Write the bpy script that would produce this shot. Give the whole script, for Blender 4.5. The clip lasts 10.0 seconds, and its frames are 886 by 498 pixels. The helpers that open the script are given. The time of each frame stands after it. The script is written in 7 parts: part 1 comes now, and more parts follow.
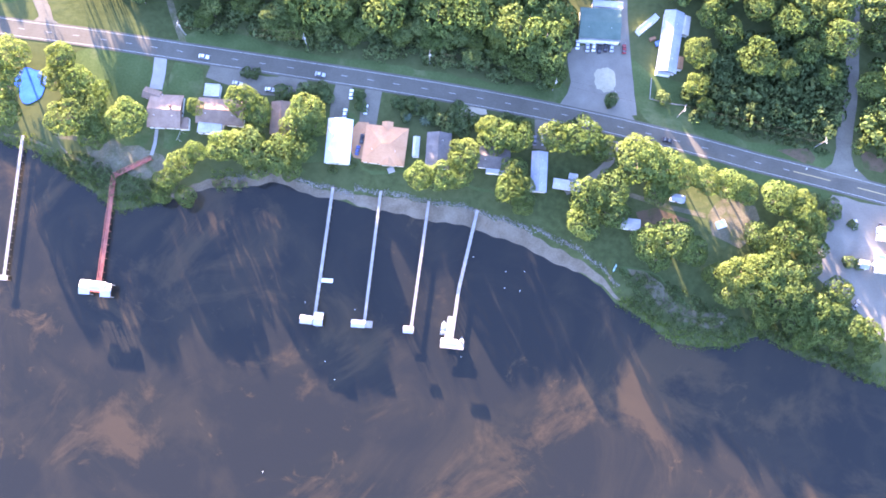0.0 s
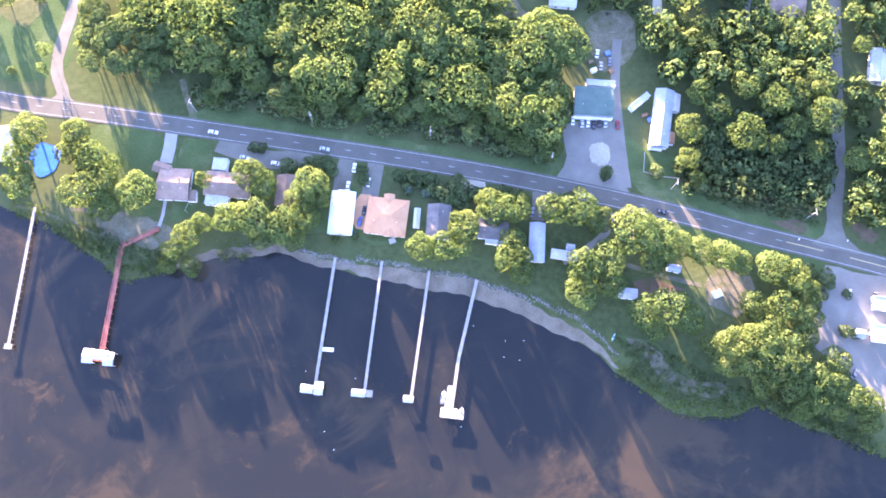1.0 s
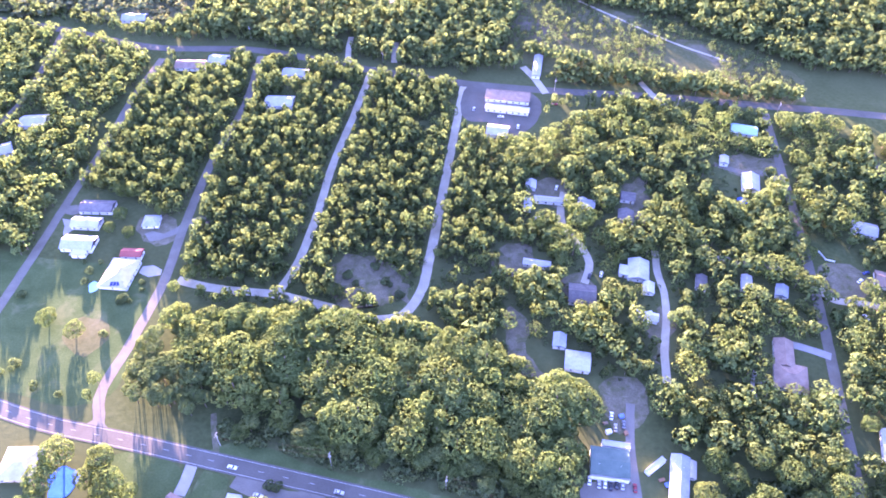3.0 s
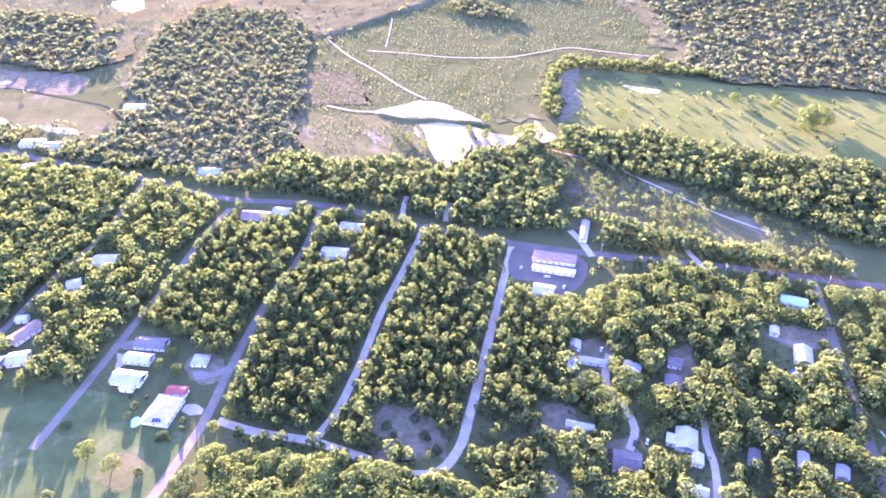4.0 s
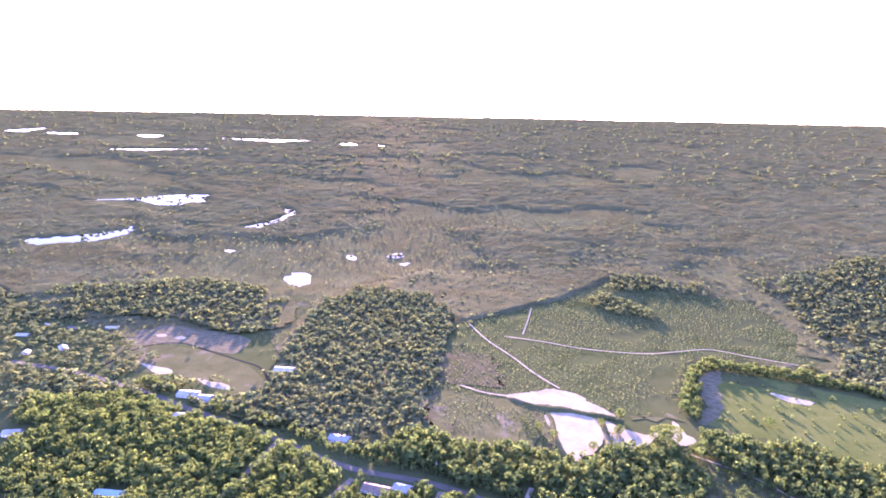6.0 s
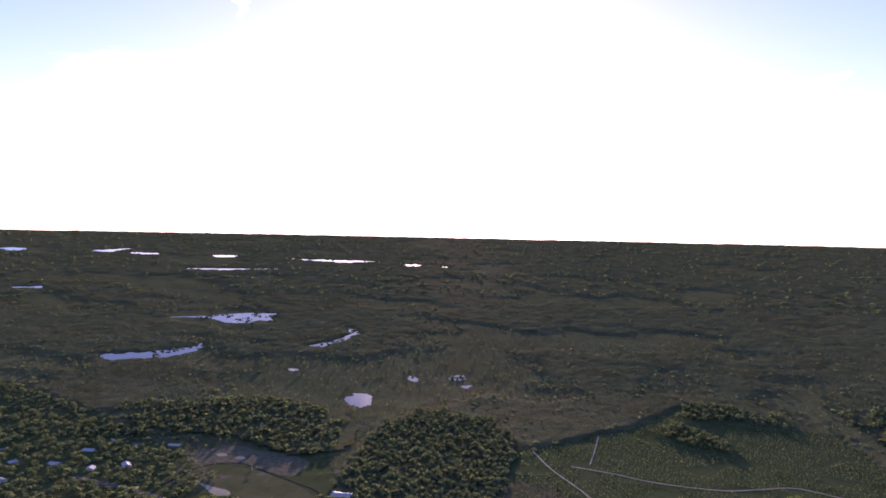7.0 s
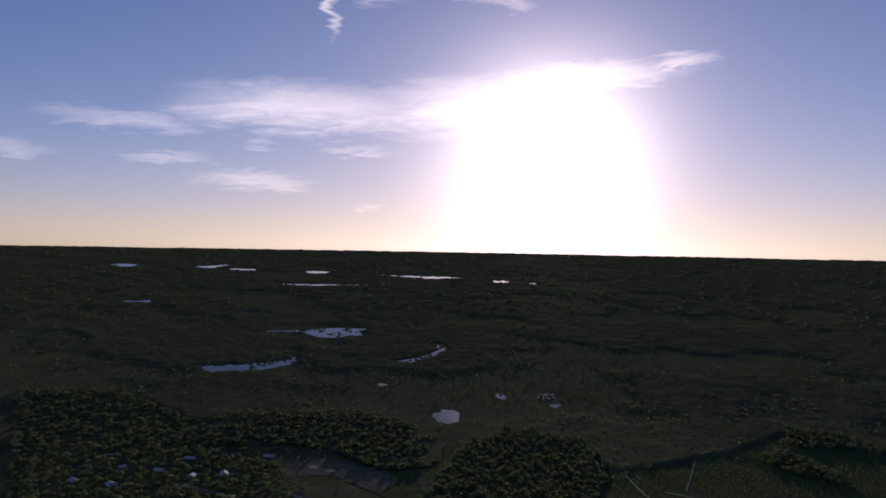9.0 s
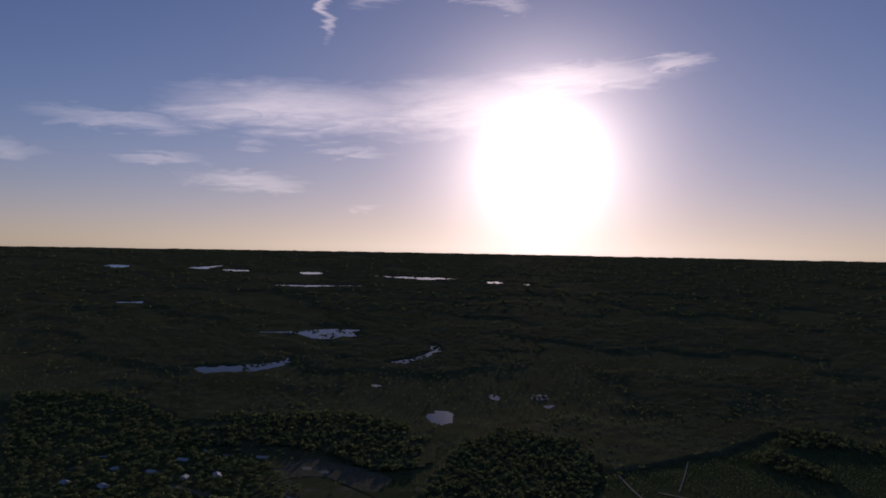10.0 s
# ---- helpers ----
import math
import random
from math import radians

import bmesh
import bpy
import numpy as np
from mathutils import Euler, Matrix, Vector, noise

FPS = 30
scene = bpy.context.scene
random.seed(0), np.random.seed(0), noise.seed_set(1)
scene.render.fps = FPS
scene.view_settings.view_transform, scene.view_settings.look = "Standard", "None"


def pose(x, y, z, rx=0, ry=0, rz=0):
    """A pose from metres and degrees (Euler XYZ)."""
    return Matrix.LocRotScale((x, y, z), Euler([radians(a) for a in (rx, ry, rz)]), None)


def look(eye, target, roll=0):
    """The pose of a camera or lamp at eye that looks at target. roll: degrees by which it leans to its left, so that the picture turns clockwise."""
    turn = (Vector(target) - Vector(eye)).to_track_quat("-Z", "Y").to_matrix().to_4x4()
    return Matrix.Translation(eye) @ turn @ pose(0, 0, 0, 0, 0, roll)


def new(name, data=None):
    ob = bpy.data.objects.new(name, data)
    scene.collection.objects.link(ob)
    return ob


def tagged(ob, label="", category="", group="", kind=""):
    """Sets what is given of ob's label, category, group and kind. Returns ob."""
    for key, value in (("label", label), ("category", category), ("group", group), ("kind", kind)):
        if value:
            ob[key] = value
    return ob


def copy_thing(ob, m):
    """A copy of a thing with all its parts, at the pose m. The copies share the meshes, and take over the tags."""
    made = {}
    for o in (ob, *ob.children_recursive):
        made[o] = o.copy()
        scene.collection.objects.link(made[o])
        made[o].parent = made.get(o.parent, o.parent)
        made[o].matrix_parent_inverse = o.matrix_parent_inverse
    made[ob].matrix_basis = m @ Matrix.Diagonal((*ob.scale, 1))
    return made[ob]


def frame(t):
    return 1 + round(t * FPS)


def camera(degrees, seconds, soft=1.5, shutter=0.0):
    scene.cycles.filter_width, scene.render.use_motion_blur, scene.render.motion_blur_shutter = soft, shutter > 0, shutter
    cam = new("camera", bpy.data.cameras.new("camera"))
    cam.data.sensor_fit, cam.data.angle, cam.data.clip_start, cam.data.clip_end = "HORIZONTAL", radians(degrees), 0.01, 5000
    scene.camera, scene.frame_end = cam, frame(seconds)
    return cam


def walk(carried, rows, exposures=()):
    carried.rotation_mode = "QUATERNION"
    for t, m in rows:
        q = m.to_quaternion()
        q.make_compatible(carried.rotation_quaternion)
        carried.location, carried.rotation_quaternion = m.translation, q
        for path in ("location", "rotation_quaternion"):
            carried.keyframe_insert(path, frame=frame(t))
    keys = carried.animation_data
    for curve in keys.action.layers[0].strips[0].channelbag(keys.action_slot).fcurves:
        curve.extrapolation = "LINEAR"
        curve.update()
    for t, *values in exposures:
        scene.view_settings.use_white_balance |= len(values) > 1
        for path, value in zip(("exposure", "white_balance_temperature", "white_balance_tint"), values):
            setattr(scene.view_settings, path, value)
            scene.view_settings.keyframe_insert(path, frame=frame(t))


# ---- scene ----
# the camera: a drone that hovers over the shore, tilts up to the horizon and turns to its left
cam = camera(64.28, 10.0, soft=1.75)
PATH = [  # seconds, x, y, z, tilt from straight down, heading, lean
    (0.0, 0.00, 0.00, 310.10, 9.44, 0.00, -0.13),
    (0.5, 0.51, -0.66, 312.16, 9.64, 0.46, -0.52),
    (0.6, 0.60, -0.84, 312.77, 9.75, 0.50, -0.56),
    (0.8, 0.78, -1.21, 313.98, 12.30, 0.56, -0.65),
    (1.0, 0.97, -1.58, 315.19, 15.17, 0.63, -0.74),
    (1.5, 1.65, -3.22, 318.24, 22.22, 0.84, -0.97),
    (2.0, 2.21, -5.05, 321.19, 29.24, 0.90, -0.81),
    (2.5, 1.57, -7.55, 323.31, 36.42, 1.83, -0.14),
    (3.0, 1.98, -10.14, 325.65, 43.47, 3.79, 0.28),
    (3.2, 2.11, -10.77, 325.89, 46.29, 4.89, 0.47),
    (4.3, 4.02, -17.40, 326.72, 59.88, 9.97, 0.34),
    (4.5, 4.12, -17.67, 326.78, 62.29, 10.83, 0.74),
    (5.0, 4.58, -17.94, 327.34, 68.19, 13.52, 0.71),
    (5.5, 4.60, -18.75, 328.05, 73.77, 16.60, 0.98),
    (6.0, 4.34, -19.35, 328.67, 78.93, 20.32, 1.12),
    (6.2, 4.31, -19.41, 328.78, 81.00, 21.66, 1.02),
    (6.7, 3.50, -19.37, 329.65, 85.80, 24.27, 1.14),
    (7.0, 3.02, -19.35, 330.17, 88.60, 25.59, 1.21),
    (7.3, 2.53, -19.33, 330.69, 89.82, 26.86, 1.28),
    (7.5, 2.44, -19.35, 330.71, 89.82, 27.51, 1.22),
    (8.0, 2.43, -19.01, 330.91, 89.80, 29.54, 1.14),
    (8.5, 2.58, -18.44, 331.00, 89.78, 31.68, 1.10),
    (9.0, 2.94, -17.75, 331.06, 89.77, 32.74, 1.03),
    (9.5, 3.03, -17.50, 330.96, 89.83, 32.17, 1.04),
    (10.0, 2.75, -17.58, 330.96, 89.86, 32.24, 1.05),
]
walk(cam, [(t, pose(x, y, z, a, 0, h) @ pose(0, 0, 0, 0, 0, r)) for t, x, y, z, a, h, r in PATH],
     exposures=[(0.0, 5.15, 8000, 39), (1.5, 5.15, 7800, 47), (2.5, 5.1, 7400, 62), (3.2, 5.1, 6950, 76), (4.5, 5.2, 6950, 80), (5.0, 5.25, 7000, 82), (6.0, 4.35, 7000, 75), (7.3, 1.25, 6950, 52), (8.0, 0.55, 6800, 44), (9.0, -0.05, 6800, 40), (10.0, -0.55, 6800, 39)])

# ---- light: low evening sun over the land, clear sky with thin cirrus ----
SUN_EL, SUN_AZ = 7.1, 24.3          # degrees above the horizon, degrees from +y towards -x
sun_dir = Vector((-math.sin(radians(SUN_AZ)) * math.cos(radians(SUN_EL)),
                  math.cos(radians(SUN_AZ)) * math.cos(radians(SUN_EL)), math.sin(radians(SUN_EL))))
sun = new("sun", bpy.data.lights.new("sun", "SUN"))
sun.data.energy, sun.data.angle, sun.data.color = 2.7, radians(0.6), (1.0, 0.925, 0.80)
sun.matrix_world = look(sun_dir * 100, (0, 0, 0))

world = bpy.data.worlds.new("sky")
scene.world = world
world.use_nodes = True
nt = world.node_tree
nt.nodes.clear()


def nd(tree, kind, **sets):
    n = tree.nodes.new(kind)
    for k, v in sets.items():
        setattr(n, k, v)
    return n


def mth(tree, op, a, b=None, c=None, clamp=False):
    n = tree.nodes.new("ShaderNodeMath")
    n.operation, n.use_clamp = op, clamp
    for i, v in enumerate((a, b, c)):
        if v is None:
            continue
        if isinstance(v, (int, float)):
            n.inputs[i].default_value = v
        else:
            tree.links.new(v, n.inputs[i])
    return n.outputs[0]


def ramp(tree, fac, *stops):
    n = tree.nodes.new("ShaderNodeValToRGB")
    while len(n.color_ramp.elements) < len(stops):
        n.color_ramp.elements.new(0.5)
    for e, (p, c) in zip(n.color_ramp.elements, stops):
        e.position, e.color = p, (c, c, c, 1) if isinstance(c, (int, float)) else (*c, 1)
    tree.links.new(fac, n.inputs[0])
    return n.outputs[0]


def mixc(tree, fac, a, b, mode="MIX"):
    n = tree.nodes.new("ShaderNodeMix")
    n.data_type, n.blend_type = "RGBA", mode
    for i, v in ((0, fac), (6, a), (7, b)):
        if isinstance(v, (int, float)):
            n.inputs[i].default_value = v
        elif isinstance(v, tuple):
            n.inputs[i].default_value = (*v, 1)
        else:
            tree.links.new(v, n.inputs[i])
    return n.outputs[2]


def noi(tree, vec, scale, detail=3.0, rough=0.55, warp=0.0):
    n = nd(tree, "ShaderNodeTexNoise")
    n.inputs["Scale"].default_value = scale
    n.inputs["Detail"].default_value = detail
    n.inputs["Roughness"].default_value = rough
    n.inputs["Distortion"].default_value = warp
    if vec is not None:
        tree.links.new(vec, n.inputs["Vector"])
    return n.outputs["Fac"]


sky = nd(nt, "ShaderNodeTexSky", sky_type="NISHITA", sun_disc=False)
sky.sun_elevation, sky.sun_rotation = radians(SUN_EL), radians(-SUN_AZ)
sky.altitude, sky.air_density, sky.dust_density, sky.ozone_density = 300, 0.6, 0.2, 2.5
coord = nd(nt, "ShaderNodeTexCoord").outputs["Generated"]
sep = nd(nt, "ShaderNodeSeparateXYZ")
nt.links.new(coord, sep.inputs[0])
# angles: azimuth to the right of the sun, elevation, both in degrees
az = mth(nt, "ADD", mth(nt, "MULTIPLY", mth(nt, "ARCTAN2", sep.outputs[0], sep.outputs[1]), 57.2958), SUN_AZ)
el = mth(nt, "MULTIPLY", mth(nt, "ARCSINE", sep.outputs[2]), 57.2958)
flat = nd(nt, "ShaderNodeCombineXYZ")
nt.links.new(mth(nt, "MULTIPLY", az, 0.2), flat.inputs[0])
nt.links.new(mth(nt, "SUBTRACT", el, mth(nt, "MULTIPLY", az, 0.05)), flat.inputs[1])
wisps = noi(nt, flat.outputs[0], 0.55, 6.0, 0.6, 1.0)
fine = noi(nt, flat.outputs[0], 1.5, 5.0, 0.6, 0.8)
grain = noi(nt, flat.outputs[0], 4.5, 4.0, 0.6, 0.6)
sway = mth(nt, "MULTIPLY", mth(nt, "SUBTRACT", wisps, 0.5), 8.0)
lift_ = mth(nt, "MULTIPLY", mth(nt, "SUBTRACT", fine, 0.5), 2.4)


def bank(a0, e0, wa, we, slope=0.0, thick=1.0):
    """A soft patch of cirrus round azimuth a0 and elevation e0."""
    da = mth(nt, "DIVIDE", mth(nt, "SUBTRACT", mth(nt, "ADD", az, sway), a0), wa)
    tilt = mth(nt, "MULTIPLY", mth(nt, "SUBTRACT", az, a0), slope)
    de = mth(nt, "DIVIDE", mth(nt, "SUBTRACT", mth(nt, "SUBTRACT", mth(nt, "ADD", el, lift_), e0), tilt), we)
    r2 = mth(nt, "ADD", mth(nt, "MULTIPLY", da, da), mth(nt, "MULTIPLY", de, de))
    return mth(nt, "MULTIPLY", mth(nt, "MAXIMUM", mth(nt, "SUBTRACT", 1.0, r2), 0.0), thick)


cover = None
for b in ((-19, 10.6, 13, 2.5, 0.0), (-8, 11.2, 10, 2.9, 0.05), (3, 13.4, 9, 1.5, 0.03), (9.6, 14.3, 2.4, 0.9, 0.1), (-33, 8.8, 6.5, 0.9, 0.0, 0.7), (-30, 6.2, 4.0, 0.5, 0.0, 0.6), (-24, 4.9, 6.0, 0.9, -0.03, 0.75),
          (-17.6, 18.6, 0.7, 3.2, 0.8), (-16.0, 20.6, 2.2, 1.2, 0.3, 0.9), (-13.6, 20.2, 3.2, 1.6, 0.1, 0.7), (-5.2, 19.6, 5.0, 0.8, -0.2, 0.8), (5.2, 20.3, 2.0, 0.6, -0.3, 0.8), (26.6, 11.0, 1.4, 0.5, 0.35, 0.8), (-15.5, 7.4, 4.0, 0.4, 0.0, 0.6),
          (-23.4, 7.8, 1.5, 0.5, 0.0, 0.5), (-14.5, 3.0, 1.2, 0.35, 0.0, 0.5), (-41, 6.3, 4.0, 0.8, 0.0, 0.5)):
    s = bank(*b)
    cover = s if cover is None else mth(nt, "MAXIMUM", cover, s)
edge = mth(nt, "POWER", cover, 0.8)
tufts = mth(nt, "ADD", mth(nt, "MULTIPLY", wisps, 0.45), mth(nt, "ADD", mth(nt, "MULTIPLY", fine, 0.38), mth(nt, "MULTIPLY", grain, 0.17)))
cloud = mth(nt, "MULTIPLY", edge, ramp(nt, mth(nt, "ADD", tufts, mth(nt, "MULTIPLY", cover, 0.3)), (0.40, 0.0), (0.90, 1.0)))
# the glare of the sun in the haze round it
vec = nd(nt, "ShaderNodeVectorMath", operation="DOT_PRODUCT")
nt.links.new(coord, vec.inputs[0])
vec.inputs[1].default_value = sun_dir
dot = mth(nt, "MAXIMUM", vec.outputs["Value"], 0.0)
glare = mth(nt, "MULTIPLY", mth(nt, "POWER", dot, 130.0), 8.0)
for sharp, power in ((400.0, 7.0), (1000.0, 48.0), (4000.0, 200.0)):
    glare = mth(nt, "ADD", glare, mth(nt, "MULTIPLY", mth(nt, "POWER", dot, sharp), power))
glow = mixc(nt, 1.0, (1.0, 0.97, 0.83), glare, "MULTIPLY")
deep = nd(nt, "ShaderNodeHueSaturation")
deep.inputs["Saturation"].default_value = 1.06
nt.links.new(sky.outputs[0], deep.inputs["Color"])
grey = nd(nt, "ShaderNodeRGBToBW")
nt.links.new(sky.outputs[0], grey.inputs[0])
low = mth(nt, "MULTIPLY", mth(nt, "EXPONENT", mth(nt, "MULTIPLY", mth(nt, "MAXIMUM", el, 0.0), -0.25)), 0.8)
bright = mixc(nt, low, mixc(nt, 1.0, deep.outputs[0], (1.05, 0.97, 1.02), "MULTIPLY"), mixc(nt, 1.0, (0.88, 0.86, 0.52), grey.outputs[0], "MULTIPLY"))     # pale mist over the horizon
clear = mixc(nt, 1.0, bright, mixc(nt, 1.0, (1.0, 1.0, 1.0), mixc(nt, 1.0, bright, (0.08, 0.08, 0.08), "MULTIPLY"), "ADD"), "DIVIDE")     # thin haze evens the sky out
lit = mixc(nt, mth(nt, "MULTIPLY", cloud, 0.6), clear, mixc(nt, 1.0, mixc(nt, 0.55, clear, (9.0, 8.5, 8.0)), (1.42, 1.46, 1.38), "MULTIPLY"))
bg = nd(nt, "ShaderNodeBackground")
bg.inputs[1].default_value = 0.14
nt.links.new(mixc(nt, 1.0, lit, glow, "ADD"), bg.inputs[0])
nt.links.new(bg.outputs[0], nd(nt, "ShaderNodeOutputWorld").inputs[0])

# ---- materials ----


def surface(name, stops, scales=(0.3, 3.0), rough=0.85, metal=0.0, bump=0.15, spec=0.3, per_object=0.0, ior=1.45, detail=4.0, third=None):
    """A procedural material: colours spread by noise at two scales in metres, a fine relief, and an own shade for each thing."""
    m = bpy.data.materials.new(name)
    m.use_nodes = True
    t = m.node_tree
    b = t.nodes["Principled BSDF"]
    pos = nd(t, "ShaderNodeNewGeometry").outputs["Position"]
    big, small = noi(t, pos, scales[0], detail, 0.6, 0.4), noi(t, pos, scales[1], 3.0, 0.6)
    f = mth(t, "ADD", mth(t, "MULTIPLY", big, 0.6), mth(t, "MULTIPLY", small, 0.4))
    n = len(stops)
    col = ramp(t, f, *[(0.32 + 0.36 * i / max(1, n - 1), c) for i, c in enumerate(stops)])
    if third:
        col = mixc(t, ramp(t, noi(t, pos, third[0], 5.0, 0.6, 0.6), (third[1], 0.0), (third[2], 1.0)), col, third[3])
    if per_object:
        rnd = nd(t, "ShaderNodeObjectInfo").outputs["Random"]
        hsv = nd(t, "ShaderNodeHueSaturation")
        t.links.new(col, hsv.inputs["Color"])
        t.links.new(mth(t, "ADD", 1.0 - per_object, mth(t, "MULTIPLY", rnd, 2 * per_object)), hsv.inputs["Value"])
        col = hsv.outputs[0]
    t.links.new(col, b.inputs["Base Color"])
    b.inputs["Roughness"].default_value, b.inputs["Metallic"].default_value = rough, metal
    b.inputs["Specular IOR Level"].default_value, b.inputs["IOR"].default_value = spec, ior
    if bump:
        bp = nd(t, "ShaderNodeBump")
        bp.inputs["Strength"].default_value, bp.inputs["Distance"].default_value = bump, 0.3
        t.links.new(small, bp.inputs["Height"])
        t.links.new(bp.outputs[0], b.inputs["Normal"])
    return m


def foliage(name, dark, mid, light, size, gloss=0.0, through_=0.45, crowned=True, tufts_=2.5, loose=5.0, level=False):
    """Leaves: part of the light passes through; the hue changes from tree to tree and from clump to clump."""
    m = bpy.data.materials.new(name)
    m.use_nodes = True
    t = m.node_tree
    t.nodes.clear()
    geo = nd(t, "ShaderNodeNewGeometry")
    pos, isl = geo.outputs["Position"], geo.outputs["Random Per Island"]
    tone = mth(t, "ADD", mth(t, "MULTIPLY", noi(t, pos, 1.0 / size, 3.0, 0.6), 0.75), mth(t, "MULTIPLY", isl, 0.12))
    tone = mth(t, "ADD", tone, mth(t, "MULTIPLY", nd(t, "ShaderNodeObjectInfo").outputs["Random"], 0.12))
    col = ramp(t, tone, (0.32, dark), (0.50, mid), (0.70, light))
    old = ramp(t, noi(t, pos, 0.45 / size, 2.0, 0.5), (0.45, 0.0), (0.62, 0.55))
    col = mixc(t, old, col, mixc(t, 1.0, col, (1.12, 0.94, 0.86), "MULTIPLY"))     # some trees are drier than others
    # a leaf clump is shaded by the way it faces out of its crown
    out = nd(t, "ShaderNodeAttribute", attribute_name="outward")
    turn = nd(t, "ShaderNodeVectorTransform", vector_type="NORMAL", convert_from="OBJECT", convert_to="WORLD")
    t.links.new(out.outputs["Vector"], turn.inputs[0])
    tuft = nd(t, "ShaderNodeTexNoise")
    tuft.inputs["Scale"].default_value, tuft.inputs["Detail"].default_value = tufts_, 1.0
    t.links.new(pos, tuft.inputs["Vector"])
    stray = nd(t, "ShaderNodeVectorMath", operation="MULTIPLY_ADD")
    t.links.new(tuft.outputs["Color"], stray.inputs[0])
    stray.inputs[1].default_value, stray.inputs[2].default_value = (loose,) * 3, (-loose / 2,) * 3
    both = nd(t, "ShaderNodeVectorMath", operation="MULTIPLY_ADD")
    if level:       # a closed canopy: its clumps face up
        both.inputs[0].default_value = (0, 0, 1)
    else:
        t.links.new(turn.outputs[0], both.inputs[0])
    both.inputs[1].default_value = (0.75, 0.75, 0.75)
    t.links.new(stray.outputs[0], both.inputs[2])
    faced = nd(t, "ShaderNodeVectorMath", operation="NORMALIZE")
    t.links.new(both.outputs[0], faced.inputs[0])
    d, tr, gl, mx, ad = (nd(t, k) for k in ("ShaderNodeBsdfDiffuse", "ShaderNodeBsdfTranslucent", "ShaderNodeBsdfGlossy", "ShaderNodeMixShader", "ShaderNodeMixShader"))
    t.links.new(col, d.inputs[0])
    gl.inputs["Color"].default_value = (1.0, 0.86, 0.72, 1)
    t.links.new(mixc(t, 1.0, col, (1.0, 1.06, 0.82), "MULTIPLY"), tr.inputs[0])
    gl.inputs["Roughness"].default_value = 0.72
    if crowned:
        t.links.new(faced.outputs[0], d.inputs["Normal"])
        t.links.new(faced.outputs[0], tr.inputs["Normal"])
    mx.inputs[0].default_value, ad.inputs[0].default_value = through_, gloss
    t.links.new(d.outputs[0], mx.inputs[1])
    t.links.new(tr.outputs[0], mx.inputs[2])
    t.links.new(mx.outputs[0], ad.inputs[1])
    t.links.new(gl.outputs[0], ad.inputs[2])
    t.links.new(ad.outputs[0], nd(t, "ShaderNodeOutputMaterial").inputs[0])
    return m


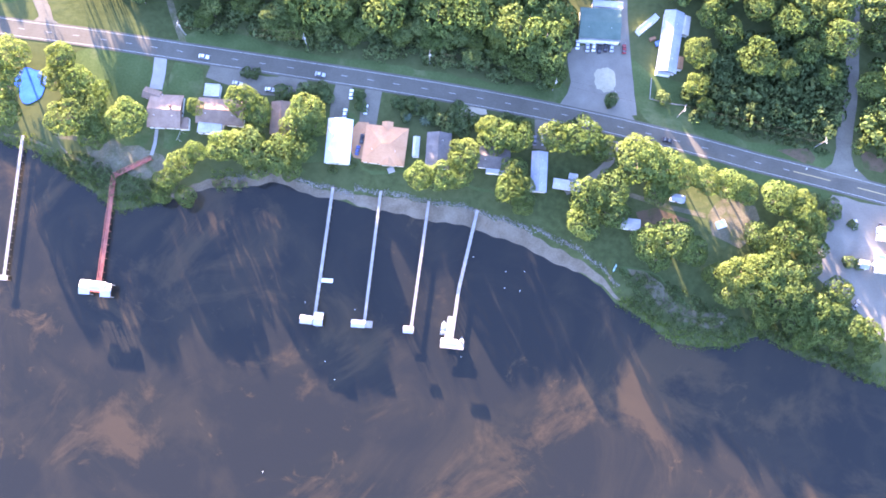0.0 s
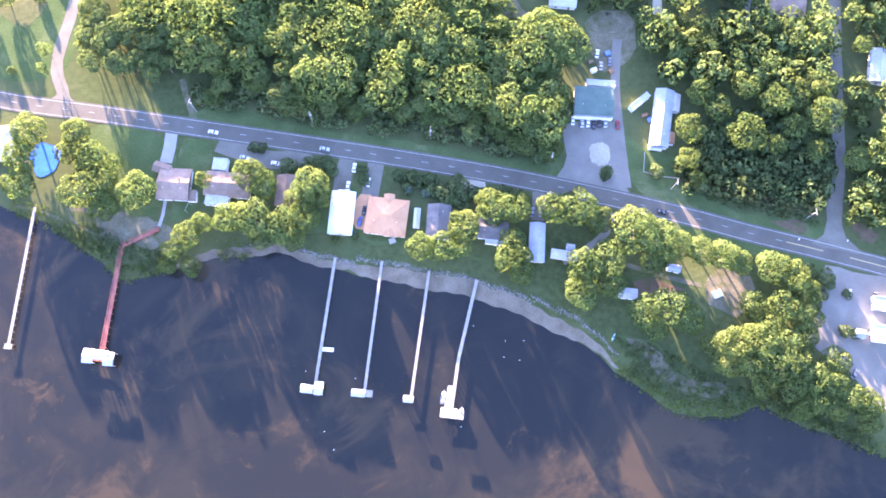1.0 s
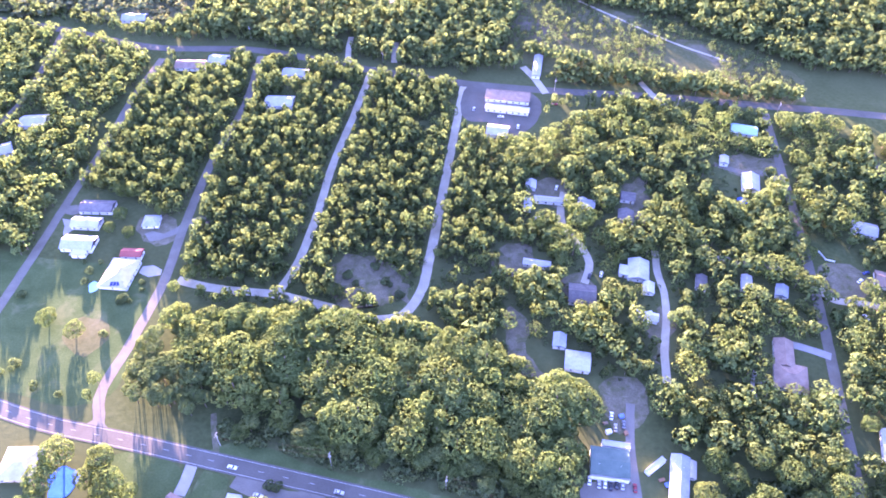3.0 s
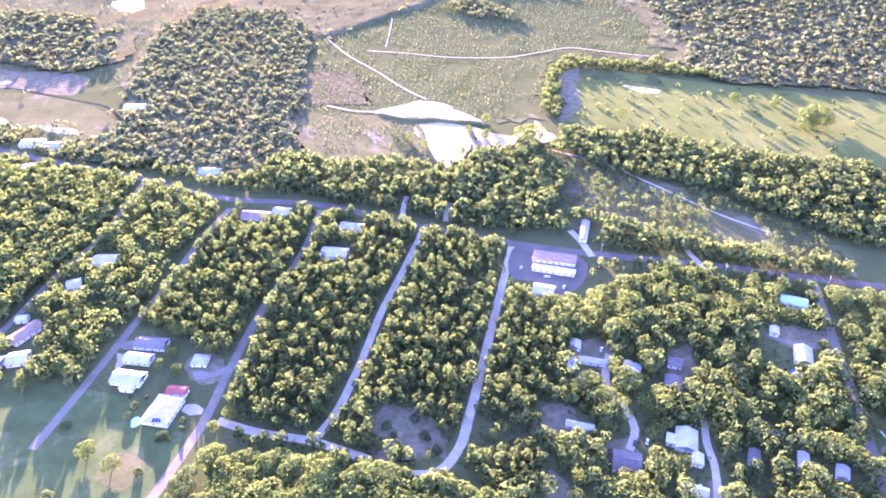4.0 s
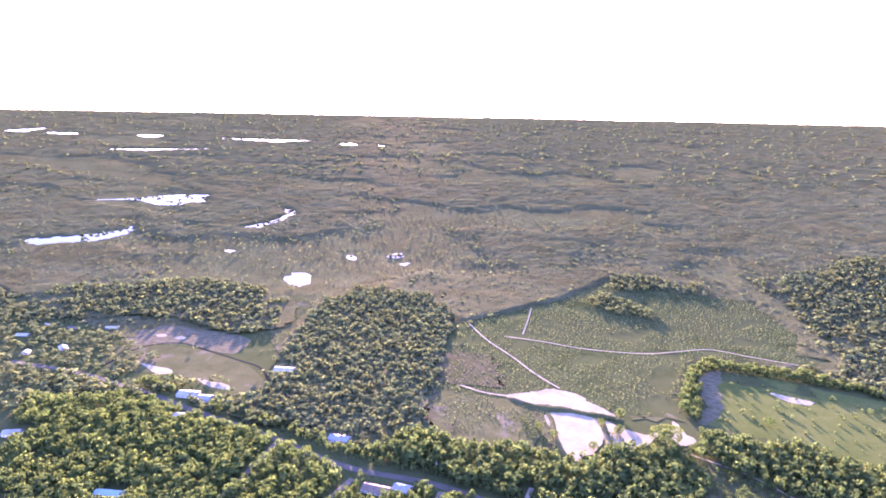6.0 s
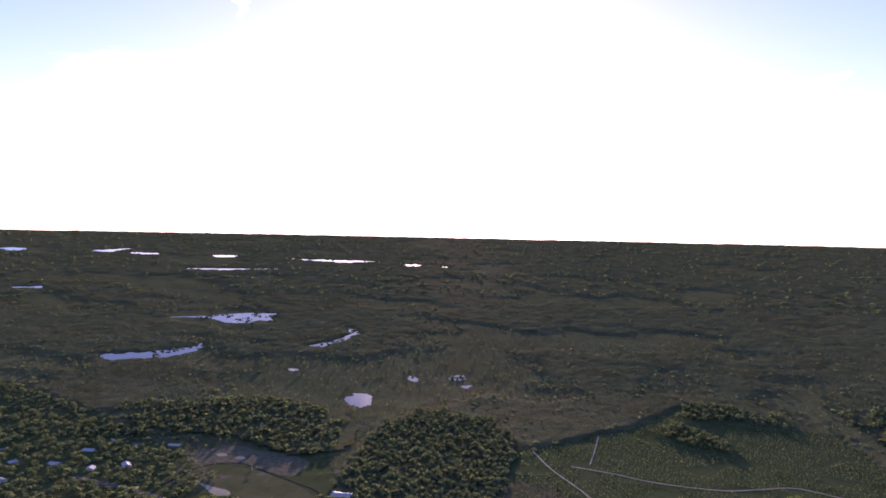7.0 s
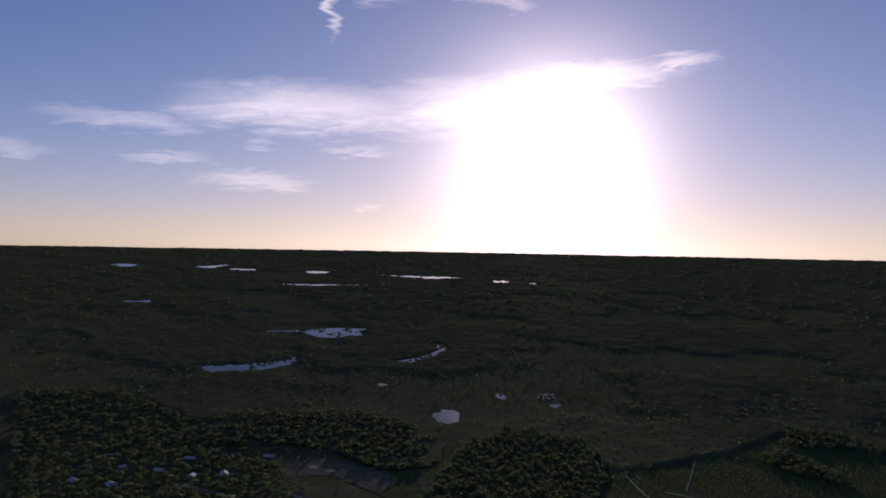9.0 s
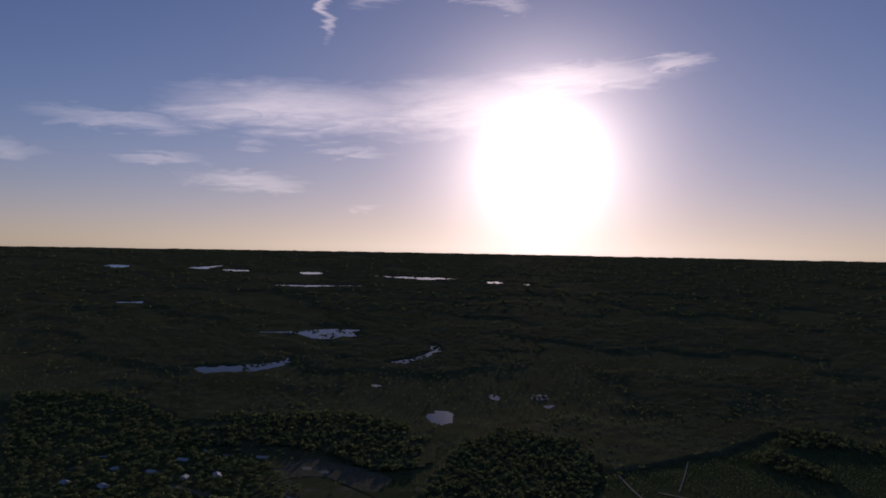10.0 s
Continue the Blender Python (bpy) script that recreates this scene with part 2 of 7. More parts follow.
M = {
    "ground": surface("wild_ground", [(0.032, 0.045, 0.018), (0.050, 0.067, 0.026), (0.072, 0.090, 0.037), (0.10, 0.106, 0.05)], (0.02, 0.35), 0.95, bump=0.5, spec=0.0, third=(0.004, 0.42, 0.6, (0.07, 0.082, 0.036))),
    "lawn": surface("lawn_grass", [(0.040, 0.066, 0.025), (0.058, 0.089, 0.034), (0.080, 0.112, 0.046)], (0.07, 0.9), 0.95, bump=0.4, spec=0.0, third=(0.05, 0.55, 0.75, (0.13, 0.14, 0.07))),
    "pasture": surface("pasture_grass", [(0.066, 0.089, 0.026), (0.092, 0.113, 0.036), (0.122, 0.135, 0.052)], (0.02, 0.3), 0.95, bump=0.4, spec=0.0, third=(0.03, 0.55, 0.7, (0.06, 0.095, 0.03))),
    "scrub": surface("cleared_scrub", [(0.062, 0.070, 0.030), (0.090, 0.096, 0.044), (0.125, 0.122, 0.064)], (0.03, 0.4), 0.95, bump=0.6, spec=0.0, third=(0.02, 0.54, 0.70, (0.17, 0.145, 0.11))),
    "reeds": surface("marsh_grass", [(0.06, 0.115, 0.03), (0.095, 0.165, 0.045), (0.14, 0.20, 0.065)], (0.15, 1.5), 0.95, bump=0.8, spec=0.0),
    "sand": surface("pale_sand", [(0.24, 0.208, 0.145), (0.315, 0.28, 0.20), (0.38, 0.342, 0.255)], (0.06, 1.2), 0.95, bump=0.15, spec=0.0, third=(0.09, 0.62, 0.75, (0.28, 0.24, 0.18))),
    "beach": surface("damp_beach_sand", [(0.10, 0.078, 0.055), (0.150, 0.120, 0.088), (0.20, 0.165, 0.125)], (0.12, 1.5), 0.8, bump=0.15, spec=0.05),
    "dirt": surface("packed_dirt", [(0.25, 0.22, 0.16), (0.34, 0.30, 0.225), (0.43, 0.385, 0.30)], (0.1, 1.5), 0.95, bump=0.2, spec=0.0),
    "soil": surface("trodden_soil", [(0.085, 0.08, 0.05), (0.135, 0.12, 0.08), (0.20, 0.175, 0.125)], (0.12, 1.2), 0.95, bump=0.3, spec=0.0, third=(0.2, 0.5, 0.7, (0.07, 0.085, 0.03))),
    "rust_soil": surface("reddish_earth", [(0.075, 0.062, 0.036), (0.12, 0.08, 0.052), (0.15, 0.10, 0.068)], (0.25, 1.6), 0.95, bump=0.3, spec=0.0, third=(0.2, 0.5, 0.7, (0.06, 0.075, 0.03))),
    "stumps": surface("stumpy_brown_soil", [(0.060, 0.062, 0.030), (0.092, 0.084, 0.048), (0.130, 0.112, 0.072)], (0.05, 0.5), 0.95, bump=0.6, spec=0.0, third=(0.03, 0.48, 0.66, (0.062, 0.074, 0.032))),
    "gravel": surface("pale_gravel", [(0.134, 0.120, 0.10), (0.172, 0.157, 0.133), (0.215, 0.198, 0.17)], (0.08, 2.0), 0.95, bump=0.2, spec=0.0),
    "asphalt": surface("worn_asphalt", [(0.078, 0.071, 0.058), (0.104, 0.096, 0.079), (0.130, 0.120, 0.100)], (0.05, 1.5), 0.8, bump=0.1, spec=0.05),
    "old_asphalt": surface("bleached_asphalt", [(0.108, 0.098, 0.078), (0.145, 0.133, 0.107), (0.178, 0.165, 0.134)], (0.08, 1.5), 0.85, bump=0.1, spec=0.05),
    "tar": surface("dark_tar_path", [(0.022, 0.022, 0.02), (0.034, 0.033, 0.03), (0.05, 0.048, 0.042)], (0.08, 1.5), 0.9, bump=0.1, spec=0.0),
    "tile_orange": surface("orange_roof_tiles", [(0.44, 0.19, 0.095), (0.51, 0.235, 0.125), (0.58, 0.285, 0.16)], (0.2, 2.5), 0.85, bump=0.3),
    "paint": surface("road_paint", [(0.30, 0.30, 0.285), (0.50, 0.50, 0.475)], (0.5, 6.0), 0.7, bump=0.0),
    "line_yellow": surface("yellow_road_paint", [(0.42, 0.30, 0.14), (0.55, 0.40, 0.20)], (0.5, 6.0), 0.7, bump=0.0),
    "concrete": surface("concrete", [(0.24, 0.222, 0.20), (0.32, 0.30, 0.27)], (0.2, 2.0), 0.9, bump=0.1, spec=0.05),
}


# the river: brown with silt, a fine ripple on it
# brown spots: algae, plus sunlit gaps between shadows put into the water colour
WEED_AND_SUN_SPOTS = [(55, -17, 41.4), (97, -10, 31.7), (-113, 62, 30.4), (-36, 22, 22.4), (-130, -26, 26.7)]


def water_material(name, silt, ripple, rough=0.08):
    m = bpy.data.materials.new(name)
    m.use_nodes = True
    t = m.node_tree
    b = t.nodes["Principled BSDF"]
    pos = nd(t, "ShaderNodeNewGeometry").outputs["Position"]
    weeds = ramp(t, noi(t, pos, 0.022, 6.0, 0.65, 1.0), (0.46, 0.0), (0.62, 1.0))
    col = mixc(t, weeds, silt[0], silt[1])
    beds = noi(t, pos, 0.017, 8.0, 0.68, 1.2)
    for x, y, r in WEED_AND_SUN_SPOTS:
        d = nd(t, "ShaderNodeVectorMath", operation="DISTANCE")
        t.links.new(pos, d.inputs[0])
        d.inputs[1].default_value = (x, y, -0.8)
        beds = mth(t, "ADD", beds, mth(t, "MULTIPLY", ramp(t, mth(t, "DIVIDE", d.outputs["Value"], r), (0.2, 1.0), (1.0, 0.0)), 0.10))
    col = mixc(t, mth(t, "MULTIPLY", ramp(t, beds, (0.55, 0.0), (0.66, 1.0)), 0.5), col, silt[2])
    t.links.new(mixc(t, ramp(t, noi(t, pos, 0.05, 6.0, 0.7, 1.5), (0.62, 0.0), (0.74, 0.75)), col, silt[2]), b.inputs["Base Color"])
    b.inputs["Roughness"].default_value, b.inputs["IOR"].default_value = rough, 1.33
    bp = nd(t, "ShaderNodeBump")
    bp.inputs["Strength"].default_value, bp.inputs["Distance"].default_value = ripple, 0.12
    t.links.new(noi(t, pos, 0.9, 3.0, 0.6), bp.inputs["Height"])
    t.links.new(bp.outputs[0], b.inputs["Normal"])
    return m


M["river"] = water_material("silty_river_water", ((0.0125, 0.0135, 0.0125), (0.020, 0.0185, 0.0145), (0.062, 0.041, 0.022)), 0.25)
M["pond"] = water_material("dark_pond_water", ((0.03, 0.03, 0.028), (0.035, 0.033, 0.03), (0.03, 0.03, 0.03)), 0.02, 0.03)

# ---- the lie of the land ----
LEVEL = -0.8        # of the river
SHORE = [(-5000, 320), (-900, 230), (-330, 150), (-203.2, 103.2), (-187.1, 97.5), (-173.4, 88.9), (-157.1, 77.0), (-148.9, 69.9), (-133.7, 71.4), (-121.1, 75.0), (-112.4, 79.2), (-90.7, 81.3), (-75.4, 82.8), (-57.3, 76.7), (-41.8, 72.2), (-26.5, 69.1), (-6.1, 65.4), (14.2, 61.4), (29.4, 55.7), (44.4, 48.8), (59.3, 41.1), (70.3, 34.5), (75.3, 28.5), (85.9, 21.0), (97.8, 11.6), (112.4, 7.4), (124.8, 8.1), (137.5, 13.0), (151.8, 6.1), (168.5, 0.2), (191.6, -9.3), (260, -30), (400, -75), (900, -300), (5000, -2200)]


def shore_y(x):
    """The river bank: y of the water's edge at x."""
    xs, ys = [p[0] for p in SHORE], [p[1] for p in SHORE]
    return np.interp(x, xs, ys) + 0.5 * np.sin(np.asarray(x) * 0.23) + 0.3 * np.sin(np.asarray(x) * 0.71 + 1.0)


def land_z(x, y):
    """Height of the land: flat, a bank at the river, rising gently in the far distance."""
    r = np.hypot(x, y)
    far = np.where(r < 900, 0.0, np.where(r < 1500, 0.0768 * (r - 900) ** 2 / 1200, 0.0768 * (r - 1200)))
    far = far * np.clip((np.asarray(y) / np.maximum(r, 1.0) - 0.05) / 0.3, 0.0, 1.0)
    v = np.asarray(y) - shore_y(x)
    bank_z = np.interp(v, [-60, -12, 0, 7, 12], [-5.0, -2.0, LEVEL, -0.15, 0.0])
    return np.where(r < 900, bank_z, np.where(v < 0, -5.0, 0.0)) + far


def mesh_from(name, verts, faces, mat, smooth=False):
    me = bpy.data.meshes.new(name)
    me.from_pydata([tuple(v) for v in verts], [], [tuple(f) for f in faces])
    me.materials.append(mat)
    if smooth:
        me.shade_smooth()
    return me


def spread(a, b, step, grow, limit):
    """Numbers from a to b, evenly, then ever wider on both sides up to the limit."""
    core = list(np.arange(a, b + 0.1, step))
    hi, s = core[-1], step
    right = []
    while hi < limit:
        s *= grow
        hi += s
        right.append(hi)
    lo, s = core[0], step
    left = []
    while lo > -limit:
        s *= grow
        lo -= s
        left.append(lo)
    return np.array(left[::-1] + core + right)


xs = spread(-320, 320, 3.0, 1.09, 5000)
vs = np.array(sorted(set(list(-np.geomspace(16, 5200, 22)) + [-12, -8, -4, -2, 0, 2, 4, 7, 9.5, 12] + list(np.geomspace(18, 5200, 60)))))
gx, gv = np.meshgrid(xs, vs)
gy = shore_y(gx) + gv
keep = np.hypot(gx, gy) < 5900
nx = len(xs)
faces = [(j * nx + i, j * nx + i + 1, (j + 1) * nx + i + 1, (j + 1) * nx + i) for j in range(len(vs) - 1) for i in range(nx - 1)
         if keep[j, i] and keep[j, i + 1] and keep[j + 1, i] and keep[j + 1, i + 1]]
rr = np.hypot(gx, gy)
pull = np.where(rr > 4950, 4950 / np.maximum(rr, 1), 1.0)
ground = new("ground", mesh_from("ground", np.stack([gx * pull, gy * pull, land_z(gx * pull, gy * pull)], -1).reshape(-1, 3), faces, M["ground"], True))
tagged(ground, "flat wild grass and scrub land reaching the horizon", "ground", kind="structure")
water = new("water", mesh_from("water", [(-3000, -2500, LEVEL), (3000, -2500, LEVEL), (3000, 160, LEVEL), (-3000, 160, LEVEL)], [(0, 1, 2, 3)], M["river"]))
tagged(water, "brown silty river water with faint ripples", "water", kind="structure")


def smooth_line(pts, step=6.0, closed=False):
    """A smooth curve through the points, as evenly spaced places."""
    p = [Vector((a[0], a[1])) for a in pts]
    n = len(p)
    if n == 2:
        k = max(1, int((p[1] - p[0]).length / step))
        return [p[0].lerp(p[1], j / k) for j in range(k + 1)]

    def slope(i):
        """The direction of the curve at point i, by the lengths of its two chords."""
        if not closed and i in (0, n - 1):
            return (p[1] - p[0] if i == 0 else p[n - 1] - p[n - 2]).normalized()
        a, b = p[i] - p[i - 1], p[(i + 1) % n] - p[i]
        la, lb = max(a.length, 1e-6), max(b.length, 1e-6)
        return (a / la * lb + b / lb * la) / (la + lb)
    out = []
    for i in range(n if closed else n - 1):
        a, b = p[i], p[(i + 1) % n]
        d = (b - a).length
        s, e = slope(i) * d, slope((i + 1) % n) * d
        k = max(1, int(d / step))
        for j in range(k):
            u = j / k
            out.append(a * (2 * u ** 3 - 3 * u * u + 1) + s * (u ** 3 - 2 * u * u + u) + b * (3 * u * u - 2 * u ** 3) + e * (u ** 3 - u * u))
    if not closed:
        out.append(p[-1])
    return out


def ribbon(name, pts, width, mat, lift=0.05, step=6.0, thick=0.0, ragged=0.0):
    """A band of ground along a line: a road, a track, a painted line."""
    line = smooth_line(pts, step)
    verts, faces = [], []
    rng = random.Random(len(line) * 7 + int(width * 10))
    for i, q in enumerate(line):
        t = (line[min(i + 1, len(line) - 1)] - line[max(i - 1, 0)]).normalized()
        s = Vector((-t.y, t.x))
        for k in (-0.5, 0.5):
            w = q + s * (k * width * (1 + ragged * rng.uniform(-1, 1)))
            verts.append((w.x, w.y, float(land_z(w.x, w.y)) + lift))
    for i in range(len(line) - 1):
        faces.append((2 * i, 2 * i + 2, 2 * i + 3, 2 * i + 1))
    return new(name, mesh_from(name, verts, faces, mat))


def patch(name, pts, mat, lift=0.03, ragged=1.5, step=5.0):
    """A closed area of other ground, with an uneven outline."""
    line = smooth_line(pts, step, True)
    rng = random.Random(len(line))
    bm = bmesh.new()
    ring = []
    for i, q in enumerate(line):
        w = q + Vector((noise.noise((q.x * 0.15, q.y * 0.15, 1.0)), noise.noise((q.x * 0.15, q.y * 0.15, 7.0)))) * ragged + Vector((rng.uniform(-1, 1), rng.uniform(-1, 1))) * ragged * 0.25
        ring.append(bm.verts.new((w.x, w.y, float(land_z(w.x, w.y)) + lift)))
    bmesh.ops.triangle_fill(bm, use_beauty=True, edges=[bm.edges.new((ring[i], ring[(i + 1) % len(ring)])) for i in range(len(ring))])
    if max(math.hypot(q.x, q.y) for q in line) > 850:       # follow the rise of the land
        bmesh.ops.subdivide_edges(bm, edges=bm.edges[:], cuts=5, use_grid_fill=True)
        for v in bm.verts:
            v.co.z = float(land_z(v.co.x, v.co.y)) + lift
    bm.normal_update()
    for f in bm.faces:
        if f.normal.z < 0:
            f.normal_flip()
    me = bpy.data.meshes.new(name)
    bm.to_mesh(me)
    bm.free()
    me.materials.append(mat)
    return new(name, me)

# ---- roads, tracks and open ground ----
MAIN = [(-1500, 470), (-700, 280), (-330, 194)] + [(-206.9, 158.5), (-169.0, 153.1), (-120.8, 145.3), (-60.8, 135.7), (-24.5, 129.7), (-0.6, 125.5), (35.1, 118.6), (57.9, 113.6), (121.6, 97.5), (141.3, 91.6), (166.7, 84.9), (191.9, 78.0)] + [(420, -4), (900, -180)]
main_road = tagged(ribbon("road", MAIN, 9.6, M["asphalt"], 0.10), "grey two-lane asphalt road with white edge lines", "road", kind="structure")


def offset_line(pts, d):
    line = smooth_line(pts, 6.0)
    out = []
    for i, q in enumerate(line):
        t = (line[min(i + 1, len(line) - 1)] - line[max(i - 1, 0)]).normalized()
        out.append(q + Vector((-t.y, t.x)) * d)
    return out


for side in (-3.75, 3.75):
    e = ribbon("edge_line", offset_line(MAIN, side), 0.16, M["paint"], 0.115)
    tagged(e, "white painted edge line on asphalt", "road marking", kind="structure")
# the broken centre line, each dash a piece of its own
line = smooth_line(MAIN, 1.0)
run, dash, dash_me = 0.0, [], None
for a, b in zip(line, line[1:]):
    run += (b - a).length
    if run >= 12.19:
        run = 0.0
        if -420 < a.x < 156:
            dash.append((a, (b - a).normalized()))
dash_me = mesh_from("lane_dash", [(-1.5, -0.08, 0), (1.5, -0.08, 0), (1.5, 0.08, 0), (-1.5, 0.08, 0)], [(0, 1, 2, 3)], M["paint"])
for a, d in dash:
    o = new("lane_dash", dash_me)
    o.parent = main_road
    o.matrix_basis = Matrix.Translation((a.x, a.y, 0.116)) @ Matrix.Rotation(math.atan2(d.y, d.x), 4, "Z")

for k, (x0, x1) in enumerate(((158, 176), (186, 206), (216, 240))):
    stretch = [q for q in smooth_line(MAIN, 1.5) if x0 <= q.x <= x1]
    tagged(ribbon("centre_line", stretch, 0.34, M["line_yellow"], 0.116), "faded yellow centre line on asphalt", "road marking", kind="structure")

ROADS = []


def lane(pts, width, mat, label, lift=0.07, name="road"):
    ROADS.append((pts, width))
    return tagged(ribbon(name, pts, width, M[mat], lift, 5.0, ragged=0.06), label, "road", kind="structure")


ROADS.append((MAIN, 16))
lane([(-185.5, 156.8), (-188.2, 165.9), (-190.9, 171.7)] + [(-189, 212), (-186, 252), (-189, 306), (-190, 374), (-185, 438), (-190, 514)], 6.0, "old_asphalt", "pale grey paved side road", 0.06)
lane([(-276, 222), (-275, 269), (-275, 328), (-274, 385), (-276, 445), (-273, 504)], 6.0, "old_asphalt", "pale grey paved side road", 0.06)
lane([(-364, 295), (-364, 337), (-366, 389), (-362, 433), (-369, 492), (-377, 546)], 5.5, "old_asphalt", "pale grey paved side road", 0.06)
lane([(-178, 260), (-152, 255), (-114.8, 252.9), (-80.7, 245.4), (-52.9, 238.8), (-38.6, 243.1), (-30.3, 258.0), (-26.4, 288.2), (-23.3, 335.3), (-19, 404), (-14, 488)], 6.0, "dirt", "pale dirt road with a bend", 0.065)
lane([(-115.1, 253.8), (-109.3, 273.1), (-105, 311), (-103, 376), (-97, 439), (-92, 504)], 5.5, "dirt", "straight pale dirt road", 0.06)
lane([(-816, 598), (-713, 603), (-616, 592), (-492, 566), (-382, 545), (-286, 521), (-197, 523), (-96, 500), (-11, 485), (58, 480), (146, 478), (219, 472), (254, 470)] + [(900, 330), (2200, 60)], 9.0, "asphalt", "grey asphalt back road between woods", 0.09)
lane([(222, 462), (217, 394), (214, 347)] + [(210, 301), (204, 241), (198.3, 199.3), (194.0, 165.0), (189.1, 124.7), (183.4, 96.5)] + [(181.3, 82.0)], 6.0, "old_asphalt", "grey paved side road beside houses", 0.075)
lane([(147, 320), (150, 306), (162, 301), (179, 298), (209, 287), (214, 275), (236, 271), (257, 265)], 5.0, "dirt", "pale dirt lane between trees", 0.055)
lane([(109.1, 206.7), (111.0, 229.3), (114.9, 249.2), (116.7, 272.2), (115, 288), (116, 306)], 4.5, "dirt", "pale sandy lane between trees", 0.055)
lane([(69.5, 275.4), (73.6, 292.2), (68.7, 308.3), (59.2, 322.6), (57.8, 339.8), (61, 358)], 5.0, "dirt", "pale sandy lane between houses", 0.05)
lane([(87.0, 113.6), (85.9, 134.2), (85.2, 153.8), (85.4, 171.0), (86.6, 182.0), (88.0, 193.0)], 4.6, "gravel", "pale dirt lane beside a workshop", 0.05)
lane([(-339, 1014), (-275, 930), (-222, 875), (-174, 820), (-141, 790)], 3.0, "sand", "white sandy track over cleared land", 0.7, "track")
lane([(-257, 957), (-197, 956), (-149, 949), (-94, 953), (-48, 965), (-14, 988), (30, 1016), (80, 1007), (143, 996)], 3.0, "sand", "white sandy track over cleared land", 0.75, "track")
lane([(-254, 1114), (-244, 1051), (-234, 978)], 2.2, "sand", "faint sandy track over cleared land", 0.72, "track")
lane([(-17, 734), (-2, 712), (14, 703)], 3.0, "sand", "sandy lane beside a pit", 0.72, "track")
lane([(-256, 752), (-216, 741), (-188, 743)], 3.6, "sand", "white sandy track over cleared land", 0.75, "track")
lane([(-22, 697), (10, 675), (63, 652), (115, 609), (173, 558), (206, 537)], 2.6, "dirt", "pale track through young trees", 0.12, "track")
lane([(52, 476), (43, 498), (34, 514)], 6.0, "dirt", "pale dirt driveway to a barn", 0.1, "driveway")
lane([(-113, 506), (-117, 531), (-118, 551)], 5.0, "dirt", "pale dirt driveway into woods", 0.1, "driveway")
lane([(-75, 512), (-77, 535), (-77, 545)], 5.0, "dirt", "pale dirt driveway into woods", 0.1, "driveway")
lane([(144, 467), (135, 486), (130, 498)], 5.0, "dirt", "pale dirt driveway into woods", 0.1, "driveway")
lane([(-131.5, 143.7), (-131.8, 134.7), (-132.8, 127.0)], 6.0, "concrete", "pale concrete driveway to a house", 0.08, "driveway")
lane([(-45.4, 129.0), (-47.3, 120.7), (-48.2, 112.0)], 8.0, "old_asphalt", "grey driveway to a white house", 0.075, "driveway")
lane([(-31.8, 126.2), (-33.5, 117.9), (-34.6, 109.2)], 8.0, "old_asphalt", "grey driveway to a tiled house", 0.07, "driveway")
lane([(-108.7, 136.9), (-95.4, 132.4), (-82.1, 128.5), (-71.6, 129.0), (-63.9, 132.9)], 9.0, "old_asphalt", "grey forecourt beside the road", 0.065, "driveway")
lane([(20.0, 117.3), (12.1, 116.2), (8.2, 112.4)], 6.0, "dirt", "pale dirt driveway", 0.06, "driveway")
lane([(45.3, 111.8), (45.2, 104.2), (44.2, 97.5)], 6.0, "old_asphalt", "grey driveway beside a long white house", 0.06, "driveway")
lane([(79.2, 101.4), (76.2, 92.0), (70.9, 86.7), (63.0, 81.5), (55.2, 77.6)], 3.6, "gravel", "pale dirt driveway to a trailer", 0.06, "driveway")
lane([(77.0, 78.8), (88.3, 74.9), (103.3, 70.1), (118.3, 66.4)], 2.2, "soil", "worn pale path in the grass", 0.06, "track")
lane([(-129.3, 171.5), (-125.4, 160.0), (-121.3, 149.8)], 3.0, "soil", "sandy wheel track into the wood", 0.06, "track")
lane([(169.8, 396.2), (187.9, 388.8), (208.8, 386.4), (214.1, 376.0)], 5.0, "old_asphalt", "grey driveway to a white house", 0.08, "driveway")
lane([(288, 430), (286.9, 400.7), (284.9, 376.8), (281.3, 346.1), (278, 322)], 5.0, "old_asphalt", "worn grey lane between trees", 0.06)
lane([(158.5, 218.6), (155.3, 211.0), (154.5, 200.1)], 2.2, "concrete", "pale concrete garden path", 0.08, "track")
lane([(155.6, 211.4), (160.0, 211.4), (166.0, 213.0)], 2.0, "concrete", "pale concrete garden path", 0.084, "track")
lane([(183, 238), (193, 235), (203, 231)], 5.0, "concrete", "concrete driveway to a brown house", 0.08, "driveway")
lane([(-131.1, 107.8), (-131.6, 100.6), (-132.8, 95.2)], 1.6, "concrete", "narrow concrete garden path", 0.08, "track")
lane([(-201.6, 105.3), (-192.4, 103.9), (-177.7, 98.0)], 1.3, "soil", "narrow pale path along the bank", 0.09, "track")


def area(name, pts, mat, label, lift=0.03, ragged=1.5):
    return tagged(patch(name, pts, M[mat], lift, ragged), label, name.replace("_", " "), kind="structure")


area("forecourt", [(60.5, 146.8), (73.3, 148.2), (84.3, 147.6), (85.1, 128.6), (87.0, 113.6), (91.1, 106.2), (71.8, 110.1), (52.5, 117.7), (58.0, 124.6)], "gravel", "pale gravel forecourt of a workshop", 0.055, 0.6)
area("junction", [(170.8, 84.6), (178.7, 87.8), (182.4, 94.5), (185.0, 94.4), (185.9, 87.8), (190.8, 79.9), (180.5, 79.9)], "old_asphalt", "flared grey mouth of a side road", 0.08, 0.3)
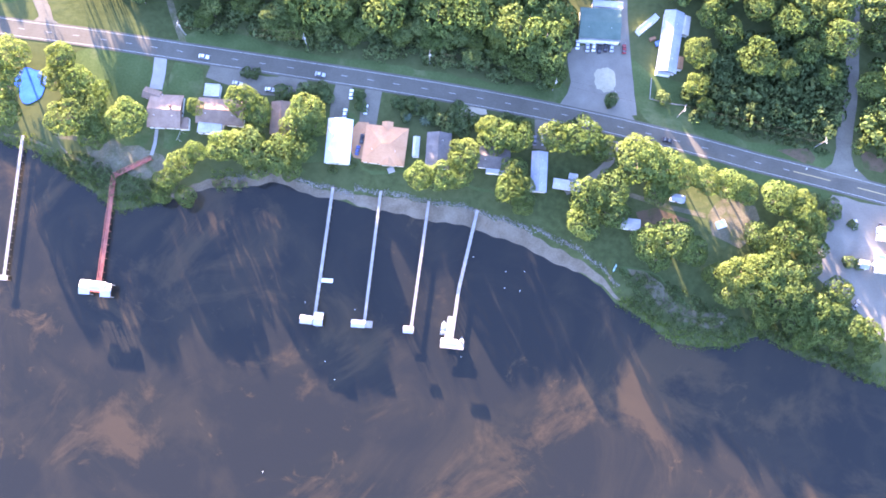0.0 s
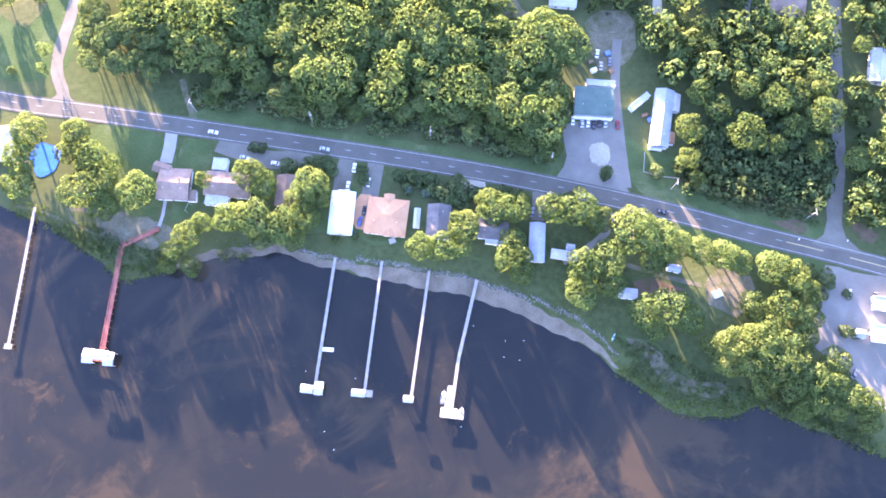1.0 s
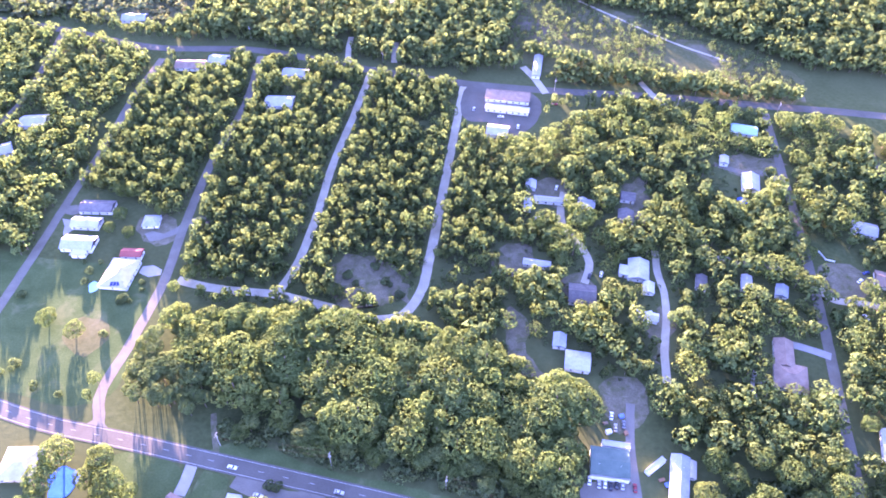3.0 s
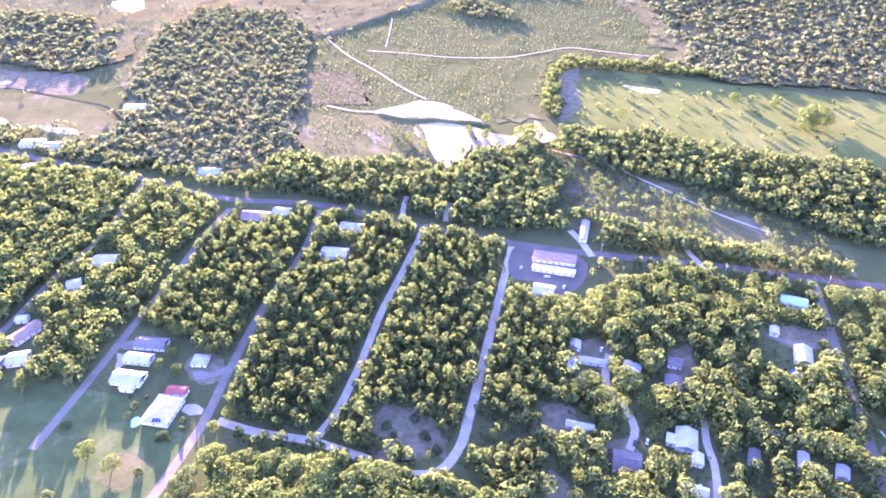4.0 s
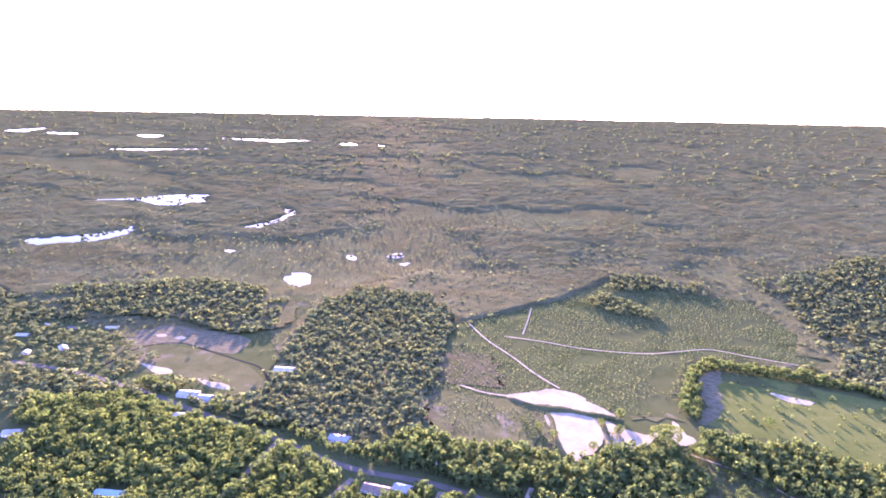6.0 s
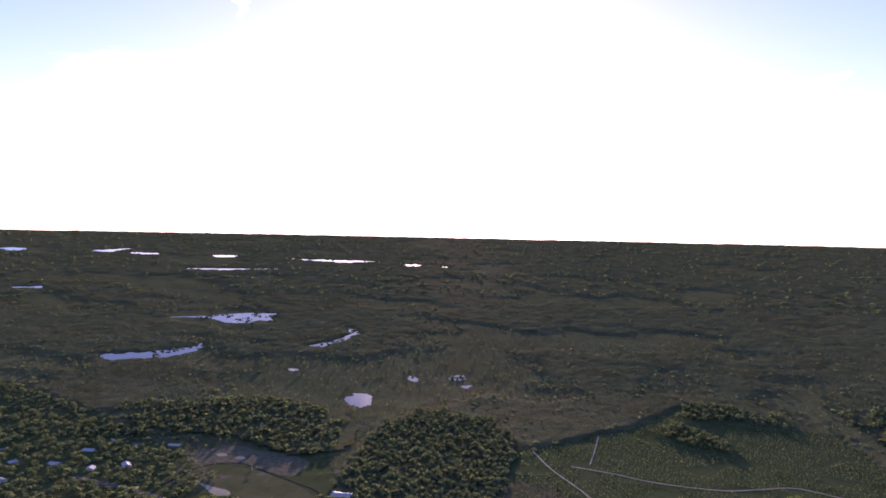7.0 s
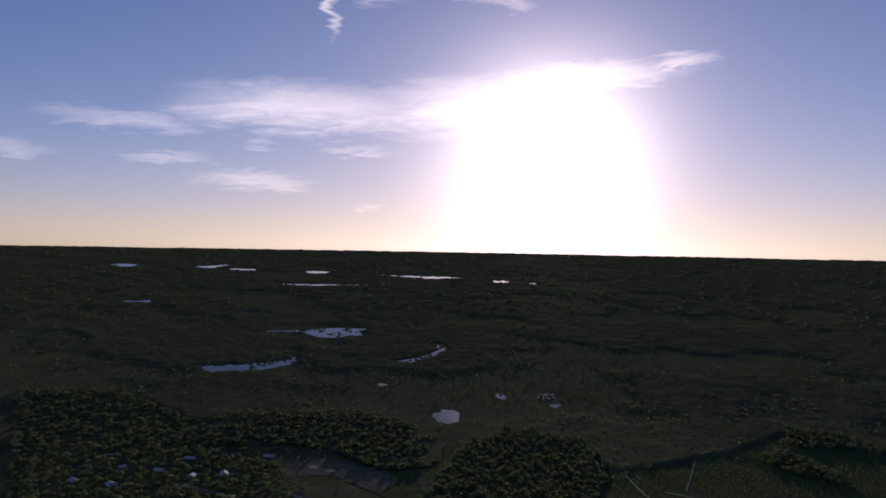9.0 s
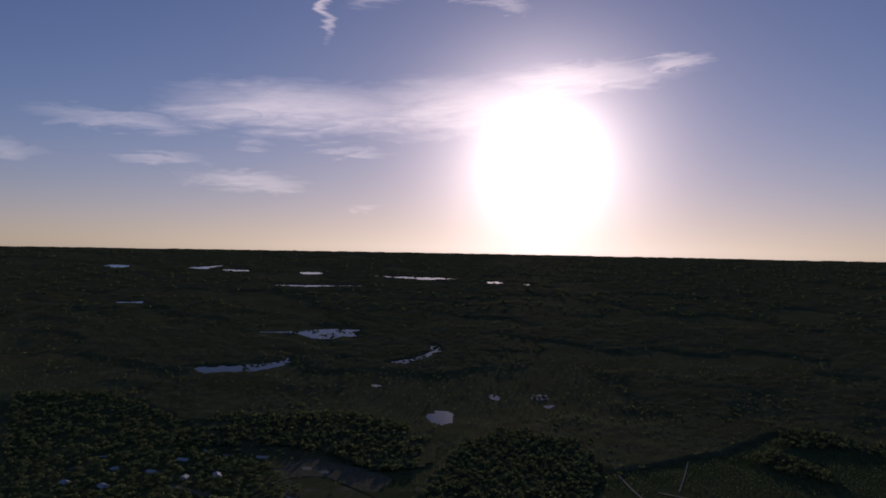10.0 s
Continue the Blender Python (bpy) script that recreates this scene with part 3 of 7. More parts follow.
area("junction", [(-196.3, 157.9), (-190.6, 163.1), (-190.1, 168.8), (-185.8, 168.8), (-183.3, 161.6), (-173.3, 153.9), (-184.0, 154.5)], "old_asphalt", "flared grey mouth of a side road", 0.08, 0.3)
area("junction", [(170.9, 86.2), (176.9, 90.4), (179.7, 97.9), (181.4, 107.8), (186.3, 107.8), (185.6, 97.9), (187.1, 89.1), (192.4, 83.0), (197.1, 79.8), (183.4, 83.0)], "old_asphalt", "flared grey mouth of a side road", 0.104, 0.2)
area("bare_ground", [(151.8, 97.9), (159.1, 98.5), (171.1, 94.2), (170.0, 91.0), (158.6, 93.1)], "rust_soil", "bare reddish earth beside the road", 0.045, 3)
area("bare_ground", [(188.5, 95.7), (194.8, 94.4), (201.0, 89.8), (200.6, 86.4), (191.8, 89.9)], "rust_soil", "bare reddish earth beside the road", 0.045, 3)
area("terrace", [(-38.8, 110.9), (-34.1, 110.6), (-35.7, 92.8), (-40.6, 93.9)], "tile_orange", "orange paved terrace beside a tiled house", 0.085, 0.1)
area("sand_pile_bed", [(72.2, 135.6), (76.8, 137.0), (80.0, 132.8), (78.9, 125.9), (74.4, 124.5), (71.2, 130.1)], "sand", "patch of spilled white sand", 0.065, 1.0)
area("forecourt", [(175.6, 76.0), (187.5, 72.8), (207.4, 68.1), (224.5, 41.1), (209.9, 1.6), (191.3, 11.3), (178.2, 28.7), (163.2, 42.5), (171.3, 56.5)], "gravel", "pale gravel yard beside the road", 0.06, 1.0)
area("lawn", [(-172.5, 144.6), (-136.6, 139.8), (-126.5, 126.4), (-134.8, 101.9), (-148.6, 88.6), (-162.1, 112.8)], "lawn", "sunlit lawn between garden trees", 0.02)
area("lawn", [(-124.7, 139.7), (-111.3, 136.1), (-112.0, 125.0), (-118.5, 101.9), (-124.8, 97.9), (-127.0, 125.0)], "lawn", "mown garden lawn", 0.024)
area("lawn", [(-62.0, 112.6), (-41.2, 115.2), (-36.9, 89.7), (-12.5, 88.3), (14.4, 80.3), (27.1, 75.0), (26.9, 65.9), (4.1, 71.9), (-21.4, 77.2), (-61.1, 82.6)], "lawn", "mown lawn along the river bank", 0.02)
area("lawn", [(-127.9, 148.7), (-69.4, 139.6), (-6.1, 129.4), (56.5, 119.9), (58.0, 126.0), (30.6, 128.8), (-21.9, 138.6), (-69.6, 145.8), (-120.3, 154.3)], "lawn", "mown grass verge beside the road", 0.02)
area("lawn", [(87.6, 142.6), (96.4, 134.2), (113.1, 128.6), (133.7, 104.0), (177.7, 90.5), (176.2, 87.8), (133.3, 99.1), (92.7, 112.2), (87.6, 125.9)], "lawn", "mown grass verge beside the road", 0.02)
area("lawn", [(84.5, 104.1), (120.1, 94.6), (162.9, 82.6), (175.1, 76.0), (170.4, 66.8), (144.8, 80.0), (111.8, 85.3), (86.8, 98.2)], "lawn", "mown grass verge beside the road", 0.022)
area("lawn", [(-332, 276), (-263, 271), (-218, 267), (-187, 240), (-186, 214), (-190.0, 175.2), (-204.9, 170.1), (-233, 175), (-314, 189)], "lawn", "wide green lawn beside a white house", 0.02)
area("lawn", [(79.3, 44.0), (91.7, 41.4), (103.6, 31.3), (113.0, 21.4), (97.8, 15.2), (83.5, 26.4)], "lawn", "rough grass on the river bank", 0.02)
area("bare_ground", [(82.3, 44.0), (89.2, 41.9), (97.5, 33.9), (107.0, 25.1), (124.1, 19.9), (121.3, 15.9), (110.2, 16.9), (99.4, 21.4), (91.2, 31.4), (83.6, 39.4)], "soil", "worn pale path on the river bank", 0.035, 3)
area("bare_ground", [(119.5, 66.5), (123.0, 72.5), (134.0, 74.0), (143.0, 66.0), (137.0, 55.0), (131.0, 50.5), (126.0, 55.0), (121.5, 60.5)], "soil", "bare sandy garden ground", 0.04, 5)
area("bare_ground", [(86.5, 69.5), (95.0, 70.0), (102.0, 67.6), (110.0, 64.5), (103.0, 61.0), (88.6, 61.4)], "rust_soil", "bare brown earth between garden trees", 0.038, 3)
area("bare_ground", [(-177.5, 104.5), (-167.0, 104.0), (-150.0, 102.0), (-134.0, 98.0), (-125.0, 91.0), (-118.0, 86.0), (-128.0, 82.5), (-137.0, 84.0), (-150.0, 87.5), (-161.0, 91.0), (-170.0, 95.0)], "soil", "bare pale sandy ground near the jetty", 0.03, 3)
area("bare_ground", [(-88.1, 282.3), (-67.4, 286.7), (-44.6, 277.0), (-36.8, 255.2), (-50.9, 247.4), (-75.2, 251.5)], "soil", "bare ground among young pines", 0.03, 11)
area("bare_ground", [(23.9, 255.5), (33.3, 245.3), (35.4, 217.9), (44.1, 206.8), (28.8, 206.8), (23.2, 229.5)], "soil", "bare yard among trees", 0.03, 3)
area("bare_ground", [(74.8, 206.7), (93.4, 208.5), (98.0, 195.8), (89.9, 178.4), (80.7, 175.0), (73.2, 188.8)], "soil", "dirt work yard with junk", 0.045, 2)
area("bare_ground", [(215, 299), (236, 302), (246, 290), (240, 279), (217, 277)], "soil", "worn grass plot beside the lane", 0.035, 2)
YARDS = [[(38, 368), (50, 373), (62, 366), (62, 346), (50.9, 343.7), (39.5, 350.0)], [(16.4, 302.2), (26.4, 307.2), (34.7, 301.5), (33.9, 277.6), (23.3, 274.3), (16.1, 285.2)], [(61.2, 282.5), (70.7, 285.8), (77.1, 279.5), (74.9, 259.0), (64.8, 255.5), (59.3, 264.4)],
         [(177, 402), (196, 408), (217, 403), (214, 388), (195, 384), (176, 388)], [(102, 370), (115, 373), (116, 355), (109, 327), (100, 327), (97, 347)], [(106.3, 247.9), (114.5, 261.1), (113.1, 229.1), (105.6, 219.1)]]
for pts in YARDS:
    area("bare_ground", pts, "soil", "trodden dirt yard round a home", 0.042, 9)
area("bare_ground", [(-220, 312), (-203, 317), (-191, 304), (-195, 287), (-210, 291)], "soil", "cluttered bare yard beside a side road", 0.045, 5)
area("driveway", [(-272.5, 319.5), (-262.5, 319.0), (-262.0, 312.6), (-272.0, 312.0)], "old_asphalt", "grey driveway to a grey-roofed house", 0.05, 0.3)
area("driveway", [(-271.5, 307.0), (-262.0, 306.0), (-259.6, 298.0), (-263.5, 291.0), (-267.0, 300.5)], "concrete", "pale concrete driveway between houses", 0.05, 0.3)
area("driveway", [(-203.2, 269.4), (-190.2, 267.6), (-189.8, 263.4), (-203.6, 264.2)], "concrete", "pale concrete driveway to a cream house", 0.05, 0.3)
area("driveway", [(-188.0, 301.6), (-194.0, 297.0), (-206.5, 290.6), (-212.8, 297.2), (-207.8, 300.2), (-200.0, 298.2), (-190.6, 308.0)], "gravel", "pale gravel yard strewn with rubble", 0.05, 0.9)
area("driveway", [(-187.0, 313.0), (-174.0, 314.0), (-173.6, 308.6), (-186.4, 307.4)], "gravel", "pale gravel driveway into pines", 0.05, 0.5)
area("bare_patch", [(-228.5, 226.0), (-212.0, 227.0), (-203.0, 219.0), (-205.0, 209.0), (-211.0, 201.0), (-222.0, 206.0), (-230.0, 213.0)], "scrub", "worn bare soil under yard trees", 0.04, 1.5)
area("lawn", [(77.6, 125.0), (79.6, 123.4), (80.3, 120.4), (78.4, 118.0), (75.8, 118.0), (74.4, 120.6), (75.4, 123.6)], "lawn", "oval grass island in a gravel forecourt", 0.085, 0.2)
area("parking_lot", [(-9, 484), (36, 479), (45, 470), (36, 425), (23, 415), (6, 434), (-6, 434)], "asphalt", "grey parking lot behind shops", 0.07, 0.8)
area("pasture", [(28, 918), (77, 934), (157, 914), (273, 894), (387, 881), (564, 826), (494, 638), (385, 668), (321, 690), (237, 698), (183, 713), (132, 735), (65, 745), (27, 756)], "pasture", "bright green pasture with scattered shrubs", 0.05, 5)
area("clearing", [(-292, 719), (-296, 839), (-325, 1011), (-216, 1195), (-156, 1354), (-24, 1308), (98, 1296), (162, 1121), (134, 984), (23, 984), (-4, 862), (-12, 756), (-63, 736), (-125, 645), (-200, 601)], "scrub", "cleared green-brown scrub land with stumps", 0.5, 26)
area("clearing", [(-49, 609), (5, 660), (74, 648), (163, 586), (225, 542), (266, 508), (258, 484), (149, 499), (59, 506), (-12, 570)], "scrub", "land with young trees and bare soil", 0.045, 6)
area("clearing", [(-676, 994), (-622, 1041), (-559, 898), (-522, 765), (-588, 840)], "scrub", "open grass strip in a wood", 0.4, 5)
PITS = [[(-195, 745), (-173, 762), (-146, 785), (-120, 781), (-98, 761), (-74, 743), (-66, 735), (-93, 734), (-124, 737), (-148, 735), (-168, 731), (-185, 734)], [(-138, 712), (-116, 724), (-98, 723), (-82, 712), (-71, 677), (-78, 636), (-91, 614), (-109, 633), (-124, 668)],
        [(-74, 717), (-53, 705), (-28, 702), (-21, 711), (-33, 668), (-48, 658), (-64, 667)]]
for pts, lab in zip(PITS, ("pale sand shelf above a grassy berm", "white floor of a sand pit", "pale sand beside a pit")):
    area("sand_pit", pts, "sand", lab, 0.65, 3)
area("sand_patch", [(-6, 746), (3, 728), (17, 698), (-1, 687), (-4, 715)], "sand", "worn pale sand beside a hedge", 0.62, 3)
area("bare_ground", [(-299, 861), (-262, 866), (-209, 774), (-170, 712), (-142, 694), (-120, 640), (-150, 632), (-191, 640), (-246, 650), (-285, 730)], "stumps", "brown stumpy soil on cleared land", 0.56, 26)


def berm(pts, high, wide, label):
    """A low grassy ridge of earth along a line."""
    line, verts, faces = smooth_line(pts, 3.0), [], []
    for i, q in enumerate(line):
        t = (line[min(i + 1, len(line) - 1)] - line[max(0, i - 1)]).normalized()
        end = min(1.0, i / 3, (len(line) - 1 - i) / 3)
        for u, h in ((-1, 0), (-0.55, 0.7), (-0.1, 1), (0.4, 0.8), (1, 0)):
            w = q + Vector((-t.y, t.x)) * wide / 2 * (u + 0.25 * noise.noise((q.x * 0.1, q.y * 0.1, u)))
            verts.append((w.x, w.y, float(land_z(w.x, w.y)) + 0.55 + high * h * end * (1 + 0.35 * noise.noise((q.x * 0.13, q.y * 0.13, 3.0 + u)))))
        if i:
            faces += [((i - 1) * 5 + k, i * 5 + k, i * 5 + k + 1, (i - 1) * 5 + k + 1) for k in range(4)]
    return tagged(new("berm", mesh_from("berm", verts, faces, M["scrub"], True)), label, "berm", kind="structure")


berm([(-192, 739), (-164, 728), (-146, 726), (-122, 730), (-104, 727), (-81, 729), (-58, 727)], 2.2, 9.0, "grassy berm across a sand pit")
berm([(-140, 716), (-130, 695), (-122, 668), (-108, 634), (-96, 612)], 1.6, 6.0, "eroded earth berm along a sand pit")
berm([(-80, 716), (-72, 690), (-66, 668), (-60, 650)], 1.6, 7.0, "scrubby berm between sand pits")
area("bare_ground", [(23, 909), (38, 937), (43, 858), (37, 770), (24, 749), (20, 811)], "soil", "worn bare ground at the pasture gate", 0.16, 6)
area("sand_patch", [(101, 879), (122, 874), (146, 866), (141, 856), (118, 858)], "sand", "pale sandy streak across a pasture", 0.18, 3)
area("sports_field", [(-747, 690), (-679, 727), (-560, 718), (-503, 689), (-467, 645), (-482, 622), (-584, 644), (-698, 636)], "scrub", "pale mown sports field", 0.07, 3)
area("sports_field", [(-772, 757), (-740, 805), (-678, 805), (-586, 789), (-576, 741), (-665, 741), (-731, 710)], "soil", "bare ground beside a sports field", 0.075, 3)
area("sand_patch", [(-665, 661), (-642, 658), (-608, 655), (-601, 648), (-611, 639), (-637, 647)], "sand", "worn pale sand beside a sports field", 0.11, 2)
area("sand_patch", [(-561, 646), (-540, 644), (-509, 640), (-503, 633), (-518, 629), (-545, 636)], "sand", "worn pale sand beside a sports field", 0.11, 2)
area("sand_patch", [(-707.2, 757.5), (-709.8, 762.4), (-716.2, 764.5), (-722.6, 762.5), (-725.2, 757.5), (-722.6, 752.6), (-716.2, 750.5), (-709.8, 752.5)], "sand", "round pale sand patch beside a sports field", 0.13, 1.0)
area("sand_patch", [(-675.9, 760.2), (-678.5, 765.1), (-684.9, 767.2), (-691.3, 765.2), (-693.9, 760.2), (-691.3, 755.3), (-684.9, 753.2), (-678.5, 755.2)], "sand", "round pale sand patch beside a sports field", 0.13, 1.0)
area("sand_patch", [(-702.8, 811.5), (-705.4, 816.4), (-711.8, 818.5), (-718.2, 816.5), (-720.8, 811.5), (-718.2, 806.6), (-711.8, 804.5), (-705.4, 806.5)], "sand", "round pale sand patch beside a sports field", 0.13, 1.0)
lane([(-698, 638), (-708, 685), (-698, 723), (-674, 741), (-613, 732), (-550, 718), (-521, 711), (-480, 675), (-466, 648)], 3.5, "tar", "dark running track round a sports field", 0.12, "track")
area("pond", [(-738, 1095), (-740, 1137), (-718, 1158), (-674, 1122), (-660, 1082), (-677, 1057), (-709, 1067)], "pond", "still pond reflecting the sky", 0.12, 3)
GLADES = [[(-445, 1138), (-279, 1536), (-159, 1563), (110, 1352), (97, 1276), (-149, 1296), (-207, 1147), (-317, 999)], [(-676, 994), (-622, 1041), (-559, 898), (-522, 765), (-588, 840)], [(-747, 690), (-679, 727), (-560, 718), (-503, 689), (-467, 645), (-482, 622), (-584, 644), (-698, 636)],
          [(-772, 757), (-740, 805), (-678, 805), (-586, 789), (-576, 741), (-665, 741), (-731, 710)], [(-738, 1095), (-740, 1137), (-718, 1158), (-674, 1122), (-660, 1082), (-677, 1057), (-709, 1067)]]
WATERS = []


def marsh_pond(pts):
    WATERS.append(pts)
    area("pond", pts, "pond", "shallow marsh pond reflecting the sky", 0.6, 6)


marsh_pond([(-1595, 1409), (-1499, 1518), (-1433, 1625), (-1362, 1683), (-1308, 1591), (-1375, 1491), (-1463, 1505)])
marsh_pond([(-1369, 1057), (-1308, 1134), (-1258, 1231), (-1269, 1292), (-1217, 1207), (-1232, 1125), (-1305, 1032)])
marsh_pond([(-1055, 1384), (-1024, 1457), (-1032, 1572), (-1092, 1635), (-1011, 1616), (-997, 1516), (-1002, 1401)])
marsh_pond([(-701, 1298), (-685, 1299), (-672, 1268), (-683, 1270)])
marsh_pond([(-618, 1322), (-612, 1361), (-589, 1340), (-595, 1317)])
marsh_pond([(-949, 1212), (-937, 1220), (-926, 1206), (-938, 1197)])
marsh_pond([(-573, 1288), (-560, 1301), (-554, 1282), (-565, 1274)])
marsh_pond([(-3346, 2053), (-3280, 2172), (-3201, 2105), (-3205, 2050)])
marsh_pond([(-3049, 2347), (-3007, 2551), (-2932, 2382), (-2980, 2313)])
marsh_pond([(-2901, 2425), (-2766, 2522), (-2719, 2461), (-2828, 2398)])
marsh_pond([(-2351, 2143), (-2191, 2318), (-1955, 2498), (-2140, 2265)])
marsh_pond([(-2304, 1471), (-2246, 1559), (-2209, 1525), (-2268, 1456)])
marsh_pond([(-2191, 2800), (-1943, 2937), (-1765, 2997), (-1913, 2842), (-2108, 2784)])
marsh_pond([(-1644, 2980), (-1563, 3016), (-1532, 2933), (-1589, 2915)])
marsh_pond([(-1459, 3013), (-1410, 3023), (-1401, 2979), (-1427, 2960)])
marsh_pond([(-2536, 2644), (-2445, 2710), (-2422, 2663), (-2477, 2602)])
# sandy beach and the reed fringe, along the bank


def bank_strip(name, x0, x1, v0, v1, mat, label, lift):
    verts, faces = [], []
    n = int((x1 - x0) / 1.5)
    for i in range(n + 1):
        x = x0 + (x1 - x0) * i / n
        u = math.sin(math.pi * i / n) ** 0.5
        a, b = v0 + 0.8 * noise.noise((x * 0.2, 3, 0)), v1 + 1.0 * noise.noise((x * 0.2, 9, 0))
        for k in range(6):
            v = (a + b) / 2 + (b - a) * (k / 5 - 0.5) * max(u, 0.05)
            y = float(shore_y(x)) + v
            verts.append((x, y, max(float(land_z(x, y)), LEVEL - 0.3) + lift))
    for i in range(n):
        for k in range(5):
            faces.append((i * 6 + k, i * 6 + 6 + k, i * 6 + 7 + k, i * 6 + k + 1))
    return tagged(new(name, mesh_from(name, verts, faces, M[mat], True)), label, name.replace("_", " "), kind="structure")


bank_strip("beach", -50.0, 78.0, -1.5, 7.5, "beach", "narrow grey sand beach at the river", 0.05)
bank_strip("beach", -124.0, -44.0, -1.8, 4.2, "beach", "narrow muddy sand below a garden bank", 0.055)

# ---- helpers for things ----
M.update({
    "metal_white": surface("white_metal_roof", [(0.25, 0.255, 0.26), (0.34, 0.345, 0.35), (0.44, 0.44, 0.44)], (0.15, 1.2), 0.6, metal=0.0, bump=0.05, spec=0.4, per_object=0.08),
    "metal_bright": surface("bright_white_metal_roof", [(0.50, 0.51, 0.51), (0.60, 0.605, 0.60), (0.68, 0.68, 0.67)], (0.15, 1.2), 0.55, bump=0.05, spec=0.35),
    "metal_blue": surface("pale_blue_metal_roof", [(0.20, 0.225, 0.255), (0.275, 0.30, 0.33), (0.36, 0.38, 0.40)], (0.15, 1.2), 0.6, metal=0.0, bump=0.05, per_object=0.08),
    "shingle_brown": surface("brown_shingles", [(0.17, 0.105, 0.08), (0.25, 0.16, 0.12), (0.31, 0.21, 0.16)], (0.25, 2.5), 0.9, bump=0.2, per_object=0.12),
    "shingle_grey": surface("grey_shingles", [(0.088, 0.078, 0.074), (0.132, 0.118, 0.112), (0.185, 0.168, 0.158)], (0.25, 2.5), 0.9, bump=0.2, per_object=0.12),
    "shingle_pale": surface("pale_beige_shingles", [(0.30, 0.275, 0.235), (0.38, 0.35, 0.305), (0.45, 0.415, 0.365)], (0.25, 2.5), 0.9, bump=0.2, per_object=0.1),
    "roof_green": surface("dark_green_metal_roof", [(0.050, 0.098, 0.080), (0.072, 0.125, 0.104), (0.10, 0.15, 0.125)], (0.2, 1.5), 0.75, bump=0.05),
    "roof_red": surface("red_metal_roof", [(0.26, 0.05, 0.045), (0.36, 0.085, 0.07)], (0.2, 1.5), 0.75, bump=0.05),
    "roof_teal": surface("teal_metal_roof", [(0.20, 0.42, 0.42), (0.30, 0.52, 0.50)], (0.2, 1.5), 0.5, bump=0.05),
    "rust": surface("rusty_metal", [(0.20, 0.09, 0.05), (0.34, 0.17, 0.10)], (0.4, 3.0), 0.8, bump=0.1),
    "wall_white": surface("white_siding", [(0.62, 0.61, 0.58), (0.74, 0.73, 0.70)], (0.2, 2.0), 0.8, bump=0.05, per_object=0.1),
    "wall_tan": surface("tan_siding", [(0.40, 0.34, 0.26), (0.50, 0.44, 0.35)], (0.2, 2.0), 0.8, bump=0.05, per_object=0.1),
    "brick": surface("red_brick_wall", [(0.24, 0.11, 0.08), (0.34, 0.17, 0.12)], (0.3, 4.0), 0.9, bump=0.1),
    "glass": surface("dark_window_glass", [(0.02, 0.025, 0.03), (0.035, 0.04, 0.05)], (0.1, 1.0), 0.05, bump=0.0, spec=0.8),
    "trim": surface("white_trim_paint", [(0.70, 0.70, 0.68), (0.8, 0.8, 0.78)], (0.5, 3.0), 0.6, bump=0.0),
    "wood_grey": surface("weathered_grey_planks", [(0.22, 0.205, 0.19), (0.30, 0.282, 0.262), (0.38, 0.36, 0.335)], (0.4, 5.0), 0.9, bump=0.2, per_object=0.08),
    "wood_red": surface("red_stained_planks", [(0.26, 0.07, 0.055), (0.36, 0.11, 0.085), (0.46, 0.17, 0.13)], (0.4, 5.0), 0.85, bump=0.2),
    "wood_brown": surface("brown_timber", [(0.14, 0.10, 0.07), (0.22, 0.16, 0.11)], (0.4, 5.0), 0.9, bump=0.2),
    "bark": surface("tree_bark", [(0.09, 0.07, 0.055), (0.16, 0.13, 0.10), (0.22, 0.18, 0.15)], (0.6, 6.0), 0.95, bump=0.4),
    "rubber": surface("tyre_rubber", [(0.02, 0.02, 0.02), (0.035, 0.035, 0.035)], (1.0, 8.0), 0.9, bump=0.0),
    "chrome": surface("bright_metal", [(0.5, 0.5, 0.5), (0.62, 0.62, 0.62)], (1.0, 8.0), 0.3, metal=0.9, bump=0.0),
    "stone": surface("pale_riprap_stone", [(0.10, 0.092, 0.08), (0.19, 0.178, 0.16), (0.34, 0.32, 0.29)], (0.35, 2.0), 0.9, bump=0.3, per_object=0.2),
    "pool": surface("blue_pool_water", [(0.012, 0.10, 0.56), (0.03, 0.17, 0.68)], (0.3, 2.0), 0.12, bump=0.05, ior=1.33, spec=0.2),
    "pool_pale": surface("pale_pool_water", [(0.16, 0.42, 0.55), (0.24, 0.52, 0.64)], (0.3, 2.0), 0.12, bump=0.05, ior=1.33, spec=0.2),
    "solar": surface("solar_glass", [(0.02, 0.03, 0.09), (0.03, 0.045, 0.12)], (0.4, 3.0), 0.1, bump=0.0, spec=0.6),
    "tarp": surface("blue_tarpaulin", [(0.06, 0.16, 0.42), (0.10, 0.22, 0.5)], (0.5, 3.0), 0.6, bump=0.2),
    "hull": surface("white_boat_gelcoat", [(0.72, 0.72, 0.70), (0.82, 0.82, 0.80)], (0.5, 3.0), 0.25, bump=0.0, spec=0.5),
})
for cname, c in (("white", (0.74, 0.74, 0.73)), ("silver", (0.42, 0.43, 0.45)), ("black", (0.02, 0.02, 0.025)), ("blue", (0.03, 0.07, 0.22)), ("red", (0.32, 0.03, 0.03)), ("grey", (0.16, 0.17, 0.18)), ("tan", (0.42, 0.36, 0.27))):
    M["car_" + cname] = surface("car_paint_" + cname, [tuple(v * 0.93 for v in c), c], (0.5, 4.0), 0.3, bump=0.0, spec=0.5)


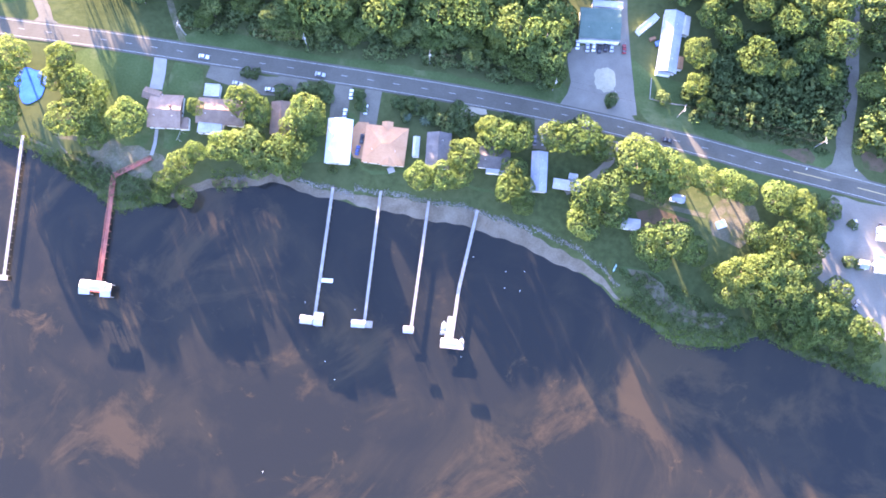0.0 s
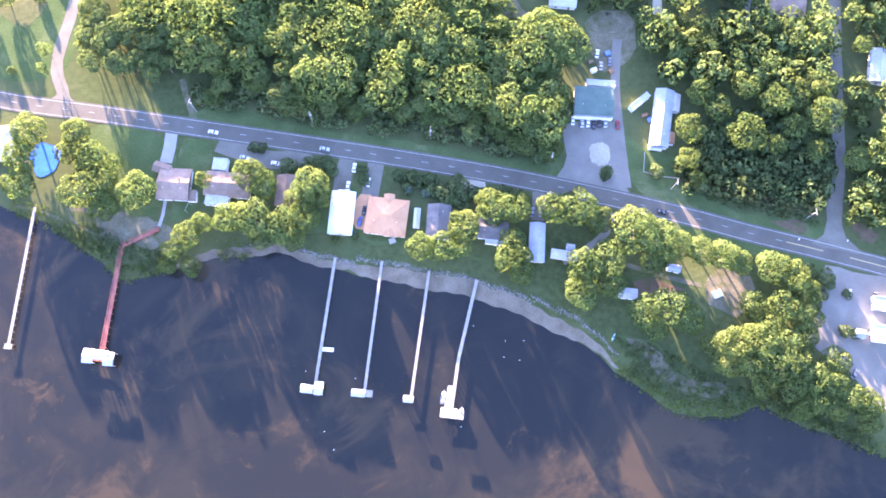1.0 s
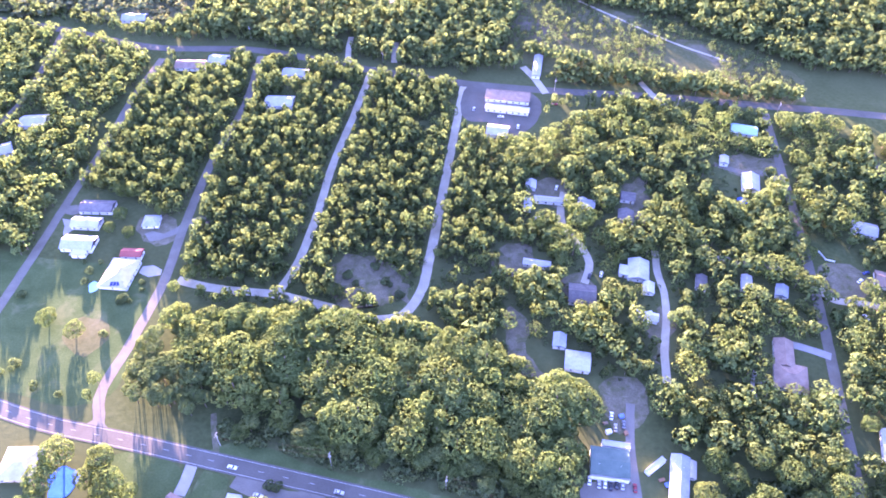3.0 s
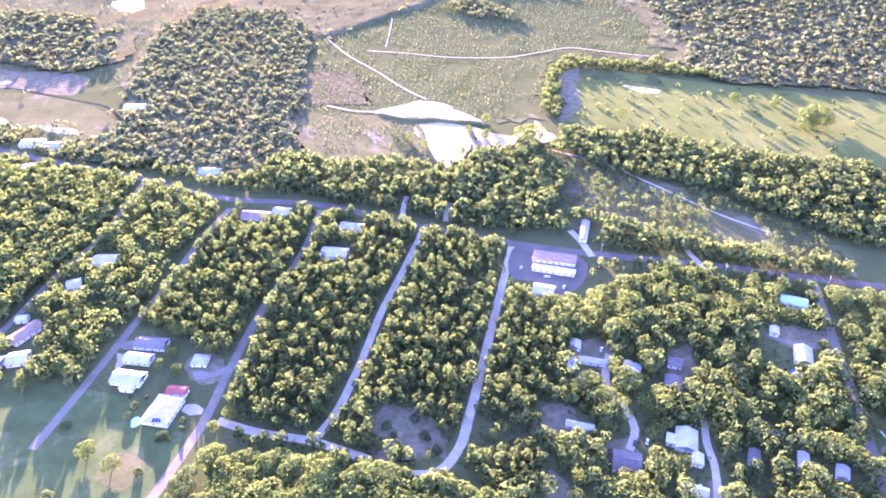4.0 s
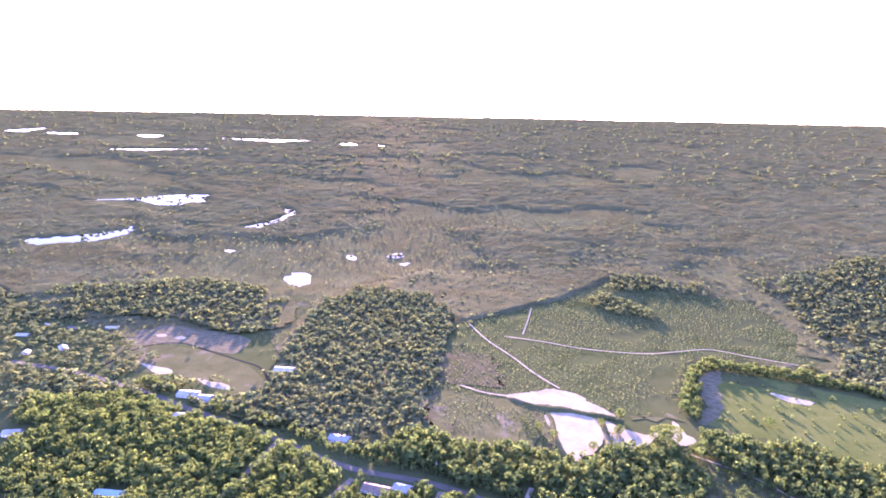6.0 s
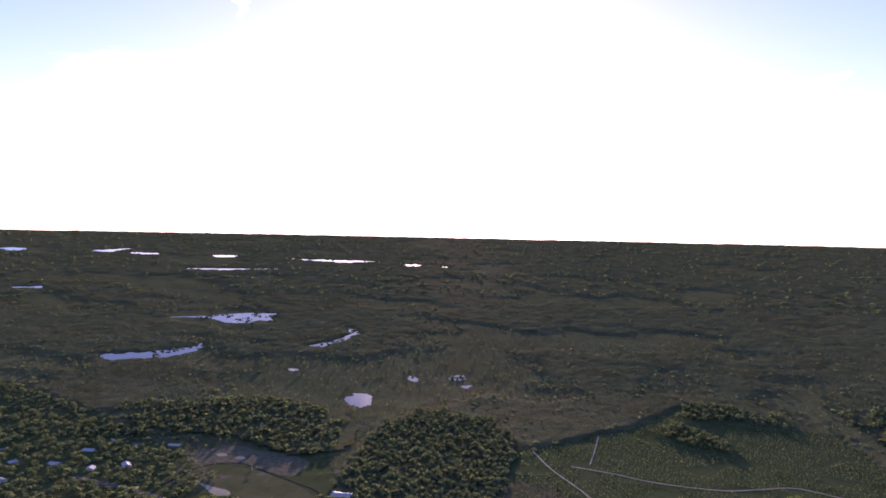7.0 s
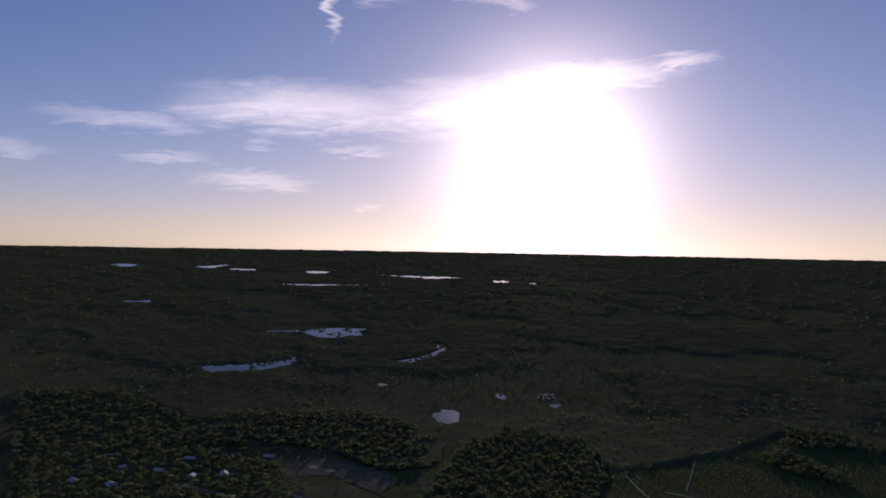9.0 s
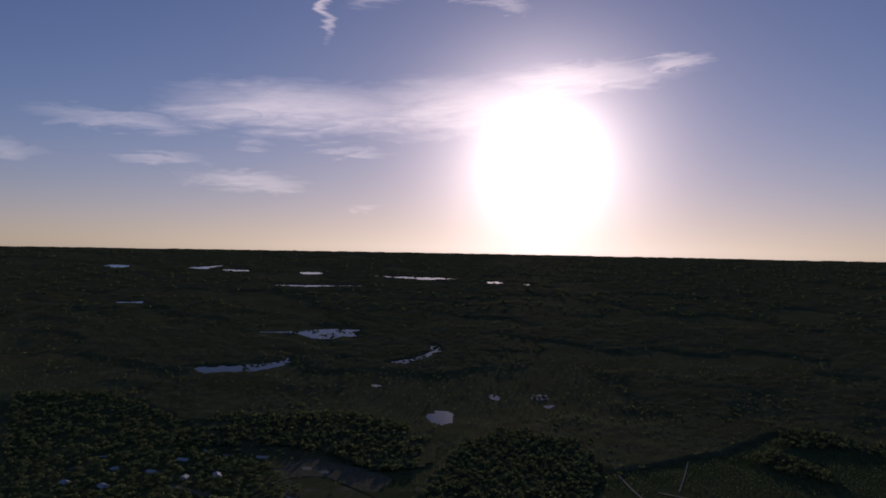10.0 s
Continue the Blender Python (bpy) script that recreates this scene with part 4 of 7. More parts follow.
def part(name, bm, mat, parent, label="", smooth=False):
    """Links a bmesh as one mesh object under a thing or a part."""
    me = bpy.data.meshes.new(name)
    bm.normal_update()
    bm.to_mesh(me)
    bm.free()
    me.materials.append(M[mat] if isinstance(mat, str) else mat)
    if smooth:
        me.shade_smooth()
    o = new(name, me)
    o.parent = parent
    return tagged(o, label) if label else o


def base(name, x, y, z=0.0, ang=0.0, label="", category="", group=""):
    e = new(name)
    e.empty_display_size = 0.5
    e.matrix_basis = pose(x, y, z, 0, 0, ang)
    return tagged(e, label, category, group)


def box(bm, x0, x1, y0, y1, z0, z1, bevel=0.0):
    v = [bm.verts.new((x, y, z)) for z in (z0, z1) for x, y in ((x0, y0), (x1, y0), (x1, y1), (x0, y1))]
    fs = [bm.faces.new([v[i] for i in f]) for f in ((3, 2, 1, 0), (4, 5, 6, 7), (0, 1, 5, 4), (1, 2, 6, 5), (2, 3, 7, 6), (3, 0, 4, 7))]
    if bevel:
        bmesh.ops.bevel(bm, geom=list({e for f in fs for e in f.edges}), offset=bevel, segments=1, affect="EDGES")
    return bm


def boxed(*a, **k):
    return box(bmesh.new(), *a, **k)


def rod(bm, a, b, r0, r1=None, n=6):
    """A tapered round bar from a to b."""
    a, b = Vector(a), Vector(b)
    q = (b - a).to_track_quat("Z", "Y")
    r1 = r0 if r1 is None else r1
    ra = [bm.verts.new(a + q @ Vector((r0 * math.cos(6.2832 * i / n), r0 * math.sin(6.2832 * i / n), 0))) for i in range(n)]
    rb = [bm.verts.new(b + q @ Vector((r1 * math.cos(6.2832 * i / n), r1 * math.sin(6.2832 * i / n), 0))) for i in range(n)]
    for i in range(n):
        bm.faces.new((ra[i], ra[(i + 1) % n], rb[(i + 1) % n], rb[i]))
    bm.faces.new(ra[::-1])
    bm.faces.new(rb)
    return bm


def prism_roof(L, W, h, rise, style, over=0.5, thick=0.22):
    """A pitched roof over L x W whose eaves lie at height h: gable, hip or low shed."""
    bm = bmesh.new()
    a, b = L / 2 + over, W / 2 + over
    if style == "flat":
        box(bm, -a, a, -b, b, h, h + 0.35)
        box(bm, -a, a, -b, -b + 0.3, h + 0.351, h + 0.6)
        box(bm, -a, a, b - 0.3, b, h + 0.351, h + 0.6)
        return bm
    i = {"gable": 0.0, "hip": min(b, a * 0.8)}[style]
    low = h - rise * over / (W / 2)

    def ring(dz):
        e = [bm.verts.new((x, y, low + dz)) for x, y in ((-a, -b), (a, -b), (a, b), (-a, b))]
        r = [bm.verts.new((x, 0, h + rise + dz)) for x in (-a + i, a - i)]
        return e, r
    e, r = ring(thick)
    f, s = ring(0.0)
    bm.faces.new((e[0], e[1], r[1], r[0]))
    bm.faces.new((e[2], e[3], r[0], r[1]))
    bm.faces.new((e[1], e[2], r[1]))
    bm.faces.new((e[3], e[0], r[0]))
    bm.faces.new((f[0], s[0], s[1], f[1]))
    bm.faces.new((f[2], s[1], s[0], f[3]))
    if style == "hip":
        bm.faces.new((f[1], s[1], f[2]))
        bm.faces.new((f[3], s[0], f[0]))
    else:
        bm.faces.new((f[1], s[1], f[2]))
        bm.faces.new((f[3], s[0], f[0]))
    for k in range(4):
        bm.faces.new((f[k], f[(k + 1) % 4], e[(k + 1) % 4], e[k]))
    return bm


HOUSES = []


def seams(L, W, h, rise, over=0.5, step=0.9):
    """The standing seams of a metal roof with a gable."""
    bm = bmesh.new()
    a, b = L / 2 + over, W / 2 + over
    low, n = h - rise * over / (W / 2), int((L + 2 * over) / step)
    for k in range(n + 1):
        x = -a + 0.05 + (2 * a - 0.1) * k / n
        for s in (-1, 1):
            p = [(x - 0.04, s * b, low + 0.22), (x + 0.04, s * b, low + 0.22), (x + 0.04, 0, h + rise + 0.22), (x - 0.04, 0, h + rise + 0.22)]
            lo = [bm.verts.new(q) for q in p]
            hi = [bm.verts.new((q[0], q[1], q[2] + 0.07)) for q in p]
            bm.faces.new(hi if s < 0 else hi[::-1])
            bm.faces.new((lo[0], lo[3], hi[3], hi[0]))
            bm.faces.new((lo[1], hi[1], hi[2], lo[2]))
    return bm


def house(x, y, L, W, ang, roof="shingle_brown", wall="wall_white", style="gable", h=3.0, rise=None, label="", name="house", category="house",
          across=False, chimney=False, near=False, group="", skip_windows=False, over=0.5):
    """A building: walls, pitched roof, windows with frames and a door."""
    if across:
        L, W, ang = W, L, ang + 90
    rise = min(W * 0.2, 2.3) if rise is None else rise
    HOUSES.append((x, y, L, W, ang))
    b = base(name, x, y, 0.0, ang, label, category, group)
    bm = boxed(-L / 2, L / 2, -W / 2, W / 2, -0.2, h - 0.02)
    if style == "gable":
        for s in (-1, 1):
            g = [bm.verts.new(q) for q in ((s * (L / 2 - 0.01), -W / 2, h - 0.02), (s * (L / 2 - 0.01), W / 2, h - 0.02), (s * (L / 2 - 0.01), 0, h + rise - 0.03))]
            bm.faces.new(g if s > 0 else g[::-1])
    part("wall", bm, wall, b)
    rf = part("roof", prism_roof(L, W, h, rise, style, over), roof, b)
    if style != "flat":
        part("ridge_cap", boxed(-L / 2 - over + (min(W / 2 + over, (L / 2 + over) * 0.8) if style == "hip" else 0), L / 2 + over - (min(W / 2 + over, (L / 2 + over) * 0.8) if style == "hip" else 0),
                                -0.18, 0.18, h + rise + 0.19, h + rise + 0.27, 0.02), roof, rf)
    if style == "gable" and roof.startswith(("metal", "roof")) and near:
        part("seams", seams(L, W, h, rise, over), roof, rf)
    if not skip_windows:
        for s in (-1, 1):
            n = max(1, int(L / 4.5))
            for k in range(n):
                cx = -L / 2 + L * (k + 0.5) / n
                if s < 0 and k == n // 2:
                    part("door", boxed(cx - 0.5, cx + 0.5, s * W / 2 - 0.06, s * W / 2 + 0.06, 0.05, 2.1, 0.02), "wood_brown", b, "brown wooden front door")
                    continue
                w = part("window", boxed(cx - 0.65, cx + 0.65, s * W / 2 - 0.05, s * W / 2 + 0.05, 0.85, 2.15), "trim", b)
                part("pane", boxed(cx - 0.55, cx + 0.55, s * W / 2 - 0.07, s * W / 2 + 0.07, 0.95, 2.05), "glass", w)
        for s in (-1, 1):
            w = part("window", boxed(s * L / 2 - 0.05, s * L / 2 + 0.05, -0.65, 0.65, 0.85, 2.15), "trim", b)
            part("pane", boxed(s * L / 2 - 0.07, s * L / 2 + 0.07, -0.55, 0.55, 0.95, 2.05), "glass", w)
    if chimney:
        c = part("chimney", boxed(L * 0.18 - 0.45, L * 0.18 + 0.45, W * 0.12 - 0.4, W * 0.12 + 0.4, h, h + rise + 0.9, 0.03), "brick", b, "square brick chimney")
    if near:
        for k in (-0.3, 0.28):
            part("vent_pipe", rod(bmesh.new(), (L * k, -W * 0.18, h), (L * k, -W * 0.18, h + rise + 0.35), 0.1, n=8), "trim", b)
    return b


# ---- houses between the river and the road ----
h1 = house(-126.5, 115.1, 14.3, 14.8, -3, label="house with a faded brown shingle roof above the river", chimney=True, near=True)
house(-133.4, 123.4, 7.3, 4.4, -19, h=2.6, label="small garage with a brown shingle roof", name="garage", category="garage", skip_windows=True)
house(-117.9, 109.5, 3.9, 5.3, -0, roof="shingle_brown", style="flat", h=2.4, label="low brown porch beside a house", name="porch", category="porch", skip_windows=True, over=0.1)
house(-101.2, 114.8, 20.9, 11.3, -5, label="long house with a brown shingle roof under trees", near=True)
house(-105.8, 125.2, 6.8, 5.8, -5, roof="metal_white", style="flat", h=2.7, label="flat white carport roof before a brown house", name="carport", category="carport", skip_windows=True, over=0.1)
house(-106.0, 107.0, 10.7, 4.5, -6, roof="metal_white", style="flat", h=2.6, label="white flat-roofed veranda of a brown house", name="veranda", category="porch", over=0.1)
house(-73.6, 111.7, 8.8, 14.5, -2, label="brown-roofed house half hidden under trees", across=True)
house(-47.0, 100.6, 10.5, 20.0, -4, roof="metal_bright", across=True, label="house with a white ribbed metal roof", near=True, h=3.4)
house(-26.0, 98.7, 18.3, 16.9, -7, roof="tile_orange", wall="wall_tan", style="hip", h=3.3, label="house with a wide orange tiled hip roof", near=True, rise=2.6)
house(-25.1, 106.2, 4.1, 6.1, -3, roof="tile_orange", wall="wall_tan", style="gable", across=True, h=3.2, rise=0.8, label="orange tiled entrance bay of a house", name="entrance_bay", category="porch", skip_windows=True)
house(-24.4, 93.2, 5.7, 7.1, -7, roof="tile_orange", wall="wall_tan", style="gable", across=True, h=3.3, rise=1.0, label="orange tiled garden wing of a house", name="garden_wing", category="house wing", skip_windows=True)
house(-12.1, 98.3, 2.8, 9.1, -4, roof="metal_white", across=True, h=2.4, label="narrow white shed between houses", name="shed", category="shed", skip_windows=True, over=0.15)
house(-2.0, 96.2, 10.2, 15.7, -4, roof="shingle_grey", across=True, label="house with a dark grey shingle roof", near=True, chimney=False)
house(23.2, 92.8, 13.3, 9.3, -6, roof="shingle_grey", label="dark-roofed house among trees", near=True)
house(23.9, 86.8, 8.7, 2.5, -7, roof="metal_white", style="flat", h=2.5, label="white flat porch roof of a dark house", name="veranda", category="porch", skip_windows=True, over=0.1)
house(43.3, 86.2, 6.4, 17.8, -4, roof="metal_blue", across=True, label="long narrow house with a pale metal roof", near=True)
house(55.5, 80.2, 11.2, 3.6, -9, roof="metal_white", h=2.7, label="white trailer home with a metal roof", name="trailer_home", category="trailer", near=True)
house(58.8, 84.1, 3.6, 2.6, -9, roof="metal_white", h=2.2, label="tiny white garden shed", name="shed", category="shed", skip_windows=True, over=0.15)
house(83.6, 62.2, 7.6, 4.5, -7, roof="metal_white", h=2.6, label="small white cabin under trees near the river", name="cabin", category="cabin", over=0.3)
house(105.2, 74.0, 5.6, 3.0, -14, roof="metal_blue", h=2.6, label="small pale cabin under trees", name="cabin", category="cabin", over=0.3)
house(-214.6, 136.1, 16.6, 16.7, 5, roof="shingle_pale", style="hip", wall="wall_tan", label="house with a pale beige hip roof near the pool", near=True)
# ---- workshop and neighbours across the road ----
house(73.2, 156.7, 18.1, 14.1, -4, roof="roof_green", h=4.5, rise=1.3, label="workshop with a dark green metal roof", name="workshop", category="workshop", near=True)
house(72.7, 149.3, 18.8, 1.1, -4, roof="metal_white", style="flat", h=3.4, label="white flat canopy along a workshop front", name="canopy", category="canopy", skip_windows=True, over=0.1)
house(77.4, 166.7, 13.8, 3.1, -5, roof="metal_white", style="flat", h=3.4, label="white flat annex behind a workshop", name="annex", category="annex", skip_windows=True, over=0.1)
house(105.7, 148.2, 8.3, 29.5, -11, roof="metal_blue", across=True, h=3.4, label="long house with a pale worn metal roof", near=True, rise=1.6)
house(112.8, 156.5, 4.2, 8.7, -10, roof="shingle_pale", across=True, h=2.6, rise=0.8, label="side wing with a pale roof", name="side_wing", category="house wing", skip_windows=True)
house(109.2, 138.1, 3.6, 5.7, -10, roof="rust", across=True, h=2.6, rise=0.6, label="rusty metal lean-to against a house", name="lean_to", category="lean-to", skip_windows=True, over=0.2)
house(102.0, 133.9, 6.3, 2.6, -9, roof="metal_white", style="flat", h=2.5, label="small white porch of a long house", name="porch", category="porch", skip_windows=True, over=0.1)
house(95.8, 157.4, 11.9, 2.7, 40, roof="metal_white", style="flat", h=2.9, label="white box trailer parked under trees", name="trailer", category="trailer", skip_windows=True, over=0.05)
# the yard beside the gravel forecourt
house(198.8, 57.2, 10.4, 5.9, -7, roof="metal_white", style="flat", h=3.0, label="white flat-roofed kiosk on gravel", name="kiosk", category="kiosk", over=0.2)
house(196.8, 43.5, 11.3, 7.6, -7, roof="metal_white", style="flat", h=3.0, label="white flat-roofed fuel canopy on gravel", name="canopy", category="canopy", skip_windows=True, over=0.2)
house(185.6, 43.8, 3.9, 3.6, -10, roof="metal_blue", h=2.4, label="small pale blue shed on gravel", name="shed", category="shed", skip_windows=True, over=0.15)
# ---- houses among the woods ----


def home(x, y, L, W, ang, roof, style, across, lab):
    house(x, y, L, W, ang, roof=roof, style=style, across=across, label=lab + (" among oaks" if len(lab.split()) < 4 else ""), h=3.0)


home(-213.5, 260.8, 17.0, 22.5, -2, "shingle_pale", "hip", True, "large house with a cream hip roof")
home(-212.3, 277.8, 12.5, 6.5, 2, "roof_red", "gable", False, "garage with a red metal roof")
home(-252.0, 302.3, 18.0, 9.2, 0, "metal_white", "gable", False, "house with a white metal roof")
home(-249.2, 284.0, 20.0, 11.8, 0, "metal_blue", "gable", False, "house with a pale blue metal roof")
home(-245.6, 275.3, 8.3, 4.3, -1, "metal_white", "flat", False, "white flat carport beside a house")
home(-251.0, 317.8, 21.5, 10.6, 2, "shingle_grey", "gable", False, "house with a grey shingle roof")
home(61.3, 216.3, 13.0, 12.0, -6, "metal_white", "gable", False, "house with a clean white metal roof")
home(52.1, 229.6, 6.6, 9.0, -6, "metal_blue", "gable", True, "small pale blue outbuilding")
home(67.0, 264.5, 15.5, 14.4, -5, "shingle_grey", "gable", False, "house with a worn grey roof at a lane end")
home(40.6, 287.7, 16.3, 4.4, -7, "metal_white", "gable", False, "white mobile home under trees")
home(102.7, 286.5, 12.0, 15.8, -8, "metal_white", "gable", True, "house with a white metal roof")
home(94.0, 285.3, 5.4, 7.3, -11, "metal_white", "flat", False, "white flat carport")
home(107.2, 272.4, 5.9, 7.9, -8, "metal_white", "gable", True, "small white shed near a lane")
home(103.6, 250.5, 11.9, 5.5, -11, "metal_white", "gable", False, "white mobile home near a lane")
home(166.8, 280.7, 5.6, 11.4, -12, "metal_white", "gable", True, "small white house under trees")
home(186.5, 275.4, 6.4, 8.8, -17, "metal_blue", "gable", True, "small pale house under trees")
home(139.6, 279.2, 5.9, 10.3, -11, "shingle_grey", "gable", True, "small dark-roofed house under trees")
home(175.8, 229.6, 9.9, 17.9, -11, "shingle_brown", "gable", True, "brown-roofed wing of a large house")
home(175.6, 214.2, 16.7, 16.4, -12, "shingle_brown", "hip", False, "large brown-roofed house with a drive")
home(214.9, 175.9, 7.9, 17.8, -14, "metal_white", "gable", True, "white-roofed house beside a paved road")
home(50.8, 346.6, 21.0, 4.6, -4, "metal_white", "gable", False, "long white mobile home in a yard")
home(72.3, 345.2, 5.0, 8.0, -8, "metal_white", "gable", True, "small white shed beside a lane")
home(35.7, 341.0, 4.6, 10.5, -6, "metal_blue", "gable", True, "pale mobile home under trees")
home(38.1, 361.3, 6.5, 8.0, -4, "metal_white", "gable", True, "white shed at the back of a yard")
home(103.7, 353.5, 9.0, 8.0, -8, "shingle_grey", "gable", False, "small dark-roofed house under trees")
home(177.1, 398.0, 5.5, 8.0, -12, "metal_white", "gable", True, "white garden shed beside a drive")
home(100.0, 332.5, 9.6, 14.0, -7, "shingle_grey", "gable", True, "grey-roofed house among trees")
home(252.3, 288.7, 12.6, 12.3, -16, "shingle_brown", "gable", False, "red-brown roofed house among trees")
home(235.1, 193.5, 9.3, 7.6, -12, "metal_white", "gable", False, "white-roofed shed among trees")
home(21.4, 466.1, 34.4, 12.6, -5, "shingle_brown", "flat", False, "long shop row with a dark brown roof")
home(21.1, 449.1, 33.6, 6.1, -7, "metal_white", "flat", False, "white canopy of a shop row")
home(14.1, 420.9, 15.4, 12.1, -7, "metal_white", "gable", False, "white warehouse behind shops")
home(-157.3, 445.6, 21.1, 13.3, 2, "metal_white", "gable", False, "white-roofed house near a side road")
home(-153.8, 487.0, 19.5, 10.4, -4, "metal_blue", "gable", False, "pale-roofed house near the back road")
home(-337.2, 406.6, 18.6, 13.5, 8, "metal_white", "gable", False, "white-roofed house in the woods")
home(-343.1, 371.9, 9.9, 12.8, 34, "metal_white", "gable", False, "small white-roofed house in the woods")
home(-319.4, 565.8, 21.0, 12.0, 2, "metal_blue", "gable", False, "blue-roofed hall across the back road")
home(45.9, 512.2, 6.4, 31.4, -6, "metal_white", "gable", True, "long white barn across the back road")
home(190.5, 374.5, 11.0, 17.0, -11, "metal_white", "gable", True, "white-roofed house near a paved road")
home(199.1, 435.6, 18.2, 10.9, -11, "roof_teal", "gable", False, "teal-roofed building near the back road")
home(253.8, 333.5, 14.8, 11.0, -16, "metal_white", "gable", False, "white-roofed house among trees")
home(-222.6, 502.1, 14.8, 12.7, -3, "metal_blue", "gable", False, "pale-roofed house near the back road")
home(-243.4, 492.7, 24.2, 12.6, 1, "shingle_brown", "gable", False, "brown-roofed house near the back road")
home(75.8, 344.6, 9.1, 6.9, -6, "metal_blue", "gable", False, "small pale shed among trees")
home(-350.1, 279.3, 22.8, 16.5, 13, "metal_white", "gable", False, "white-roofed house in the woods")
home(-331.9, 289.6, 12.9, 11.9, 21, "metal_white", "gable", False, "white-roofed garage in the woods")
home(-344.5, 314.6, 22.9, 11.2, 71, "shingle_brown", "gable", False, "long brown-roofed house in the woods")
home(-356.2, 328.3, 7.7, 6.2, 18, "metal_white", "gable", False, "small white shed in the woods")
home(-476.4, 707.5, 24.0, 15.0, 17, "metal_white", "gable", False, "large white hall beside a sports field")
home(-535.1, 598.8, 22.1, 15.8, 11, "metal_white", "gable", False, "white-roofed house near the sports field")
home(-510.1, 595.9, 16.2, 14.0, 15, "metal_blue", "gable", False, "pale-roofed house near the sports field")
home(-502.0, 546.7, 13.0, 13.6, 14, "metal_white", "gable", False, "white-roofed house near the back road")
home(-449.5, 399.7, 26.7, 8.9, 13, "roof_teal", "gable", False, "teal-roofed hall in the woods")
home(-1025.5, 787.0, 17.0, 11.0, 25, "metal_white", "gable", False, "white-roofed house in a wooded suburb")
home(-892.0, 677.0, 17.0, 11.0, 21, "metal_white", "gable", False, "white-roofed house in a wooded suburb")
home(-804.0, 753.0, 17.0, 11.0, 25, "metal_white", "gable", False, "white-roofed hall in a wooded suburb")
home(-952.0, 778.5, 17.0, 11.0, 32, "metal_blue", "gable", False, "pale-roofed house in a wooded suburb")
home(-628.9, 450.5, 16.7, 11.0, 27, "metal_blue", "gable", False, "pale-roofed house in a wooded suburb")
home(-1195.0, 742.0, 17.0, 11.0, 72, "metal_blue", "gable", False, "pale-roofed house in a wooded suburb")
home(-996.5, 654.5, 17.0, 11.0, 38, "metal_blue", "gable", False, "pale-roofed house in a wooded suburb")
home(-997.5, 614.0, 17.0, 11.0, 51, "metal_blue", "gable", False, "pale-roofed house in a wooded suburb")

house(-210.4, 307.1, 10.0, 9.7, 6, roof="metal_blue", style="hip", h=2.6, label="small pale hip-roofed hut in a yard", name="hut", category="hut")
# small pale roofs scattered through the wooded suburb
rng = random.Random(17)
for k, (x, y) in enumerate([(-1330, 724), (-1279, 736), (-1289, 774), (-1222, 684), (-1148, 684), (-1132, 728), (-1123, 764), (-1078, 771), (-1131, 623), (-1079, 628), (-1084, 677), (-1008, 710), (-969, 782), (-951, 689), (-1062, 576), (-980, 562), (-900, 725), (-855, 730), (-937, 592), (-882, 616), (-825, 627), (-936, 521), (-883, 542), (-851, 760), (-796, 660)]):
    house(x, y, rng.uniform(11, 17), rng.uniform(8, 11), rng.uniform(0, 180), roof=rng.choice(["metal_white", "metal_blue", "shingle_grey", "metal_white", "shingle_pale"]), label="pale-roofed house in a wooded suburb", h=3.0)

# ---- trees ----
M["oak_leaf"] = foliage("oak_leaves", (0.108, 0.174, 0.058), (0.151, 0.232, 0.077), (0.192, 0.268, 0.097), 9.0, 0.0, 0.5)
M["pine_leaf"] = foliage("pine_needles", (0.098, 0.160, 0.060), (0.132, 0.204, 0.077), (0.161, 0.230, 0.090), 7.0, 0.0, 0.48, loose=3.4)
M["shrub_leaf"] = foliage("shrub_leaves", (0.086, 0.144, 0.060), (0.132, 0.204, 0.086), (0.180, 0.256, 0.114), 5.0, 0.0, 0.45)
M["canopy"] = foliage("far_canopy", (0.121, 0.143, 0.070), (0.168, 0.192, 0.096), (0.216, 0.238, 0.125), 60.0, 0.004, 0.5, tufts_=1.2, loose=4.0, level=True)
M["marsh"] = foliage("far_marsh_grass", (0.160, 0.184, 0.088), (0.208, 0.234, 0.112), (0.258, 0.282, 0.140), 90.0, 0.004, 0.5, tufts_=1.2, loose=4.0, level=True)
M["far_leaf"] = foliage("far_pine_needles", (0.092, 0.136, 0.062), (0.120, 0.170, 0.078), (0.148, 0.198, 0.094), 30.0, 0.02, 0.36, loose=1.8)
M["palm_leaf"] = foliage("palm_fronds", (0.05, 0.085, 0.06), (0.09, 0.14, 0.10), (0.14, 0.19, 0.14), 1.0, crowned=False)
M["reed_leaf"] = foliage("reed_blades", (0.075, 0.150, 0.027), (0.128, 0.225, 0.042), (0.195, 0.285, 0.068), 6.0)


